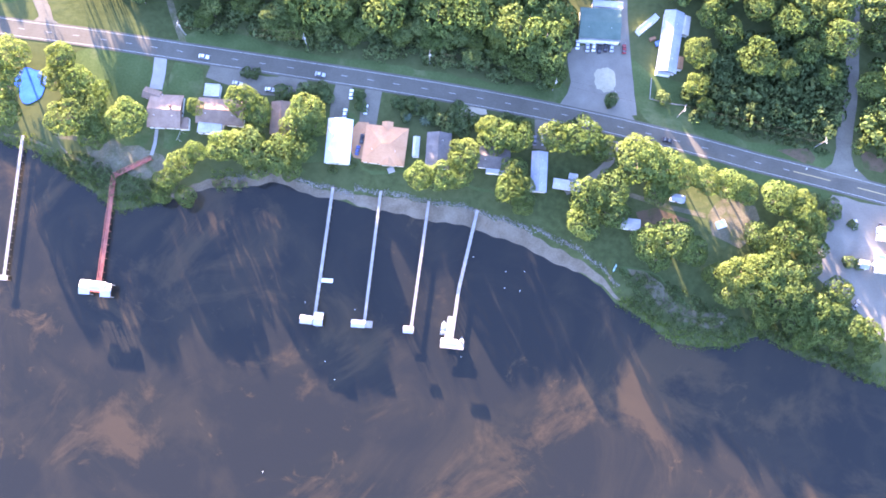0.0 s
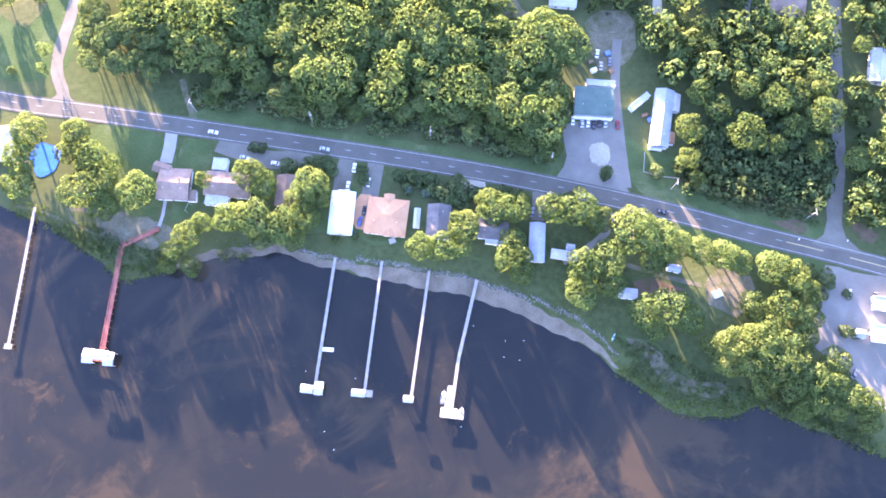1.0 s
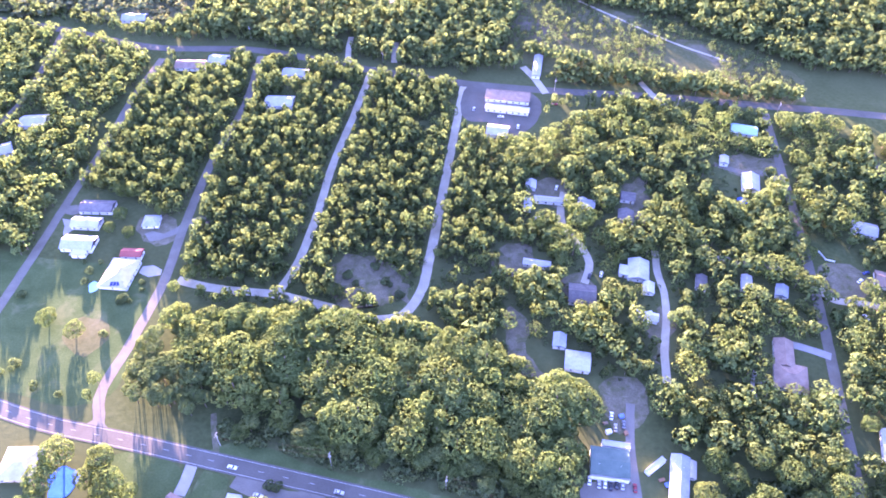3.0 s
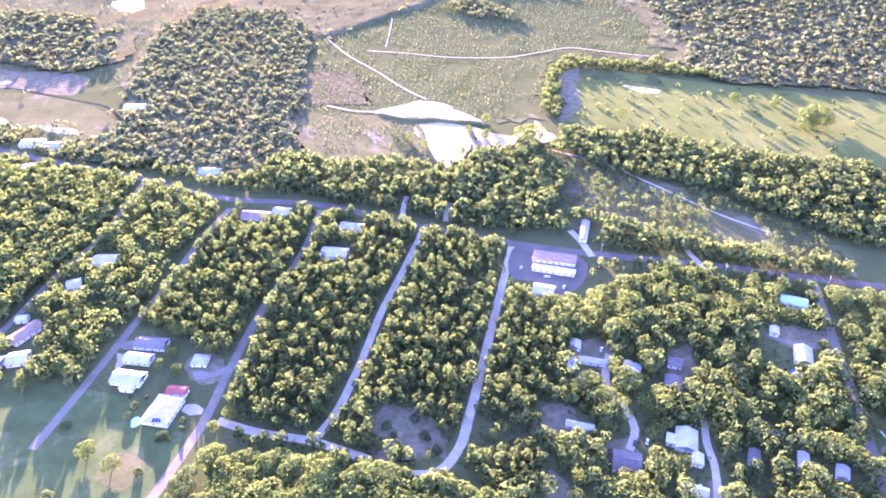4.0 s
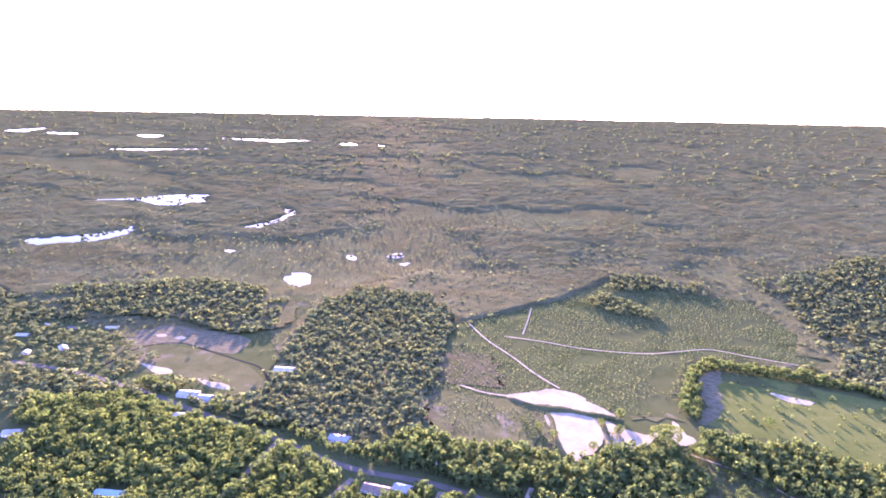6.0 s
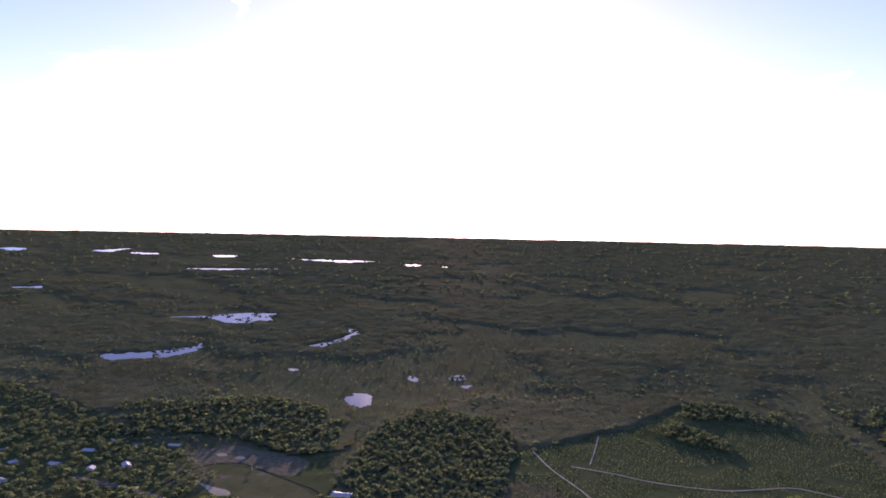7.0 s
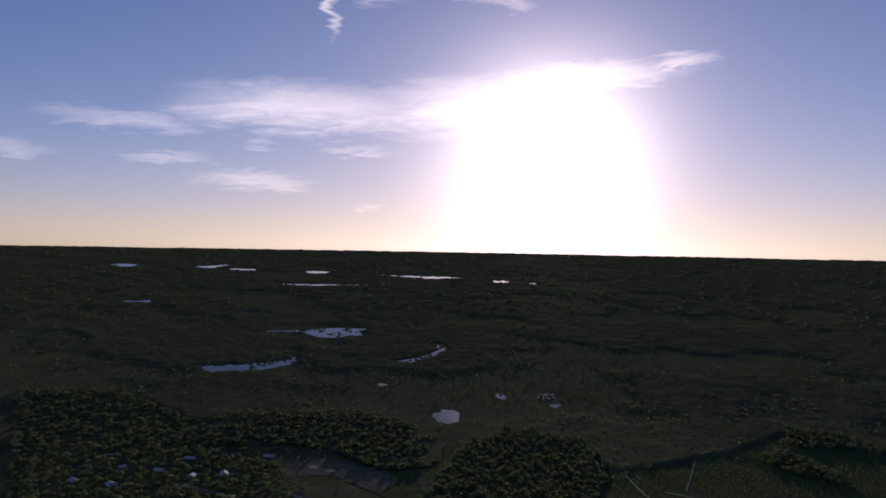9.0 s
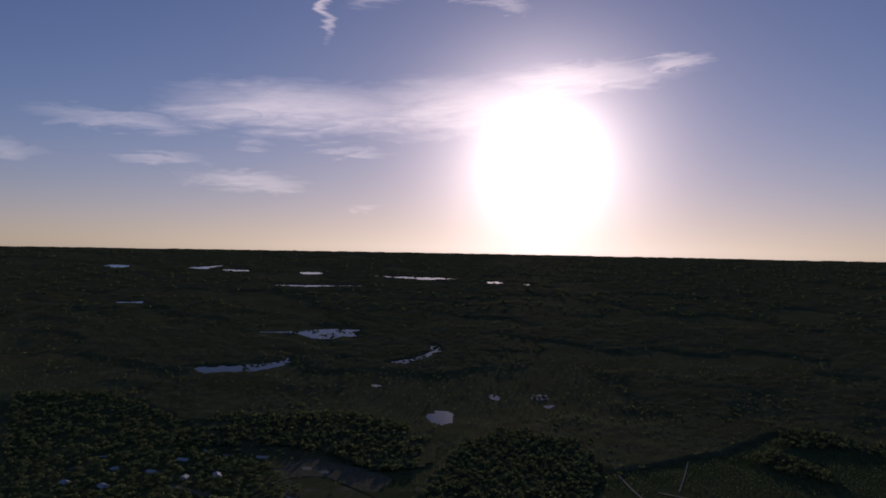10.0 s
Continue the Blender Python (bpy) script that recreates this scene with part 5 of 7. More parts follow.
def leaf_cloud(rng, R, h0, h1, lobes, quads, size, peak=0.0, gap=0.25, ruffle=0.36):
    """A crown between the heights h0 and h1: leaf clumps on uneven lobes round the stem. Verts and leaves as arrays.
    peak: 0 a broad dome, 1 a pointed cone."""
    hc = h1 - h0
    cs, rs = [], []
    for k in range(lobes):
        u = (k + rng.random()) / lobes
        z = h0 + hc * (0.18 + 0.68 * u)
        wide = R * (1.0 - u * 0.85 if peak > 0.5 else math.sqrt(max(0.05, 1 - (1.5 * (u - 0.42)) ** 2)))
        a, d = rng.random() * 6.283 + k * 2.4, wide * (0.25 + 0.55 * math.sqrt(rng.random()))
        cs.append((d * math.cos(a), d * math.sin(a), z))
        rs.append((wide * (0.34 + 0.24 * rng.random()) + 0.12 * R) * (20 / max(lobes, 12)) ** 0.35)
    cs, rs = np.array(cs), np.array(rs)
    g = np.random.default_rng(rng.randrange(10 ** 6))
    n = int(quads * 1.5)
    pick = g.choice(lobes, n, p=rs ** 2 / (rs ** 2).sum())
    d = g.normal(size=(n, 3))
    d[:, 2] = d[:, 2] * 0.9 + 0.28
    d /= np.linalg.norm(d, axis=1)[:, None]
    p = cs[pick] + d * (rs[pick] * (1 - gap * g.random(n) ** 2))[:, None] * np.array([1, 1, 0.8])
    inside = np.zeros(n, int)
    for c, r in zip(cs, rs):
        inside += (((p - c) / np.array([1, 1, 0.8])) ** 2).sum(1) < (0.80 * r) ** 2
    p, d = p[inside == 0][:quads], d[inside == 0][:quads]
    n = len(p)
    nrm = d + g.normal(size=(n, 3)) * ruffle
    nrm /= np.linalg.norm(nrm, axis=1)[:, None]
    t = np.cross(nrm, g.normal(size=(n, 3)))
    t /= np.linalg.norm(t, axis=1)[:, None] + 1e-9
    b = np.cross(nrm, t)
    s = size * (0.55 + 0.9 * g.random(n))[:, None]
    w = (0.45 + 0.45 * g.random(n))[:, None]
    v = np.stack([p - t * s - nrm * s * 0.25, p + b * s * w + t * s * 0.35, p - b * s * w + t * s * (0.1 + 0.5 * g.random(n))[:, None]], 1).reshape(-1, 3)
    bulk = (p - np.array([0, 0, h0 + hc * 0.45])) / np.array([R, R, hc * 0.55])
    out = d * 0.45 + bulk / (np.linalg.norm(bulk, axis=1)[:, None] + 1e-9) * 0.5 + nrm * 0.3 + np.array([0, 0, 0.3])
    out /= np.linalg.norm(out, axis=1)[:, None]
    return v, np.arange(3 * n).reshape(-1, 3), np.repeat(out, 3, axis=0)


def quick_mesh(name, verts, quads, mat, out=None):
    """A mesh from arrays, all its faces with the same number of corners."""
    me = bpy.data.meshes.new(name)
    n, k = quads.shape
    me.vertices.add(len(verts))
    me.vertices.foreach_set("co", np.ascontiguousarray(verts, np.float32).ravel())
    me.loops.add(k * n)
    me.loops.foreach_set("vertex_index", np.ascontiguousarray(quads, np.int32).ravel())
    me.polygons.add(n)
    me.polygons.foreach_set("loop_start", np.arange(0, k * n, k, dtype=np.int32))
    me.polygons.foreach_set("loop_total", np.full(n, k, np.int32))
    me.materials.append(mat)
    if out is not None:
        me.attributes.new("outward", "FLOAT_VECTOR", "POINT").data.foreach_set("vector", np.ascontiguousarray(out, np.float32).ravel())
    me.update(calc_edges=True)
    return me


def trunk_bm(rng, h, r, limbs, spread_r, h0):
    bm = bmesh.new()
    p, lean = Vector((0, 0, -0.3)), Vector((rng.uniform(-0.06, 0.06), rng.uniform(-0.06, 0.06), 1))
    for k in range(3):
        q = p + lean * h / 3 + Vector((rng.uniform(-0.2, 0.2), rng.uniform(-0.2, 0.2), 0))
        rod(bm, p, q, r * (1 - 0.28 * k), r * (0.72 - 0.28 * k), 7)
        p = q
    for k in range(limbs):
        a, z = k * 2.4 + rng.random(), h0 * 0.8 + (h - h0 * 0.8) * 0.75 * k / max(1, limbs)
        s = spread_r * (0.45 + 0.3 * rng.random())
        mid = Vector((math.cos(a) * s * 0.5, math.sin(a) * s * 0.5, z + s * 0.35))
        rod(bm, lean * z * 0.97, mid, r * 0.4, r * 0.26, 5)
        rod(bm, mid, mid + Vector((math.cos(a + 0.3) * s * 0.5, math.sin(a + 0.3) * s * 0.5, s * 0.3)), r * 0.26, r * 0.1, 5)
    return bm


TREE_KINDS = {  # radius, foot of the crown, height, lobes, leaf clumps, clump size, peak, trunk radius, leaves
    "oak": (6.0, 3.0, 11.5, 34, 4300, 0.45, 0.0, 0.38, "oak_leaf", "broad oak with a rounded yellow-green crown"),
    "pine": (4.2, 8.0, 18.0, 18, 2300, 0.45, 0.0, 0.28, "pine_leaf", "tall pine with a bare trunk and tufted crown"),
    "young_pine": (3.1, 2.2, 9.5, 12, 1100, 0.44, 0.0, 0.16, "pine_leaf", "young pine with a rounded green crown"),
    "shrub": (2.2, 0.2, 3.2, 9, 800, 0.34, 0.0, 0.08, "shrub_leaf", "low dense green shrub"),
}
MODELS = {}
for kind, (R, h0, h1, lobes, quads, size, peak, tr, leaf, lab) in TREE_KINDS.items():
    for k in range(4):
        rng = random.Random(f"{kind}{k}")
        e = base("shrub" if kind == "shrub" else kind + "_tree", 0, 0, 0, 0, lab, "shrub" if kind == "shrub" else "tree", "garden and roadside trees")
        part("trunk", trunk_bm(rng, h1 * 0.8, tr, 5, R, h0), "bark", e, smooth=True)
        v, q, out = leaf_cloud(rng, R * rng.uniform(0.92, 1.08), h0, h1, lobes, quads, size, peak)
        crown = new("crown", quick_mesh("crown", v, q, M[leaf], out))
        crown.parent = e
        MODELS.setdefault(kind, []).append(e)

USED = set()
tree_rng = random.Random(5)


def plant(kind, x, y, radius=None, tall=1.0):
    """Puts up one tree of that kind with the given crown radius."""
    R = TREE_KINDS[kind][0]
    s = (radius or R) / R
    k = tree_rng.randrange(4)
    m = pose(x, y, float(land_z(x, y)), 0, 0, tree_rng.uniform(0, 360))
    o = MODELS[kind][k]
    sz = Vector((s, s, (0.45 + 0.55 * s) * tall * tree_rng.uniform(0.92, 1.08)))
    if o.name not in USED:
        USED.add(o.name)
        o.matrix_basis = m @ Matrix.Diagonal((*sz, 1))
    else:
        c = copy_thing(o, m)
        c.scale = sz


# garden oaks along the bank: x, y, crown radius
for x, y, r in [(-195, 140, 8.3), (-199, 127, 7.2), (-197, 113, 6.6), (-174, 140, 6.3), (-165, 127, 7.7), (-178, 130, 5.2), (-158, 116, 6.7), (-167, 111, 9.2), (-157, 103, 6.6), (-142, 110, 8.4), (-155, 125, 4.1), (-112, 116, 3.6), (-90, 118, 7.1), (-83, 113, 6.2), (-62, 114, 7.7), (-66, 106, 6.6), (-58, 108, 5.6), (-98, 97, 6.6), (-87, 97, 9.2), (-74, 93, 9.1), (-64, 97, 6.6), (-68, 87, 5.5), (-83, 87, 5.6), (-117, 89, 6.5), (-111, 95, 4.6), (-123, 82, 5.1), (-114, 75, 4.5), (-125, 76, 4.0)]:
    plant("oak", x, y, r)
for x, y, r in [(-10, 83, 6.0), (0, 84, 6.6), (10, 93, 7.0), (8, 83, 5.0), (24, 102, 7.6), (33, 101, 7.1), (20, 106, 5.0), (32, 86, 6.0), (29, 77, 6.5), (35, 71, 5.0), (35, 79, 5.0), (51, 101, 7.1), (62, 101, 8.6), (71, 96, 6.1)]:
    plant("oak", x, y, r)
for x, y, r in [(64, 74, 8.5), (74, 77, 8.0), (62, 62, 7.5), (74, 66, 6.9), (87, 90, 10.1), (98, 86, 9.1), (107, 84, 6.0), (94, 76, 5.5), (90, 53, 7.0), (100, 54, 8.4), (109, 50, 6.5), (94, 46, 4.9), (117, 81, 6.5), (127, 78, 7.0), (134, 76, 5.5), (148, 72, 7.5), (156, 68, 7.5), (161, 62, 5.9), (138, 56, 6.0), (151, 56, 7.5), (160, 50, 6.4)]:
    plant("oak", x, y, r)
for x, y, r in [(127, 38, 7.8), (138, 40, 8.4), (149, 38, 8.3), (133, 31, 7.3), (145, 28, 7.4), (153, 33, 6.3), (143, 47, 6.4), (158, 43, 5.9), (160, 24, 6.8), (168, 21, 6.4), (170, 32, 6.3), (176, 16, 5.8), (181, 14, 6.3), (150, 20, 5.8), (159, 15, 5.8), (124, 31, 5.9), (119, 38, 5.4), (138, 21, 5.3), (168, 11, 4.9), (181, 6, 4.8), (154, 11, 4.4)]:
    plant("oak", x, y, r)
# shrubs and palms in the gardens
for x, y, r in [(-20, 119, 3.1), (-17, 113, 2.4), (-13, 118, 3.7), (2, 111, 4.7), (-4, 113, 3.6), (7, 115, 4.2), (8, 107, 4.2), (-6, 116, 3.7), (14, 111, 3.1), (-54, 122, 3.6), (-57, 126, 3.7), (-50, 88, 1.8), (-41, 90, 1.5), (-62, 124, 4.1), (-37, 118, 2.6), (-38, 123, 2.1), (-73, 124, 3.7), (-91, 134, 2.3), (-87, 134, 2.4), (78, 121, 2.3), (77, 119, 2.1), (101, 121, 3.2), (183, 62, 2.0), (179, 45, 2.5), (184, 44, 2.0), (28, 111, 3.6), (37, 109, 3.1), (44, 90, 2.1), (174, 69, 4.0), (169, 62, 4.0), (166, 72, 3.1)]:
    plant("shrub", x, y, r * 1.05)

SAMPLES = np.array([(q.x, q.y, w / 2) for pts, w in ROADS for q in smooth_line(pts, 5.0)])
BUILT = np.array([(x, y, math.hypot(L, W) / 2) for x, y, L, W, a in HOUSES])


def inside(poly, p):
    x, y = p[:, 0], p[:, 1]
    r = np.zeros(len(p), bool)
    j = len(poly) - 1
    for i in range(len(poly)):
        (xi, yi), (xj, yj) = poly[i], poly[j]
        r ^= ((yi > y) != (yj > y)) & (x < (xj - xi) * (y - yi) / ((yj - yi) or 1e-9) + xi)
        j = i
    return r


def clear_of(p, things, margin):
    ok = np.ones(len(p), bool)
    for i in range(0, len(p), 4000):
        d = np.hypot(p[i:i + 4000, None, 0] - things[None, :, 0], p[i:i + 4000, None, 1] - things[None, :, 1]) - things[None, :, 2]
        ok[i:i + 4000] = d.min(1) > margin
    return ok


OPEN = []       # places that stay open


def sites(poly, gap, seed, road=2.5, wall=3.0, holes=(), thin=0.0, ragged=5.0):
    """Scattered places inside a polygon, clear of roads, houses and open plots."""
    g = np.random.default_rng(seed)
    pa = np.array(poly)
    lo, hi = pa.min(0) - ragged, pa.max(0) + ragged
    gx_, gy_ = np.meshgrid(np.arange(lo[0], hi[0], gap), np.arange(lo[1], hi[1], gap))
    p = np.stack([gx_.ravel(), gy_.ravel()], 1) + g.uniform(-0.48, 0.48, (gx_.size, 2)) * gap
    warp = np.array([(noise.noise((u * 0.03, v * 0.03, 1.0)) + 0.6 * noise.noise((u * 0.1, v * 0.1, 6.0)), noise.noise((u * 0.03, v * 0.03, 7.0))) for u, v in p]) * ragged if len(p) else p
    p = p[inside(poly, p + warp)]
    for h in list(holes) + OPEN:
        p = p[~inside(h, p)]
    if len(p):
        p = p[clear_of(p, SAMPLES, road)]
    if len(p):
        p = p[clear_of(p, BUILT, wall)]
    if thin and len(p):
        dens = np.array([noise.noise((a * 0.02, b * 0.02, seed)) for a, b in p])
        p = p[dens > thin]
    return p


STOCK = {}


def stock(kind, quads, size, count=8):
    """Light trees for the woods: a few shapes to be joined."""
    R, h0, h1, lobes, _, _, peak, tr, leaf, _ = TREE_KINDS[kind]
    key = (kind, quads)
    if key not in STOCK:
        STOCK[key] = []
        for k in range(count):
            rng = random.Random(f"{kind}{quads}{k}")
            v, q, out = leaf_cloud(rng, R * rng.uniform(0.85, 1.15), h0, h1 * rng.uniform(0.88, 1.12), max(6, lobes * 2 // 3) if quads > 60 else 4, quads, size, peak, 0.15, 0.32)
            STOCK[key].append((v, q, tr, h1 * 0.75, out))
    return STOCK[key]


def wood(name, poly_list, kind, gap, quads, size, label, seed, scale=(0.75, 1.2), leaf=None, trunks=True, pts=None, flat_=1.0, rise=0.0, **kw):
    """A wood too large to count: its trees joined, each a stem and a crown."""
    g = random.Random(seed)
    models = stock(kind, quads, size)
    if pts is None:
        pts = np.concatenate([sites(p, gap, seed + i, **kw) for i, p in enumerate(poly_list)])
    vs_, qs_, os_, tv, tq, n, m = [], [], [], [], [], 0, 0
    zs = land_z(pts[:, 0], pts[:, 1]) + rise if len(pts) else []
    for (x, y), z in zip(pts, zs):
        v, q, tr, th, out = models[g.randrange(len(models))]
        a, s = g.random() * 6.283, g.uniform(*scale)
        c, d = math.cos(a) * s, math.sin(a) * s
        w = v @ np.array([[c, d, 0], [-d, c, 0], [0, 0, s * flat_ * g.uniform(0.88, 1.12)]]) + np.array([x, y, z])
        vs_.append(w)
        qs_.append(q + n)
        os_.append(out @ np.array([[math.cos(a), math.sin(a), 0], [-math.sin(a), math.cos(a), 0], [0, 0, 1]]))
        n += len(v)
        if trunks:
            r, hh = tr * s, th * s
            ring = np.array([(math.cos(t), math.sin(t)) for t in (0, 2.09, 4.19)])
            tv.append(np.concatenate([np.c_[ring * r + (x, y), np.full(3, z - 0.2)], np.c_[ring * r * 0.45 + (x, y), np.full(3, z + hh)]]))
            tq.append(np.array([[0, 1, 4, 3], [1, 2, 5, 4], [2, 0, 3, 5]]) + m)
            m += 6
    if not n:
        return None
    o = base(name, 0, 0, 0, 0, label, "wood")
    o["kind"] = "stuff"
    c = new("crowns", quick_mesh("crowns", np.concatenate(vs_), np.concatenate(qs_), M[leaf or TREE_KINDS[kind][8]], np.concatenate(os_)))
    c.parent = o
    tagged(c, kind="stuff")
    if trunks:
        t = new("trunks", quick_mesh("trunks", np.concatenate(tv), np.concatenate(tq), M["bark"]))
        t.parent = o
        tagged(t, kind="stuff")
    return o


OPEN += [[(-88.1, 282.3), (-67.4, 286.7), (-44.6, 277.0), (-36.8, 255.2), (-50.9, 247.4), (-75.2, 251.5)], [(-332, 276), (-263, 271), (-222, 242), (-187, 240), (-186, 214), (-190.0, 175.2), (-204.9, 170.1), (-233, 175), (-314, 189)],
         [(23.9, 255.5), (33.3, 245.3), (35.4, 217.9), (44.1, 206.8), (28.8, 206.8), (23.2, 229.5)], [(74.8, 206.7), (93.4, 208.5), (98.0, 195.8), (89.9, 178.4), (80.7, 175.0), (73.2, 188.8)], [(60.6, 148.2), (84.3, 147.6), (87.0, 113.6), (91.1, 106.2), (52.5, 117.7)]]
OPEN += [[(-9, 484), (36, 479), (45, 470), (36, 425), (23, 415), (6, 434), (-6, 434)], [(215, 299), (236, 302), (246, 290), (240, 279), (217, 277)], [(96.6, 161.8), (124.1, 161.8), (122.0, 124.6), (92.3, 127.6)],
         [(-283, 327), (-240, 331), (-197, 313), (-187, 254), (-213, 234), (-255, 248)], [(165, 245), (209, 241), (194, 208), (160.5, 206.6)]]

for x, y, r in [(-75, 271, 3.1), (-50, 266, 3.0), (-64, 256, 2.4), (-42, 256, 3.0), (-79, 259, 3.3), (-59, 279, 2.8), (-69, 264, 2.1)]:
    plant("shrub", x, y, r)
OPEN += YARDS
# the tall wood between the road and the dirt road: its front trees one by one
FRONT = [(-122.5, 162.5), (-64.7, 151.5), (-10.1, 143.3), (37.4, 132.9), (55.1, 128.2), (57.5, 141.2), (38.0, 145.8), (-10.3, 156.9), (-65.9, 165.1), (-120.1, 175.1)]
TALL = [(-120.1, 175.1), (-65.9, 165.1), (-10.3, 156.9), (38.0, 145.8), (57.5, 141.2), (62.2, 165.0), (66.6, 181.9), (65.0, 198.7), (43.9, 202.4), (16.6, 212.3), (-27.5, 231.5), (-59.1, 229.6), (-91.3, 233.6), (-111.1, 238.4), (-155.6, 235.7), (-174, 226), (-158.6, 203.3), (-135.7, 196.1)]
SPARSE = [(-174.9, 214.5), (-162.4, 207.0), (-135.4, 194.3), (-121.1, 171.8), (-123.9, 162.5), (-144.9, 165.1), (-168.8, 173.5), (-175.3, 189.0)]
i = 0
for x, y in sites(FRONT, 8.0, 11, road=6):
    i += 1
    plant("oak" if i % 3 else "pine", x, y, tree_rng.uniform(4.5, 6.5) if i % 3 else tree_rng.uniform(3.8, 4.8), 0.78 if i % 3 else 0.62)
for x, y in sites(SPARSE, 6.8, 13, road=3):
    plant("pine", x, y, tree_rng.uniform(3.2, 4.8), 0.8)
for x, y, r, tall in [(-241, 223, 5.8, 0.8), (-222, 216, 5.4, 0.7), (-220, 294, 4.0, 0.8), (-206, 314, 3.4, 1.1), (-295, 283, 5.4, 0.9), (-256, 339, 5.0, 1.0), (-237, 331, 5.6, 1.0), (-227, 335, 4.6, 1.0), (-232, 310, 4.6, 0.9),
                      (-234, 297, 3.4, 0.9), (-204, 343, 4.2, 1.1), (-313, 268, 4.6, 0.9), (-324, 330, 5.4, 1.0), (-170, 262, 4.8, 1.0), (-174, 279, 3.6, 1.1), (-172, 288, 3.0, 1.1), (-176, 251, 3.4, 0.9), (-289, 316, 5.0, 1.0)]:
    plant("oak", x, y, r, tall)     # trees in the yards of the houses beside the side road
plant("oak", 99.5, 79.0, 5.6, 0.9)
for x, y, r in [(-195.5, 184, 2.6), (-195, 174, 2.0), (-177, 185, 2.4)]:
    plant("young_pine", x, y, r, 1.5)
for x, y, r in [(-206, 216, 2.4), (-234, 262, 2.4), (-233, 254, 2.2), (-204, 242, 2.8), (-246, 192, 3.0), (-229, 180, 2.4), (-266, 241, 2.6), (-252, 187, 2.0), (-214, 176, 1.8), (-198, 256, 1.6), (-196, 250, 1.3), (-200, 241, 1.5), (-240, 270, 1.4), (-230, 270, 1.3), (-176, 300, 2.2), (-168, 301, 2.6), (-205, 241, 2.9)]:
    plant("shrub", x, y, r, 1.1)
for x, y, r in [(117, 141, 6.5), (143, 138, 9.0), (181, 147, 8.5), (159, 155, 7.5), (194, 125, 6.0), (131, 152, 6.5), (116, 126, 5.0), (170, 158, 7.0), (124, 160, 6.0), (146, 163, 7.0), (182, 163, 7.5), (167, 142, 6.0), (157, 133, 5.0), (119, 116, 3.6), (177, 130, 5.0)]:
    plant("oak", x, y, r, 1.05)
THICKET = [(112.1, 112.0), (117.0, 128.5), (128.0, 150.0), (154.4, 150.0), (175.2, 145.0), (186.0, 128.3), (180.0, 105.0), (168.0, 101.5), (144.0, 106.0), (126.2, 109.5)]
wood("tall_wood", [TALL], "pine", 8.6, 460, 0.92, "dense tall wood of pines and oaks beside the road", 21, (0.85, 1.15), road=5, flat_=0.72, leaf="oak_leaf")
wood("tall_wood", [TALL], "oak", 12.0, 2300, 0.52, "broad oaks standing in a tall pine wood", 22, (1.0, 1.95), road=5, flat_=0.74, thin=-0.4)
wood("thicket", [THICKET], "shrub", 4.2, 150, 0.5, "dense dark thicket of bushes and vines beside the road", 23, (1.2, 2.3), road=3, trunks=False)
wood("thicket", [[(-118, 157), (-64, 147.5), (-10, 139.5), (37, 130), (52, 127), (54, 137), (38, 143), (-10, 152), (-65, 160), (-118, 168)]], "shrub", 4.6, 130, 0.5, "low bushes and vines along the wood's edge", 24, (1.0, 1.9), road=4, trunks=False)
PINES = [[(-174, 270), (-153, 257), (-117.9, 258.0), (-108, 306), (-105, 379), (-100, 443), (-96, 497), (-183, 510), (-181, 446), (-187, 370)],
         [(-110.2, 257.8), (-81.7, 250.0), (-50.4, 244.5), (-35.6, 254.4), (-30.5, 276.0), (-26.6, 329.5), (-23, 396), (-17, 481), (-88, 499), (-93, 432), (-98, 363), (-103, 301)],
         [(-273, 337), (-269, 434), (-265, 493), (-193, 510), (-187, 446), (-193, 364), (-194, 313), (-236, 332)], [(-27.5, 247.5), (-24.7, 269.7), (-21.9, 341.1), (-9, 426), (15, 407), (31.8, 358.0), (28.2, 303.3), (19.0, 235.6), (3.3, 228.2)],
         [(-176, 257), (-151, 252), (-115.8, 250.2), (-80.2, 242.5), (-49.1, 235.5), (-33.7, 243.6), (-26.2, 235.3), (-47.6, 225.3), (-77.7, 230.3), (-120.7, 242.8), (-155.2, 243.8)]]
HOMES = [[(15, 407), (40, 420), (103, 459), (219, 452), (215, 388), (207, 292), (196, 212), (89.0, 206.8), (75.5, 205.5), (50.7, 226.9), (19.0, 235.6), (28.2, 303.3), (31.8, 358.0)],
         [(228, 453), (299, 442), (354, 390), (300, 243), (240, 172), (197, 205), (205, 257), (214, 342)], [(95.8, 203.0), (136.0, 206.6), (203, 207), (191.7, 161.7), (122.6, 161.8), (95.0, 171.7)],
         [(195.1, 170.7), (210.1, 170.7), (238.0, 153.4), (230.4, 90.3), (201.3, 87.8), (188.5, 95.8)]]
wood("pine_wood", PINES, "young_pine", 5.1, 150, 0.88, "dense stand of young pines between dirt roads", 31, (0.45, 1.0), road=1.8, thin=-0.45, flat_=1.45)
wood("pine_wood", PINES, "oak", 17.0, 320, 1.0, "scattered broadleaf trees among young pines", 32, (0.5, 1.0), road=2.5)
wood("undergrowth", PINES + HOMES[:1], "shrub", 5.5, 34, 0.62, "low undergrowth beneath pines and oaks", 33, (0.4, 1.1), trunks=False, road=1.0, wall=1.0)
wood("oak_wood", HOMES, "oak", 10.5, 640, 0.74, "oaks growing close round scattered homes", 41, (0.5, 1.2), road=1.5, wall=2.5, thin=-0.2)
wood("pine_wood", HOMES, "young_pine", 7.6, 150, 0.9, "pines growing round scattered homes", 42, (0.5, 1.6), road=1.5, wall=2.5, thin=-0.25)
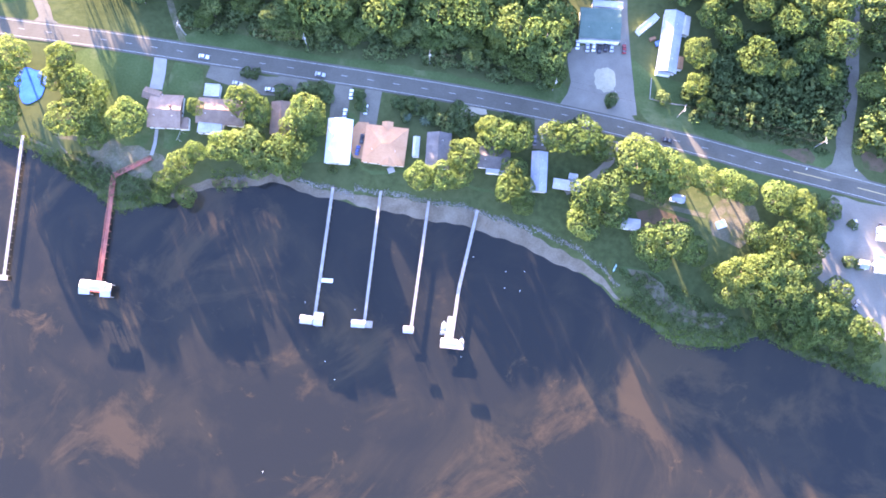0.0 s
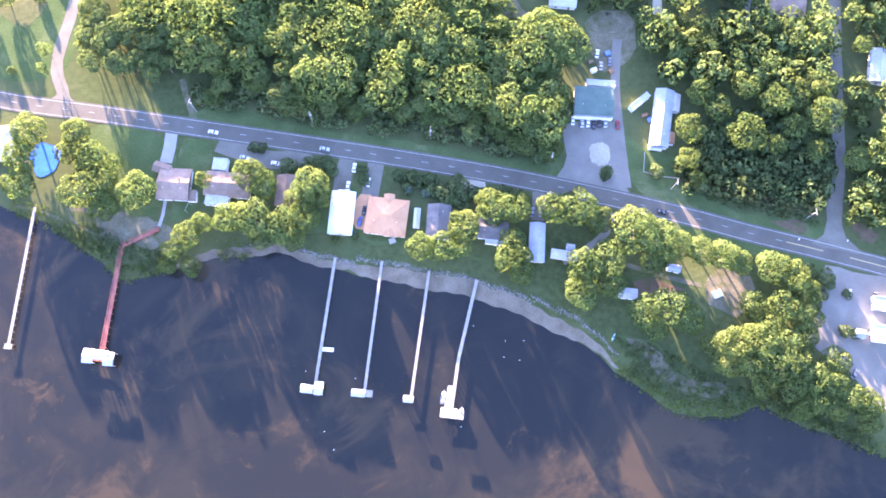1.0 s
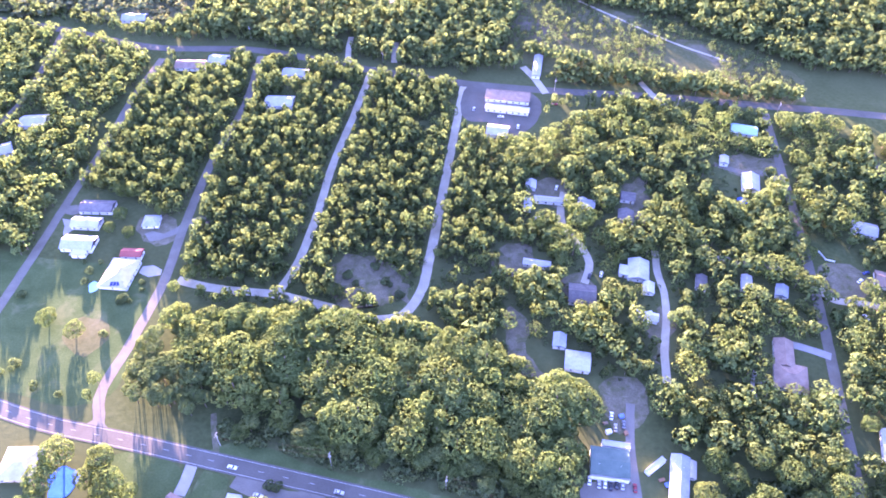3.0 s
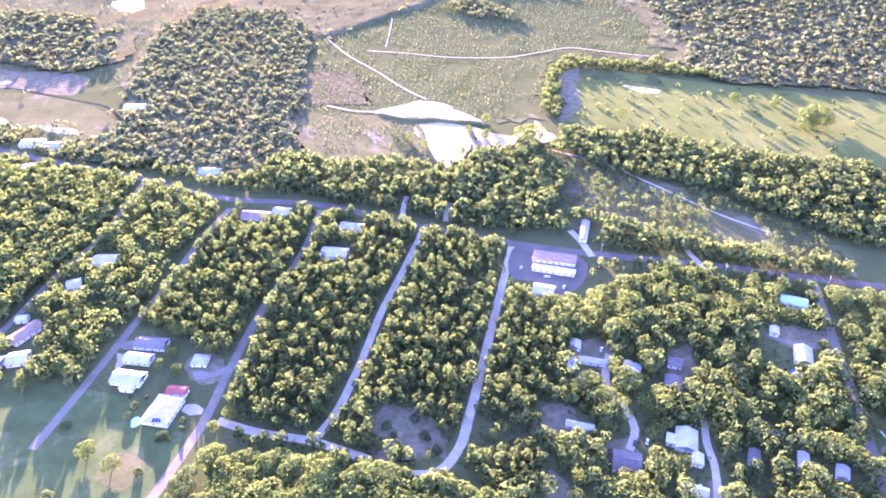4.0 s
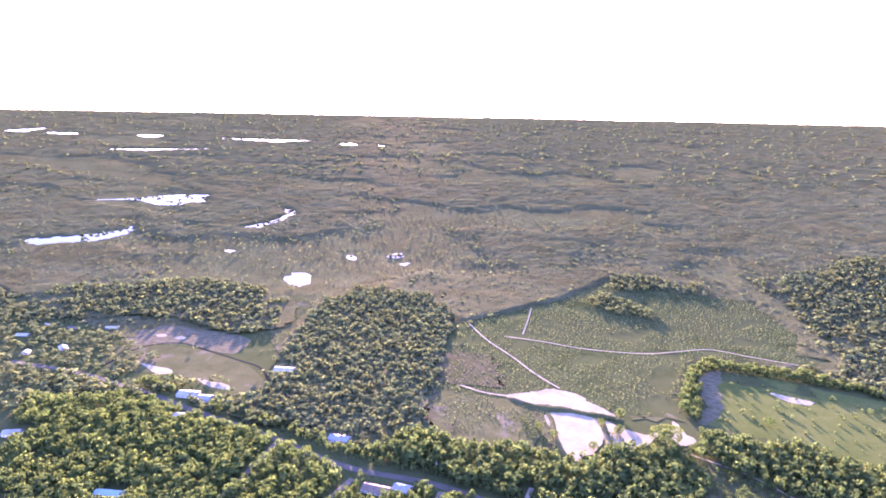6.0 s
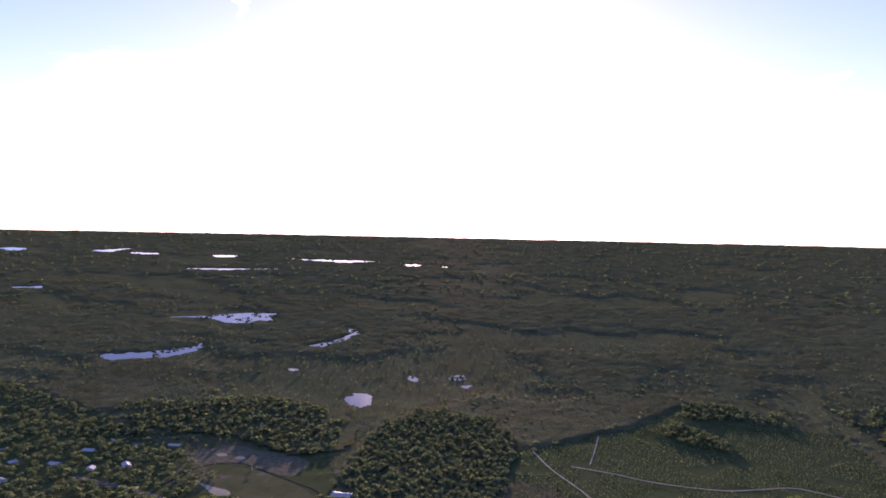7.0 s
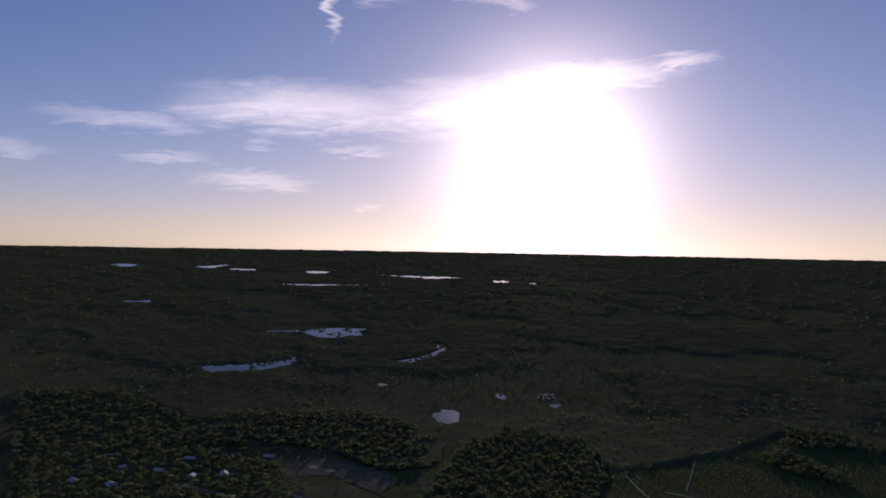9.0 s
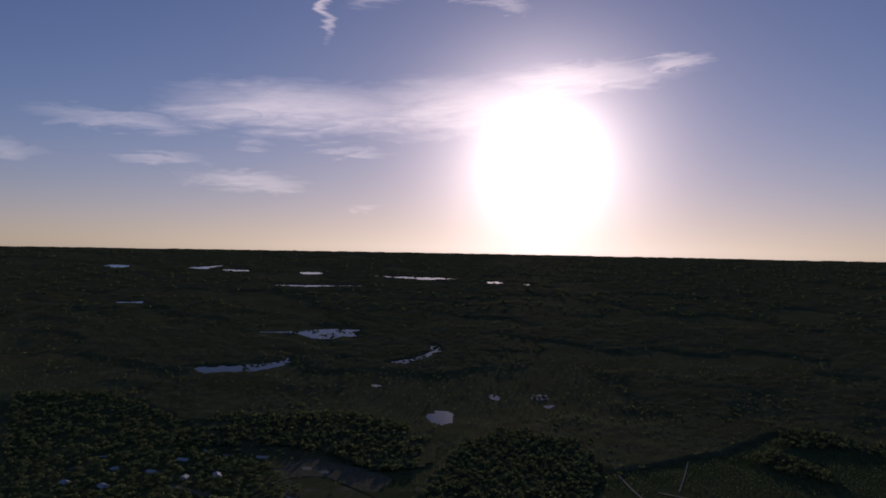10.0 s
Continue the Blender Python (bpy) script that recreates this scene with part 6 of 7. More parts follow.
LEFT = [[(-366, 203), (-285, 238), (-280, 269), (-277, 325), (-275, 378), (-278, 501), (-348, 540), (-460, 547), (-620, 576)], [(-689, 520), (-591, 563), (-483, 554), (-383, 535), (-367, 432), (-366, 340), (-367, 298), (-480, 274)]]
wood("oak_wood", LEFT, "oak", 9.5, 190, 1.25, "oaks growing over a wooded suburb", 51, (0.5, 1.05), wall=3.0, thin=-0.35)
wood("pine_wood", LEFT, "young_pine", 8.5, 84, 1.2, "pines growing over a wooded suburb", 52, (0.6, 1.3), thin=-0.35)
WEST = [(-1457, 710), (-1316, 836), (-935, 788), (-651, 685), (-635, 509), (-839, 381)]
wood("oak_wood", [WEST], "oak", 12.5, 44, 2.3, "oaks over a wooded suburb beyond the back road", 53, (0.5, 0.95), trunks=False, leaf="far_leaf", wall=7.0, flat_=0.65)
BELT = [[(-280, 546), (-254, 616), (-198, 595), (-154, 611), (-86, 610), (-54, 650), (4, 671), (34, 627), (11, 514), (-13, 504), (-90, 519), (-202, 537)],
        [(11, 514), (40, 539), (150, 504), (260, 488), (256, 476), (147, 487), (58, 488)], [(10, 668), (34, 722), (131, 719), (234, 684), (319, 671), (396, 637), (344, 517), (272, 526), (228, 556), (166, 603), (62, 643)],
        [(-45.5, 233.4), (-12.5, 226.7), (19.1, 233.6), (38.1, 221.9), (3.8, 218.7), (-38.1, 226.2)]]
wood("pine_wood", BELT, "young_pine", 6.2, 78, 1.22, "belt of pines along the back road", 61, (0.7, 1.6), road=1.0, ragged=10)
VERGE = [[(-620, 602), (-490, 577), (-380, 556), (-284, 532), (-196, 534), (-96, 511), (-12, 496), (-10, 512), (-92, 528), (-196, 551), (-280, 549), (-378, 574), (-488, 594), (-618, 618)],
         [(-614, 583), (-492, 557), (-384, 536), (-380, 528), (-490, 546), (-612, 571)], [(-268, 511), (-200, 513), (-188, 506), (-188, 498), (-270, 498)], [(-182, 508), (-104, 492), (-104, 484), (-184, 498)], [(-88, 490), (-20, 476), (-20, 466), (-90, 480)],
         [(66, 490), (146, 488), (256, 480), (256, 488), (150, 498), (70, 500)], [(62, 470), (146, 468), (216, 462), (214, 452), (140, 456), (60, 456), (48, 440), (50, 462)]]
wood("pine_wood", VERGE, "young_pine", 5.4, 62, 1.2, "young pines crowding the back road's verges", 63, (0.4, 0.95), road=1.2, ragged=3, flat_=1.2)
YOUNG = [(-49, 609), (5, 660), (74, 646), (165, 597), (226, 546), (268, 512), (260, 490), (149, 501), (59, 506), (-11, 548)]
wood("young_trees", [YOUNG], "young_pine", 5.0, 60, 0.75, "scattered young trees on bare soil", 62, (0.3, 1.0), road=1.0, thin=-0.25)
PLANT = [[(-512, 756), (-587, 974), (-567, 1105), (-434, 1107), (-355, 1004), (-314, 834), (-282, 703), (-257, 616), (-290, 556), (-379, 572), (-449, 566), (-474, 678)]]
wood("pine_plantation", PLANT, "young_pine", 6.6, 44, 1.5, "dark pine plantation beyond the back road", 71, (0.6, 1.4), trunks=False, leaf="far_leaf", ragged=22, flat_=0.75)
FAR = [[(156, 1274), (200, 1087), (169, 957), (215, 916), (394, 901), (572, 843), (992, 1698), (663, 1776), (323, 1645), (134, 1411)],
       [(-1040, 864), (-861, 1016), (-713, 1030), (-586, 840), (-620, 808), (-761, 831), (-923, 749)], [(-758, 587), (-629, 608), (-573, 629), (-455, 623), (-467, 679), (-390, 559), (-494, 570), (-601, 575), (-713, 543)]]
wood("far_wood", FAR, "young_pine", 8.0, 18, 2.0, "broad dark pine forest beyond the pasture", 81, (0.7, 1.7), trunks=False, leaf="far_leaf", road=0.5, ragged=45, flat_=0.6)
COPSES = [[(-154.0, 1276.6), (-147.3, 1378.5), (-42.6, 1385.3), (-23.3, 1317.2), (-83.8, 1285.3)], [(-176.3, 1171.5), (-151.6, 1243.7), (-65.2, 1179.9), (-46.9, 1121.7), (-107.7, 1127.4)], [(-17.4, 1301.5), (-12.7, 1373.8), (13.4, 1361.8), (10.3, 1304.0)]]
wood("copse", COPSES, "young_pine", 8.0, 40, 1.5, "dark copse standing in a green glade", 83, (0.7, 1.4), trunks=False, leaf="far_leaf", road=0.5, ragged=14, flat_=0.7)
for poly in PLANT + FAR[:2]:        # a leaf-coloured sheet added to lighten the dark gaps of the far woods
    o = patch("undergrowth", poly, M["canopy"], 3.0, 12, 12.0)
    tagged(o, "leaf-coloured sheet added to lighten gaps between far pines", "undergrowth", kind="stuff")
FENCE = [[(-0, 785), (2, 907), (31, 961), (147, 959), (223, 924), (221, 909), (144, 928), (39, 934), (17, 888), (23, 764), (11, 752)]]
wood("pit_brush", [[(-185, 735), (-164, 731), (-122, 733), (-81, 733), (-56, 731), (-58, 723), (-81, 725), (-122, 726), (-146, 722), (-166, 724)], [(-82, 708), (-70, 717), (-53, 680), (-42, 658), (-56, 662), (-72, 681)], [(-167, 687), (-159, 702), (-136, 666), (-124, 631), (-134, 633), (-153, 661)]],
     "shrub", 3.4, 40, 0.8, "bushes on the berms inside a sand pit", 94, (0.25, 0.6), thin=-0.15, ragged=2, rise=1.2, trunks=False, road=0.0)
wood("hedgerow", FENCE, "young_pine", 5.0, 100, 1.0, "belt of trees along the pasture edge", 91, (0.5, 1.2), trunks=False, ragged=9)
SCRUB = [[(-292, 719), (-296, 839), (-325, 1011), (-216, 1195), (-156, 1354), (-24, 1308), (98, 1296), (162, 1121), (134, 984), (23, 984), (-4, 862), (-12, 756), (-63, 736), (-125, 645), (-200, 601)]]
wood("brush", SCRUB + GLADES[1:2], "shrub", 4.6, 9, 1.2, "low brush and stumps on cleared land", 92, (0.2, 0.65), thin=-0.3, trunks=False, leaf="far_leaf", road=1.0, rise=0.4, ragged=30, holes=PITS)
PAST = [[(39, 905), (156, 899), (270, 880), (381, 862), (330, 705), (240, 712), (134, 747), (40, 759)]]
wood("pasture_shrubs", PAST, "shrub", 22.0, 44, 0.9, "scattered shrubs on a pasture", 93, (0.4, 1.6), trunks=False)
for x, y, r in [(208, 315.6, 4.6), (207, 186, 4.4), (178, 296, 5.0), (210, 306, 4.1), (69, 325, 9.1), (56, 310, 6.9), (41, 318, 6.2)]:
    plant("oak", x, y, r)
for x, y, r in [(-79, 704, 4.0), (-62, 733, 4.6), (-58, 689, 5.0), (-78, 643, 4.4), (-119, 657, 3.6), (-139, 668, 3.6), (303, 778, 16.8), (229, 841, 6.3), (91, 774, 5.9), (274, 833, 4.8), (-11, 680, 14.7), (293, 766, 10.1), (314, 780, 10.3)]:
    plant("oak", x, y, r)
# the distance: a rough canopy of woods out to the horizon, broken by glades
nr, na = 240, 430
rad = np.geomspace(1050, 4940, nr)
ang_ = np.radians(np.linspace(12, 168, na))
rg, ag = np.meshgrid(rad, ang_, indexing="ij")
jit = np.random.default_rng(7)
rg = rg * (1 + jit.uniform(-0.0022, 0.0022, rg.shape))
ag = ag + jit.uniform(-0.0022, 0.0022, ag.shape)
cxs, cys = rg * np.cos(ag), rg * np.sin(ag)
low_n = np.array([noise.noise((a * 0.0022, b * 0.003, 2.0)) + 0.45 * noise.noise((a * 0.007, b * 0.009, 5.0)) for a, b in zip(cxs.ravel(), cys.ravel())]).reshape(rg.shape)
shut = np.ones(rg.shape, bool)
for poly in PLANT + FAR + SCRUB + PAST + LEFT + BELT + GLADES[1:] + WATERS + [WEST]:
    shut &= ~inside(poly, np.stack([cxs.ravel(), cys.ravel()], 1)).reshape(rg.shape)
low_n = low_n - 0.30 * np.clip((1900 - rg) / 600, 0, 1) + 0.24 + np.clip((cxs + 150) / 700, 0, 0.7) + 0.15 * np.clip((rg - 2500) / 1500, 0, 1)
woody = low_n > 0
hgt = np.where(woody, np.clip(low_n * 12, 0.8, 3.0) + jit.uniform(-1.0, 1.0, rg.shape) * np.clip(rg / 2000, 0.5, 1.5), 0.5 + jit.uniform(-0.1, 0.3, rg.shape))
hgt = np.where(shut, hgt, 0.3)
cz = land_z(cxs, cys) + hgt
ii, jj = np.meshgrid(np.arange(nr - 1), np.arange(na - 1), indexing="ij")
cq = np.stack([ii * na + jj, (ii + 1) * na + jj, (ii + 1) * na + jj + 1, ii * na + jj + 1], -1).reshape(-1, 4)[:, ::-1]
cq = cq[shut.ravel()[cq].any(1)]
tall_q = woody.ravel()[cq].any(1)
for sel, nm, mt, lab in ((tall_q, "distant_wood", "canopy", "endless dark woods reaching to the horizon"), (~tall_q, "distant_marsh", "marsh", "pale marsh meadows between far woods")):
    o = new(nm, quick_mesh(nm, np.stack([cxs, cys, cz], -1).reshape(-1, 3), cq[sel], M[mt]))
    tagged(o, lab, "wood" if nm == "distant_wood" else "meadow", kind="stuff")
g = np.random.default_rng(8)


def far_points(count, r0, r1, share, shut_=GLADES[1:]):
    """Places in the distance; share of those on open marsh that are kept."""
    th, rd = np.radians(g.uniform(22, 160, count)), np.sqrt(g.uniform(r0 ** 2, r1 ** 2, count))
    fp = np.stack([np.cos(th) * rd, np.sin(th) * rd], 1)
    for poly in PLANT + FAR + SCRUB + PAST + shut_ + WATERS:
        fp = fp[~inside(poly, fp)]
    i_ = np.clip(np.rint(np.log(np.hypot(fp[:, 0], fp[:, 1]) / 1050) / math.log(4940 / 1050) * (nr - 1)), 0, nr - 1).astype(int)
    j_ = np.clip(np.rint((np.degrees(np.arctan2(fp[:, 1], fp[:, 0])) - 12) / 156 * (na - 1)), 0, na - 1).astype(int)
    return fp[woody[i_, j_] | (g.random(len(fp)) < share)]


wood("scattered_wood", None, "young_pine", 0, 10, 2.6, "trees standing over far woods and marsh glades", 101, (0.7, 1.5), trunks=False, leaf="far_leaf", pts=far_points(13000, 1050, 2700, 0.04), flat_=0.36)
wood("scattered_wood", None, "young_pine", 0, 8, 3.0, "tree tops rising over the farthest woods", 102, (1.2, 2.6), trunks=False, leaf="far_leaf", pts=far_points(6500, 2500, 4800, 0.04), flat_=0.36)
wood("marsh_brush", None, "shrub", 0, 9, 1.5, "low bushes scattered over far marsh meadows", 103, (0.5, 1.3), trunks=False, leaf="far_leaf", pts=far_points(6000, 960, 1900, 1.0), rise=1.1)
wp = np.concatenate([sites(p, 13.0, 120 + i, road=0.0, wall=0.0) for i, p in enumerate(WATERS[:5]) if len(sites(p, 13.0, 120 + i, road=0.0, wall=0.0))])
wp = wp[np.array([noise.noise((p[0] * 0.02, p[1] * 0.02, 4.0)) for p in wp]) > 0.02]
wood("pond_reeds", None, "shrub", 0, 12, 2.2, "tufts of reeds standing in marsh ponds", 104, (0.8, 2.2), trunks=False, leaf="far_leaf", pts=wp, rise=0.6, flat_=0.35)
# reeds along the bank
rp = []
for x in np.arange(-205, 230, 0.9):
    if -124 < x < 76 and not -105 < x < -91:
        continue
    for k in range(5):
        u = tree_rng.random()
        wide = 9 if x < -60 else 8
        rp.append((x + tree_rng.uniform(-0.5, 0.5), float(shore_y(x)) - 1.5 + u * wide))
rp = np.array(rp)
wood("reeds", None, "shrub", 0, 18, 0.55, "green marsh reeds along the river bank", 111, (0.22, 0.42), leaf="reed_leaf", trunks=False, pts=rp)
wood("bank_brush", [[(-186.8, 98.8), (-171.2, 98.0), (-149.7, 86.0), (-128.8, 80.6), (-130.9, 72.8), (-148.5, 70.7), (-170.3, 87.3)], [(76.7, 41.5), (98.9, 36.4), (118.3, 26.3), (135.3, 21.3), (137.2, 13.4), (114.8, 10.3), (97.8, 15.2), (80.9, 25.2)], [(137.8, 21.3), (159.2, 11.4), (187.6, -0.8), (186.8, -8.0), (151.5, 7.0), (138.5, 13.9)],
                    [(116.1, 134.1), (131.8, 114.8), (159.4, 102.5), (179.7, 97.9), (179.1, 91.8), (158.8, 95.3), (131.1, 104.0), (114.9, 114.8)], [(-106.8, 150.1), (-58.9, 144.3), (-6.1, 137.2), (30.6, 130.2), (56.7, 126.0), (56.6, 122.7), (-6.1, 132.2), (-58.8, 139.6), (-106.6, 145.8)], [(-106.1, 85.9), (-88.1, 85.3), (-86.7, 81.6), (-100.7, 80.6)]],
     "shrub", 2.2, 80, 0.5, "low green brush on the bank and verge", 112, (0.3, 0.7), trunks=False, road=3)

# ---- jetties, boats, cars and small things ----


def jetty(pts, width, deck, label, z=0.9, rails=False):
    """A plank walkway on posts over the water, through the given places."""
    e = base("jetty", 0, 0, 0, 0, label, "jetty", "jetties")
    line = []
    for a, b in zip(pts, pts[1:]):
        a, b = Vector(a), Vector(b)
        n = int((b - a).length / 0.155)
        line += [a.lerp(b, k / n) for k in range(n)]
    line.append(Vector(pts[-1]))
    rng = random.Random(len(line))
    dv, df = [], []
    for i in range(len(line) - 1):
        t = (line[i + 1] - line[i]).normalized()
        s = Vector((-t.y, t.x))
        w, dz, k = width / 2 + rng.uniform(-0.03, 0.03), rng.uniform(-0.01, 0.01), len(dv)
        for u, v in ((0.01, -1), (0.15, -1), (0.15, 1), (0.01, 1)):
            q = line[i] + t * u + s * v * w
            dv.append((q.x, q.y, z + dz))
        for j in range(4):
            dv.append((dv[k + j][0], dv[k + j][1], z - 0.06))
        df += [(k, k + 1, k + 2, k + 3), (k + 4, k + 5, k + 1, k), (k + 6, k + 7, k + 3, k + 2), (k + 5, k + 6, k + 2, k + 1)]
    d = new("deck", mesh_from("deck", dv, df, M[deck]))
    d.parent = e
    post_me = None
    step = 20
    runs = [(Vector(a), Vector(b)) for a, b in zip(pts, pts[1:])]
    for side in (-1, 1):
        for a, b in runs:
            s = Vector((a.y - b.y, b.x - a.x)).normalized() * side * (width / 2 - 0.12)
            part("beam", rod(bmesh.new(), (*(a + s), z - 0.19), (*(b + s), z - 0.19), 0.11, n=4), "wood_brown", e)
        for i in range(0, len(line), step):
            t = (line[min(i + 1, len(line) - 1)] - line[max(0, i - 1)]).normalized()
            s = Vector((-t.y, t.x)) * side * (width / 2 + 0.1)
            q = line[i] + s
            if post_me is None:
                post = part("post", rod(bmesh.new(), (0, 0, -3.2), (0, 0, z + (1.0 if rails else 0.25)), 0.13, 0.12, 7), "wood_brown" if deck != "wood_red" else "wood_red", e)
                post_me = post.data
            else:
                post = new("post", post_me)
                post.parent = e
            post.matrix_basis = Matrix.Translation((q.x, q.y, 0))
        for a, b in runs if rails else ():
            s = Vector((a.y - b.y, b.x - a.x)).normalized() * side * (width / 2 + 0.1)
            for hz in (0.55, 1.0):
                part("rail", rod(bmesh.new(), (*(a + s), z + hz), (*(b + s), z + hz), 0.07, n=4), deck, e)
    return e


def platform(x, y, L, W, ang, deck, label, z=0.9):
    e = base("platform", x, y, 0, ang, label, "platform")
    bm = bmesh.new()
    n = max(2, int(L / 0.3))
    for k in range(n):
        box(bm, -L / 2 + L * k / n + 0.01, -L / 2 + L * (k + 1) / n - 0.01, -W / 2, W / 2, z - 0.07, z)
    part("deck", bm, deck, e)
    for sx in (-1, 1):
        for sy in (-1, 1):
            part("post", rod(bmesh.new(), (sx * (L / 2 - 0.15), sy * (W / 2 - 0.15), -3.2), (sx * (L / 2 - 0.15), sy * (W / 2 - 0.15), z + 0.6), 0.14, n=7), "wood_brown", e)
    return e


def shelter(x, y, L, W, ang, label, roof="metal_white", h=3.6, z=0.9, name="boathouse", category="boathouse"):
    """A roof on four posts over the water."""
    e = base(name, x, y, 0, ang, label, category)
    part("roof", prism_roof(L, W, h, W * 0.13, "gable", 0.25, 0.12), roof, e)
    for sx in (-1, 1):
        for sy in (-1, 1):
            part("post", rod(bmesh.new(), (sx * (L / 2 - 0.1), sy * (W / 2 - 0.1), -3.2), (sx * (L / 2 - 0.1), sy * (W / 2 - 0.1), h + 0.1), 0.12, n=7), "wood_grey", e)
    for sy in (-1, 1):
        part("beam", rod(bmesh.new(), (-L / 2, sy * (W / 2 - 0.1), h - 0.15), (L / 2, sy * (W / 2 - 0.1), h - 0.15), 0.1, n=4), "wood_grey", e)
    return e


def boat(x, y, ang, L=6.0, W=2.2, z=-0.35, label="white motor boat with an open cockpit"):
    e = base("motor_boat", x, y, z, ang, label, "boat", "boats at the jetties")
    bm = bmesh.new()
    rings = []
    for u in (0.0, 0.3, 0.6, 0.8, 0.93, 1.0):
        w = W / 2 * (1 - max(0, (u - 0.45) / 0.55) ** 2.2) + 0.02
        px = -L / 2 + L * u
        rings.append([bm.verts.new(q) for q in ((px, -w, 0.75 + 0.2 * u), (px, -w * 0.85, 0.1), (px, 0, -0.25 + 0.4 * u * u), (px, w * 0.85, 0.1), (px, w, 0.75 + 0.2 * u))])
    for a, b in zip(rings, rings[1:]):
        for k in range(4):
            bm.faces.new((a[k], b[k], b[k + 1], a[k + 1]))
    bm.faces.new(rings[0])
    part("hull", bm, "hull", e, smooth=True)
    part("foredeck", boxed(L * 0.12, L * 0.34, -W * 0.33, W * 0.33, 0.78, 0.9, 0.05), "hull", e)
    part("console", boxed(-L * 0.05, L * 0.08, -W * 0.2, W * 0.2, 0.3, 1.25, 0.08), "trim", e)
    part("windshield", boxed(L * 0.081, L * 0.10, -W * 0.22, W * 0.22, 1.0, 1.55), "glass", e)
    part("bench", boxed(-L * 0.36, -L * 0.24, -W * 0.36, W * 0.36, 0.3, 0.75, 0.05), "car_tan", e, "tan bench seat")
    part("floor", boxed(-L * 0.46, L * 0.2, -W * 0.4, W * 0.4, 0.22, 0.28), "car_silver", e)
    part("outboard_motor", boxed(-L / 2 - 0.45, -L / 2 + 0.05, -0.22, 0.22, 0.2, 1.2, 0.08), "car_black", e, "black outboard motor")
    return e


MODEL_CARS = {}


def car(x, y, ang, paint, label, z=0.06, long=4.7, tall=1.45):
    """A parked car: body, cabin with glass, wheels and lights."""
    e = base("car", x, y, z, ang, label, "car", "cars")
    key = (paint, long)
    if key not in MODEL_CARS:
        w, hl = 0.9, long / 2
        body = bmesh.new()
        prof = [(-hl, 0.35), (-hl, 0.85), (-hl * 0.72, 0.98), (hl * 0.42, 0.98), (hl * 0.93, 0.78), (hl, 0.6), (hl, 0.32)]
        l, r = [[body.verts.new((px, s * w * (0.94 if abs(px) > hl * 0.9 else 1), pz)) for px, pz in prof] for s in (-1, 1)]
        for k in range(len(prof)):
            j = (k + 1) % len(prof)
            body.faces.new((l[k], l[j], r[j], r[k]))
        body.faces.new(l[::-1])
        body.faces.new(r)
        bmesh.ops.recalc_face_normals(body, faces=body.faces)
        glass = bmesh.new()
        cab = [(-hl * 0.70, 0.98, 0.84), (hl * 0.40, 0.98, 0.84), (hl * 0.12, tall - 0.05, 0.66), (-hl * 0.50, tall - 0.05, 0.66)]
        gl_ = [[glass.verts.new((px, s * pw, pz)) for px, pz, pw in cab] for s in (-1, 1)]
        glass.faces.new(gl_[0])
        glass.faces.new(gl_[1][::-1])
        for k in range(4):
            glass.faces.new((gl_[0][k], gl_[0][(k + 1) % 4], gl_[1][(k + 1) % 4], gl_[1][k]))
        bmesh.ops.recalc_face_normals(glass, faces=glass.faces)
        wheel = rod(bmesh.new(), (0, -0.11, 0), (0, 0.11, 0), 0.33, n=12)
        made = []
        for nm, bm, mt in (("body", body, "car_" + paint), ("cabin_glass", glass, "glass"), ("roof", boxed(-hl * 0.5, hl * 0.13, -0.66, 0.66, tall - 0.055, tall, 0.02), "car_" + paint), ("tyre", wheel, "rubber"),
                           ("headlight", boxed(-0.05, 0.03, -0.2, 0.2, -0.08, 0.08, 0.02), "trim"), ("tail_light", boxed(-0.03, 0.05, -0.2, 0.2, -0.08, 0.08, 0.02), "car_red")):
            me = bpy.data.meshes.new(nm)
            bm.to_mesh(me)
            bm.free()
            me.materials.append(M[mt])
            made.append(me)
        MODEL_CARS[key] = made
    body, glass, roof, wheel, head, tail = MODEL_CARS[key]
    hl = long / 2
    for nm, me, at in [("body", body, (0, 0, 0)), ("cabin_glass", glass, (0, 0, 0)), ("roof", roof, (0, 0, 0))] + [("wheel", wheel, (sx * hl * 0.62, sy * 0.82, 0.33)) for sx in (-1, 1) for sy in (-1, 1)] + \
            [("headlight", head, (hl, s * 0.6, 0.62)) for s in (-1, 1)] + [("tail_light", tail, (-hl, s * 0.6, 0.72)) for s in (-1, 1)]:
        o = new(nm, me)
        o.parent = e
        o.matrix_basis = Matrix.Translation(at)
    return e


jetty([(-191.9, 104.5), (-194.1, 38.5)], 1.3, "wood_grey", "long grey plank jetty over dark water")
jetty([(-132.4, 93.6), (-148.5, 85.4), (-151.6, 36.8)], 1.7, "wood_red", "long angled jetty of red-stained planks with rails", rails=True)
jetty([(-49.6, 79.7), (-56.2, 21.7)], 1.3, "wood_grey", "long grey plank jetty with a boat lift at its end")
jetty([(-28.0, 78.1), (-34.4, 19.7)], 1.2, "wood_grey", "long grey plank jetty with a square platform")
jetty([(-6.3, 73.3), (-13.9, 17.2)], 1.2, "wood_grey", "long grey plank jetty with a small platform")
jetty([(15.5, 69.1), (6.9, 33.5), (3.6, 11.7)], 1.4, "wood_grey", "long grey plank jetty with two boats at its end")
platform(-194.1, 39.1, 3.5, 2.3, -5, "wood_grey", "small grey platform at a jetty end")
platform(-152.9, 34.6, 10.7, 4.3, -6, "wood_red", "red-stained plank platform at a jetty end")
shelter(-151.4, 35.0, 7.1, 3.7, -6, "white gable roof over a jetty end")
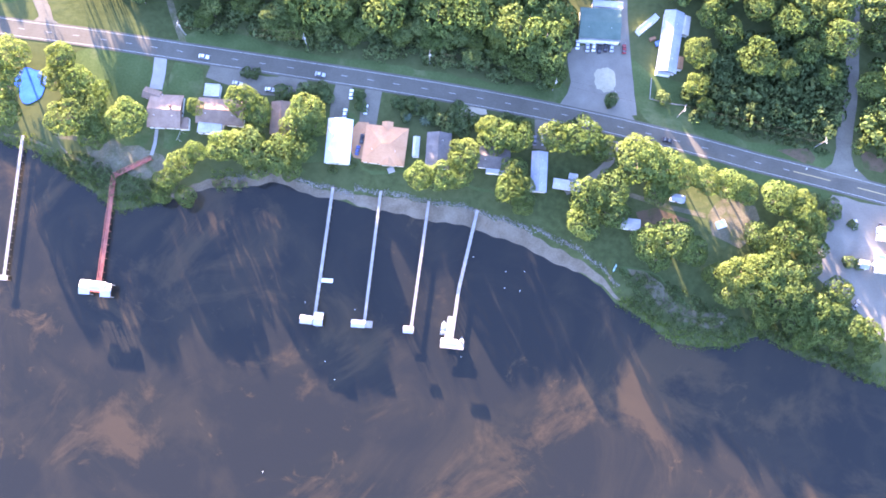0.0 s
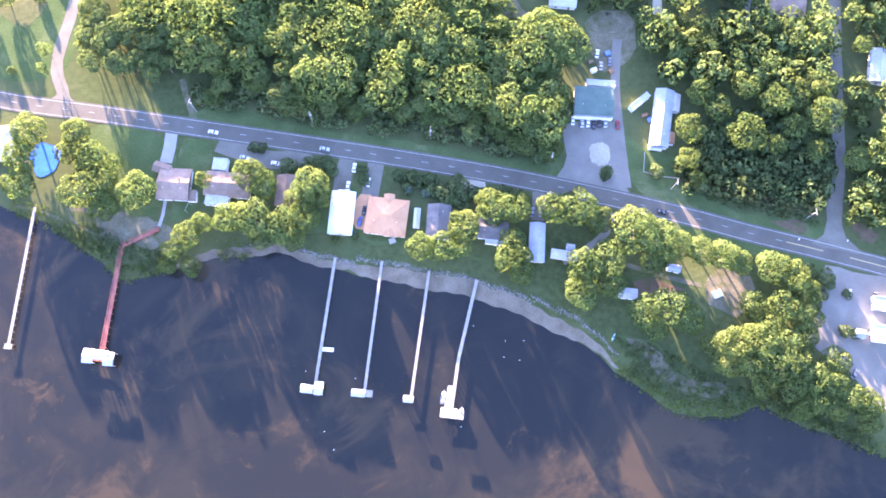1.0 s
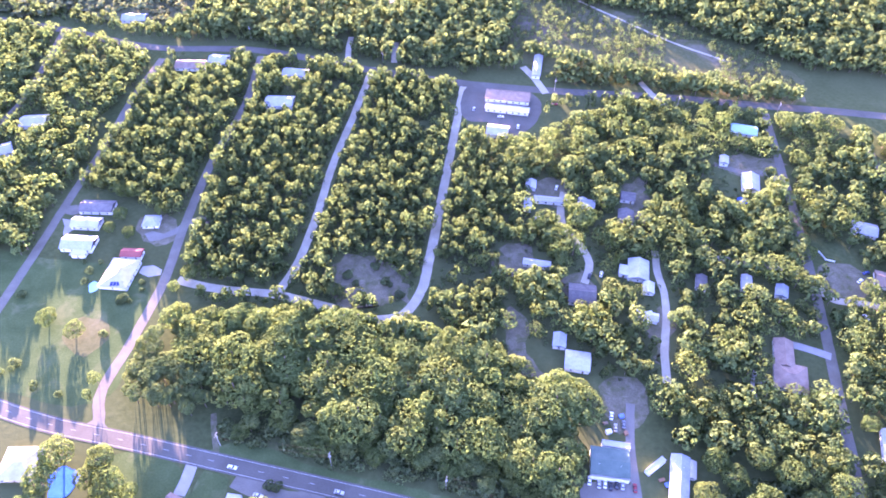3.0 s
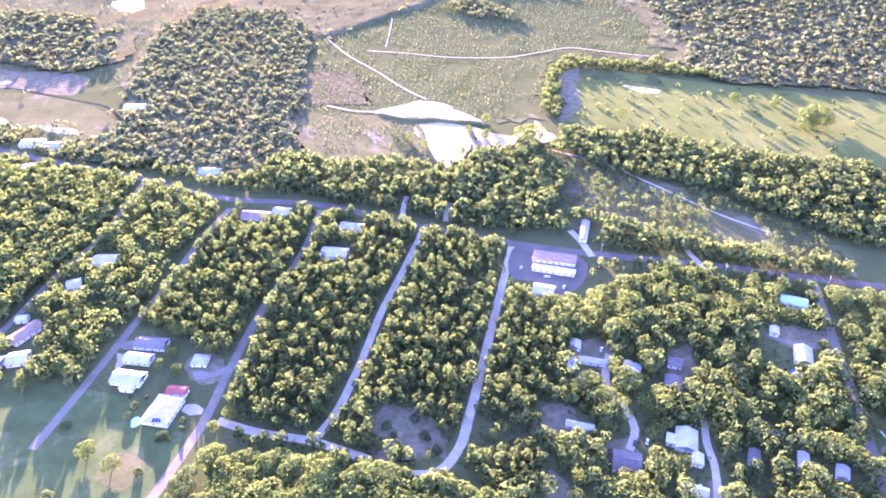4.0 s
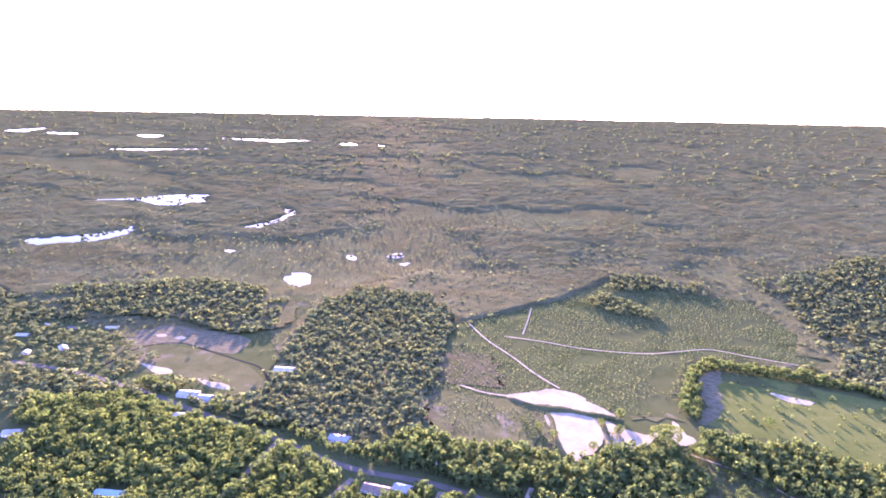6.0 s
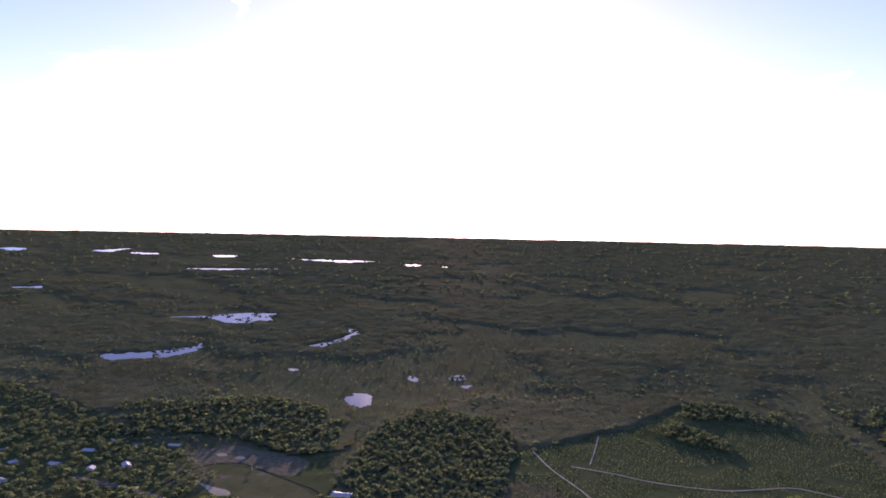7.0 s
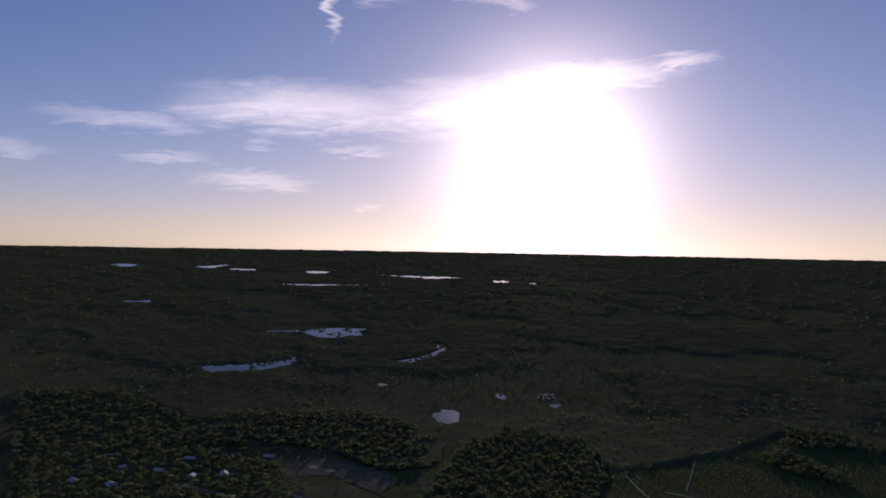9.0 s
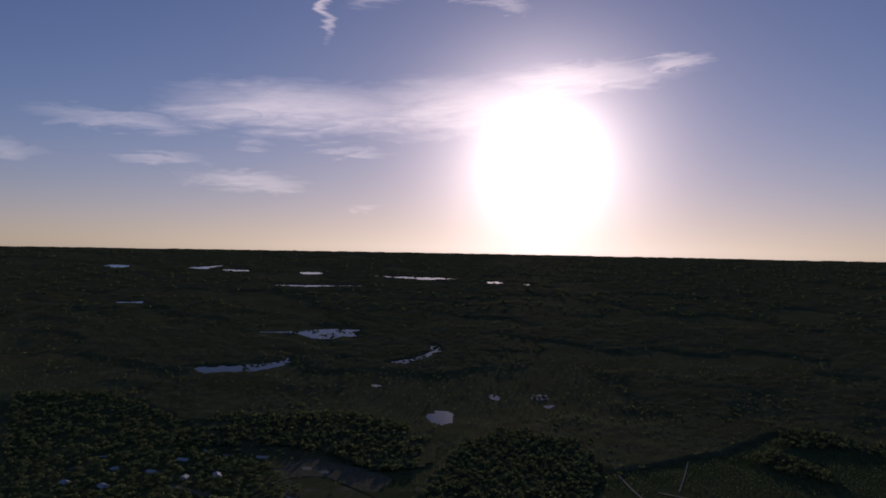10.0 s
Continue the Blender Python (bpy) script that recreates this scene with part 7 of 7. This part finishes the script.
shelter(-156.7, 34.6, 4.2, 5.9, -4, "white canopy over a boat lift", h=3.2, name="boat_lift", category="boat lift")
shelter(-147.4, 33.1, 4.0, 5.5, -4, "white canopy over a boat lift", h=3.2, name="boat_lift", category="boat lift")
platform(-59.3, 20.2, 5.4, 3.9, -6, "wood_grey", "pale square platform at a jetty end")
shelter(-54.2, 20.4, 3.4, 5.4, -5, "white canopy over a boat lift", h=3.2, name="boat_lift", category="boat lift")
shelter(-59.5, 20.2, 4.9, 3.2, -6, "pale flat shelter on a jetty platform", roof="shingle_pale", h=3.0)
platform(-35.5, 18.4, 9.2, 3.0, -5, "wood_grey", "pale platform at a jetty end")
shelter(-37.0, 18.3, 5.4, 2.9, -5, "white roof over a jetty end", h=3.0)
platform(-15.2, 15.9, 4.7, 3.0, -7, "wood_grey", "small pale platform at a jetty end")
shelter(-15.2, 15.6, 3.7, 2.5, -6, "small white roof over a jetty end", h=2.8)
platform(3.1, 16.5, 3.7, 10.0, -10, "wood_grey", "long plank platform beside two boats")
platform(3.8, 9.4, 10.3, 3.9, -6, "wood_grey", "pale platform across a jetty end")
shelter(2.5, 10.1, 6.6, 2.9, -7, "white gable roof over a jetty end", h=3.2)


def at(t_xy, ang):
    return t_xy[0], t_xy[1], ang


boat(*at((0.2, 16.7), 84), 6.2, 2.4)
boat(*at((7.8, 9.8), 80), 5.6, 2.2, label="white motor boat moored at a platform")
boat(*at((-54.8, 20.3), 84), 5.8, 2.2, z=0.5, label="white motor boat hanging in a lift")
boat(*at((-157.9, 35.0), 84), 5.2, 2.1, z=0.4, label="white motor boat hanging in a lift")
boat(*at((-148.7, 33.2), 84), 5.2, 2.1, z=0.4, label="white motor boat hanging in a lift")
fl = base("swim_float", *(-51.4, 37.6), -0.8, -4, "white floating swim platform on barrels", "float")
part("deck", boxed(-2.5, 2.5, -0.9, 0.9, 0.25, 0.4, 0.03), "trim", fl)
for s in (-1, 1):
    part("pontoon", rod(bmesh.new(), (-2.4, s * 0.6, 0.08), (2.4, s * 0.6, 0.08), 0.24, n=10), "car_grey", fl)
for p in [(34.0, 32.8), (27.2, 34.1), (36.2, 41.4), (27.9, 41.4), (13.6, 48.1), (-51.5, 2.2), (-76.8, -44.0), (-47.2, -5.6), (-60.9, 28.1), (-38.9, 24.8), (7.8, 4.0)]:
    b = base("mooring_buoy", p[0], p[1], LEVEL, 0, "small white mooring buoy on dark water", "buoy", "buoys")
    bm = bmesh.new()
    bmesh.ops.create_icosphere(bm, subdivisions=2, radius=0.2)
    part("float", bm, "hull", b, smooth=True)
    part("ring", rod(bmesh.new(), (0, 0, 0.15), (0, 0, 0.32), 0.04, n=6), "chrome", b)

# cars: place, heading, paint
for p, a, paint, lab in (
        ((-95.0, 129.4), -12, "silver", "silver car parked on the roadside forecourt"), ((-79.7, 126.3), -10, "white", "white car parked on the roadside forecourt"),
        ((-42.2, 124.0), 84, "white", "white car parked on a driveway"), ((-44.9, 114.7), 84, "white", "white car parked beside a white house"),
        ((-35.3, 116.6), 82, "white", "white car parked on a driveway"), ((-36.9, 102.5), 82, "black", "black car parked beside a tiled house"),
        ((-38.8, 97.1), 78, "blue", "dark blue car parked beside a tiled house"), ((45.9, 101.5), 86, "silver", "silver car parked on a driveway"),
        ((42.0, 101.5), 86, "grey", "grey car parked on a driveway"), ((63.2, 148.2), 84, "white", "white car parked at a workshop"), ((67.7, 146.8), 84, "silver", "silver car parked at a workshop"),
        ((70.6, 147.1), 84, "white", "white car parked at a workshop"), ((73.2, 146.0), 84, "black", "black car parked at a workshop"), ((76.1, 146.8), 84, "black", "black car parked at a workshop"),
        ((79.0, 146.8), 84, "silver", "silver car parked at a workshop"), ((84.8, 145.9), 88, "red", "red pickup parked on a dirt lane"), ((195.6, 60.3), 70, "black", "black car parked on a gravel yard"),
        ((181.2, 26.2), 50, "grey", "grey car parked at the yard edge"), ((184.4, 62.1), 85, "silver", "silver car parked on a gravel yard"),
        ((-111.2, 142.6), -10, "white", "white car on the asphalt road"), ((-56.8, 133.6), -9, "silver", "silver car on the asphalt road"), ((67.6, 109.4), -13, "silver", "silver car on the asphalt road"),
        ((102.7, 101.5), -14, "black", "black car on the asphalt road"), ((72.7, 281.0), 80, "black", "black car parked at a lane end"), ((77.2, 184.6), 80, "white", "white van in a work yard"),
        ((78.6, 177.8), 84, "tan", "tan car in a work yard"), ((83.0, 180.1), 84, "grey", "grey car in a work yard"), ((231.7, 260.5), -60, "white", "white car parked near a lane"), ((237.5, 289.0), 40, "white", "white van beside a red-brown house"), ((243.5, 296.0), 20, "blue", "blue car beside a red-brown house"), ((56.0, 361.5), 75, "white", "white car in a dirt yard"),
        ((80.2, 283.2), 75, "white", "white car parked at a lane end"), ((58.6, 460.9), 10, "red", "red car on a parking lot"), ((16.3, 441.4), 5, "white", "white car on a parking lot"),
        ((29.6, 429.5), 80, "white", "white van on a parking lot"), ((-4.8, 449.9), 80, "silver", "silver car on a parking lot")):
    car(p[0], p[1], a, paint, lab, 0.1 if "asphalt road" in lab else 0.06)

# above-ground pools
for p, rx, ry, lab in (((-191.2, 129.3), 7.0, 8.5, "large bright blue garden pool"), ((-226.6, 251.2), 3.2, 4.2, "pale blue garden pool beside a house"), ((182.2, 358.0), 3.6, 3.4, "round blue garden pool")):
    e = base("pool", p[0], p[1], 0, 15, lab, "pool")
    for nm, r0, r1, z0, z1, mt in (("rim", 1.0, 1.02, 0.0, 0.16, "pool"), ("water", 0.0, 1.0, 0.1, 0.12, "pool")):
        bm = bmesh.new()
        n = 28
        wob = [1 + 0.10 * math.sin(3 * 6.2832 * k / n + 1) + 0.06 * math.sin(5 * 6.2832 * k / n) for k in range(n)]
        o_ = [bm.verts.new((rx * r1 * wob[k] * math.cos(6.2832 * k / n), ry * r1 * wob[k] * math.sin(6.2832 * k / n), z1)) for k in range(n)]
        if nm == "water":
            bm.faces.new(o_)
        else:
            i_ = [bm.verts.new((rx * r0 * wob[k] * math.cos(6.2832 * k / n), ry * r0 * wob[k] * math.sin(6.2832 * k / n), z1)) for k in range(n)]
            lo_ = [bm.verts.new((v.co.x, v.co.y, z0)) for v in o_]
            il_ = [bm.verts.new((v.co.x, v.co.y, z0)) for v in i_]
            for k in range(n):
                j = (k + 1) % n
                bm.faces.new((i_[k], o_[k], o_[j], i_[j]))
                bm.faces.new((o_[k], lo_[k], lo_[j], o_[j]))
                bm.faces.new((i_[k], i_[j], il_[j], il_[k]))
        part(nm, bm, "pool_pale" if "pale" in lab else mt, e)

# power poles with crossarms, and their wires
POLES = [(-120.5, 153.8), (-63.0, 147.4), (-5.9, 139.1), (50.9, 126.0), (107.8, 112.7), (169.4, 98.0)]
POLES += [(-206, 542), (-84, 509), (59, 480), (154, 463), (230, 460)]


def power_pole(x, y, ang):
    e = base("power_pole", x, y, 0, ang, "grey wooden power pole with a crossarm", "power pole", "power poles")
    part("pole", rod(bmesh.new(), (0, 0, -0.5), (0, 0, 11.5), 0.19, 0.13, 8), "wood_grey", e)
    part("crossarm", boxed(-0.08, 0.08, -1.5, 1.5, 10.7, 10.9), "wood_grey", e)
    for s in (-1.35, 0.0, 1.35):
        part("insulator", rod(bmesh.new(), (0, s, 10.9 if s else 11.5), (0, s, 11.15 if s else 11.75), 0.07, n=6), "trim", e)
    part("transformer", rod(bmesh.new(), (0.38, 0, 8.9), (0.38, 0, 9.9), 0.27, n=10), "car_silver", e, "grey can transformer")
    return e


for i, (x, y) in enumerate(POLES):
    n = POLES[min(i + 1, len(POLES) - 1)] if i != 5 else POLES[4]
    o = POLES[max(i - 1, 0)] if i != 6 else POLES[7]
    power_pole(x, y, math.degrees(math.atan2(n[1] - o[1], n[0] - o[0])))
for chain in (POLES[:6], POLES[6:]):
    for a, b in zip(chain, chain[1:]):
        bm = bmesh.new()
        d = (Vector(b) - Vector(a)).normalized()
        for s in (-1.35, 1.35):
            prev = None
            for k in range(9):
                u = k / 8
                q = Vector(a).lerp(Vector(b), u) + Vector((-d.y, d.x)) * s
                w = Vector((q.x, q.y, 11.17 - 4 * u * (1 - u) * 0.9))
                if prev is not None:
                    rod(bm, prev, w, 0.025, n=3)
                prev = w
        e = base("power_line", 0, 0, 0, 0, "thin dark power wires between poles", "wire", "power lines")
        part("wires", bm, "rubber", e)

# riprap along the bank above the beach: a heap of pale stones
rng = random.Random(3)
rv, rf_ = [], []
ico = bmesh.new()
bmesh.ops.create_icosphere(ico, subdivisions=1, radius=1.0)
iv = np.array([v.co[:] for v in ico.verts])
iq = [[v.index for v in f.verts] for f in ico.faces]
ico.free()
for k in range(2600):
    x = rng.uniform(-94, 78)
    s = rng.uniform(0.12, 0.34)
    y = float(shore_y(x)) + rng.gauss(4.6 if x < -40 else 8.2, 0.7) + (2.5 if x > 40 else 0) - (1.5 if x > 62 else 0)
    c = np.array((x, y, float(land_z(x, y)) + s * 0.25))
    m = np.array(Euler((rng.random() * 6, rng.random() * 6, rng.random() * 6)).to_matrix())
    n = len(rv)
    rv += [tuple(c + m @ (v * np.array((s, s * rng.uniform(0.6, 1), s * 0.7)))) for v in iv]
    rf_ += [tuple(n + i for i in f) for f in iq]
tagged(new("riprap", mesh_from("riprap", rv, rf_, M["stone"])), "line of pale broken stones along the bank", "stones", kind="stuff")

# swing frame, sand heap, crates and clutter in the yards
e = base("sand_mound", *(75.2, 130.9), 0.06, 0, "low mound of white sand on gravel", "sand mound")
bm = bmesh.new()
bmesh.ops.create_grid(bm, x_segments=24, y_segments=24, size=6.0)
for v in bm.verts:
    v.co.x *= 0.85
    r = math.hypot(v.co.x * 1.18, v.co.y * 0.95) / 6.0 * (1 + 0.35 * noise.noise(v.co * 0.35))
    v.co.z = max(0.0, (1 - r) ** 1.2 if r < 1 else 0) * 1.0 * (1 + 0.5 * noise.noise(v.co * 0.6)) - 0.02
part("mound", bm, "sand", e, smooth=True)
for p, s, mt, lab in (((74.8, 175.0), (3, 2, 2), "car_white", "white crate in a work yard"), ((82.3, 184.6), (2.4, 2, 1.6), "tarp", "heap under a blue tarpaulin"), ((83.6, 175.0), (2, 2, 1.4), "rust", "rusty crate in a work yard"),
                      ((73.8, 180.1), (2.5, 1.4, 1.2), "wood_brown", "stack of brown boards"), ((101.1, 148.7), (3.0, 2.2, 1.2), "tarp", "heap under a blue tarpaulin"), ((98.3, 151.0), (3, 1.5, 1.0), "rust", "rusty scrap heap beside a trailer"),
                      ((124.4, 62.3), (4.2, 3.4, 1.1), "wall_white", "low white crate on bare garden ground"), ((101.2, 63.9), (2.0, 1.2, 1.0), "wood_brown", "brown bench box in a garden"), ((191.0, 44.2), (2.4, 1.2, 1.3), "wall_white", "white crate on gravel"),
                      ((-23.5, 87.8), (3.0, 2.4, 0.9), "wood_grey", "grey plank deck behind a house"), ((105.4, 254.0), (4.0, 2.4, 1.6), "wall_white", "white box trailer beside a lane"), ((41.9, 329.9), (4.0, 2.4, 1.8), "wall_white", "white crate in a yard")):
    e = base("crate", p[0], p[1], 0.05, 20, lab, "crate")
    part("box", boxed(-s[0] / 2, s[0] / 2, -s[1] / 2, s[1] / 2, 0, s[2] * 0.9, 0.05), mt, e)
    part("lid", boxed(-s[0] / 2 - 0.04, s[0] / 2 + 0.04, -s[1] / 2 - 0.04, s[1] / 2 + 0.04, s[2] * 0.905, s[2], 0.03), mt, e)
# a kayak drawn up on the bank
e = base("kayak", 76.2, 42.8, 0.12, 62, "turquoise and white kayak lying on the bank", "kayak")
bm = bmesh.new()
rings = []
for k in range(13):
    u = k / 12 * 2 - 1
    w, h = 0.42 * (1 - abs(u) ** 2.4) + 0.02, 0.16 + 0.12 * u * u
    rings.append([bm.verts.new((u * 2.0, w * math.cos(a), h + 0.16 * math.sin(a) * (1 - 0.7 * abs(u) ** 3))) for a in np.linspace(0, 2 * math.pi, 11)[:-1]])
for a, b in zip(rings, rings[1:]):
    for j in range(10):
        bm.faces.new((a[j], a[(j + 1) % 10], b[(j + 1) % 10], b[j]))
for r in (rings[0], rings[-1]):
    bm.faces.new(r)
bmesh.ops.recalc_face_normals(bm, faces=bm.faces[:])
part("hull", bm, "roof_teal", e, smooth=True)
bm = bmesh.new()
bmesh.ops.create_circle(bm, cap_ends=True, segments=14, radius=0.3)
for v in bm.verts:
    v.co.x *= 1.7
    v.co.z = 0.335
part("cockpit", bm, "rubber", e, "dark oval cockpit")
# solar panels standing on the cream roof
px_, py_ = (-211.6, 251.4)
for k in range(4):
    e = base("solar_panel", px_ + (k - 1.5) * 1.9, py_ + (k - 1.5) * 0.2, 3.75, 6, "dark blue solar panel on a cream roof", "solar panel", "solar panels")
    e.matrix_basis = e.matrix_basis @ Matrix.Rotation(radians(14), 4, "X")
    part("glass", boxed(-0.85, 0.85, -1.4, 1.4, 0.0, 0.05), "solar", e)
    part("frame", boxed(-0.9, 0.9, -1.45, 1.45, -0.25, -0.004), "chrome", e)
# mailbox posts and small signs along the road
for p in [(127.9, 87.4), (186.9, 87.0), (164.6, 87.8), (79.7, 124.5)]:
    e = base("road_sign", p[0], p[1], 0, -15, "small white sign on a post beside the road", "sign", "road signs")
    part("post", rod(bmesh.new(), (0, 0, -0.3), (0, 0, 1.6), 0.05, n=6), "chrome", e)
    part("board", boxed(-0.04, 0.04, -0.5, 0.5, 1.1, 1.8, 0.01), "trim", e)
for ms in MODELS.values():
    for o in ms:
        if o.name not in USED:
            for c in list(o.children):
                bpy.data.objects.remove(c)
            bpy.data.objects.remove(o)

# small palms in the gardens: a ringed trunk and arching fronds
for p, s in zip([(-7.9, 110.6), (-16.4, 112.5), (-11.8, 117.1)], (1.0, 0.9, 0.8)):
    e = base("palm_tree", p[0], p[1], 0, 40 * s, "small palm with a star of blue-green fronds", "palm", "garden palms")
    bm = bmesh.new()
    for k in range(4):
        rod(bm, Vector((0, 0, k * 0.75 * s - 0.1)), Vector((0, 0, (k + 1) * 0.75 * s)), 0.24 * s, 0.17 * s, 8)
    part("trunk", bm, "bark", e, smooth=True)
    for k in range(15):
        bm = bmesh.new()
        a, rise_ = k * 2.399, 0.9 - 0.12 * (k % 5)
        d_, n_ = Vector((math.cos(a), math.sin(a), 0)), Vector((-math.sin(a), math.cos(a), 0))
        row = []
        for j in range(6):
            u = j / 5
            q = Vector((0, 0, 3.0 * s)) + d_ * (2.9 * s * u) + Vector((0, 0, s * (rise_ * 2.2 * u - 2.3 * u * u)))
            w = 0.42 * s * math.sin(math.pi * min(1.0, 0.15 + 0.83 * u))
            row.append((bm.verts.new(q - n_ * w + Vector((0, 0, -0.12))), bm.verts.new(q), bm.verts.new(q + n_ * w + Vector((0, 0, -0.12)))))
        for (a0, a1, a2), (b0, b1, b2) in zip(row, row[1:]):
            bm.faces.new((a0, a1, b1, b0))
            bm.faces.new((a1, a2, b2, b1))
        part("frond", bm, "palm_leaf", e)
# swing frame on the lawn: two A-shaped ends and a top bar
p = (-120.0, 104.0)
e = base("swing_frame", p[0], p[1], 0, 70, "metal swing frame standing on a lawn", "swing")
for s in (-1, 1):
    for k in (-1, 1):
        bm = bmesh.new()
        rod(bm, Vector((s * 2.2, k * 1.3, 0)), Vector((s * 1.8, 0, 2.3)), 0.07, 0.07, 6)
        part("leg", bm, "chrome", e)
bm = bmesh.new()
rod(bm, Vector((-1.9, 0, 2.3)), Vector((1.9, 0, 2.3)), 0.08, 0.08, 6)
part("top_bar", bm, "chrome", e)
for s in (-0.8, 0.8):
    part("seat", boxed(s - 0.3, s + 0.3, -0.14, 0.14, 0.5, 0.55), "rubber", e)
    for k in (-0.25, 0.25):
        bm = bmesh.new()
        rod(bm, Vector((s + k, 0, 0.5)), Vector((s + k, 0, 2.3)), 0.02, 0.02, 4)
        part("chain", bm, "chrome", e)
# the fenced yard behind the long house
corners = [(96.8, 131.4), (95.5, 121.5), (103.4, 119.2), (112.2, 118.1), (113.1, 123.6)]
e = base("fence", 0, 0, 0, 0, "weathered pale fence round a back yard", "fence")
for (x0, y0), (x1, y1) in zip(corners, corners[1:]):
    k = max(1, round(math.hypot(x1 - x0, y1 - y0) / 2.4))
    for j in range(k):
        u = j / k
        qx, qy = x0 + (x1 - x0) * u, y0 + (y1 - y0) * u
        part("post", boxed(qx - 0.07, qx + 0.07, qy - 0.07, qy + 0.07, -0.2, 1.3), "wood_grey", e)
    for z in (0.4, 0.8, 1.15):
        bm = bmesh.new()
        rod(bm, Vector((x0, y0, z)), Vector((x1, y1, z)), 0.06, 0.06, 4)
        part("rail", bm, "wood_grey", e)
corners = [(219.2, 312.5), (221.5, 305.5), (227.0, 304.0)]
e = base("fence", 0, 0, 0, 0, "low white board fence beside a side road", "fence")
for (x0, y0), (x1, y1) in zip(corners, corners[1:]):
    for u in (0.05, 0.5, 0.95):
        qx, qy = x0 + (x1 - x0) * u, y0 + (y1 - y0) * u
        part("post", boxed(qx - 0.08, qx + 0.08, qy - 0.08, qy + 0.08, -0.2, 1.4), "trim", e)
    d = Vector((y0 - y1, x1 - x0)).normalized() * 0.1
    for z in (0.35, 0.75, 1.15):
        bm = bmesh.new()
        lo = [bm.verts.new((x0 + d.x, y0 + d.y, z)), bm.verts.new((x1 + d.x, y1 + d.y, z)), bm.verts.new((x1 + d.x * 1.6, y1 + d.y * 1.6, z)), bm.verts.new((x0 + d.x * 1.6, y0 + d.y * 1.6, z))]
        hi = [bm.verts.new((v.co.x, v.co.y, z + 0.28)) for v in lo]
        bm.faces.new(lo[::-1])
        bm.faces.new(hi)
        for k in range(4):
            bm.faces.new((lo[k], lo[(k + 1) % 4], hi[(k + 1) % 4], hi[k]))
        part("board", bm, "trim", e)
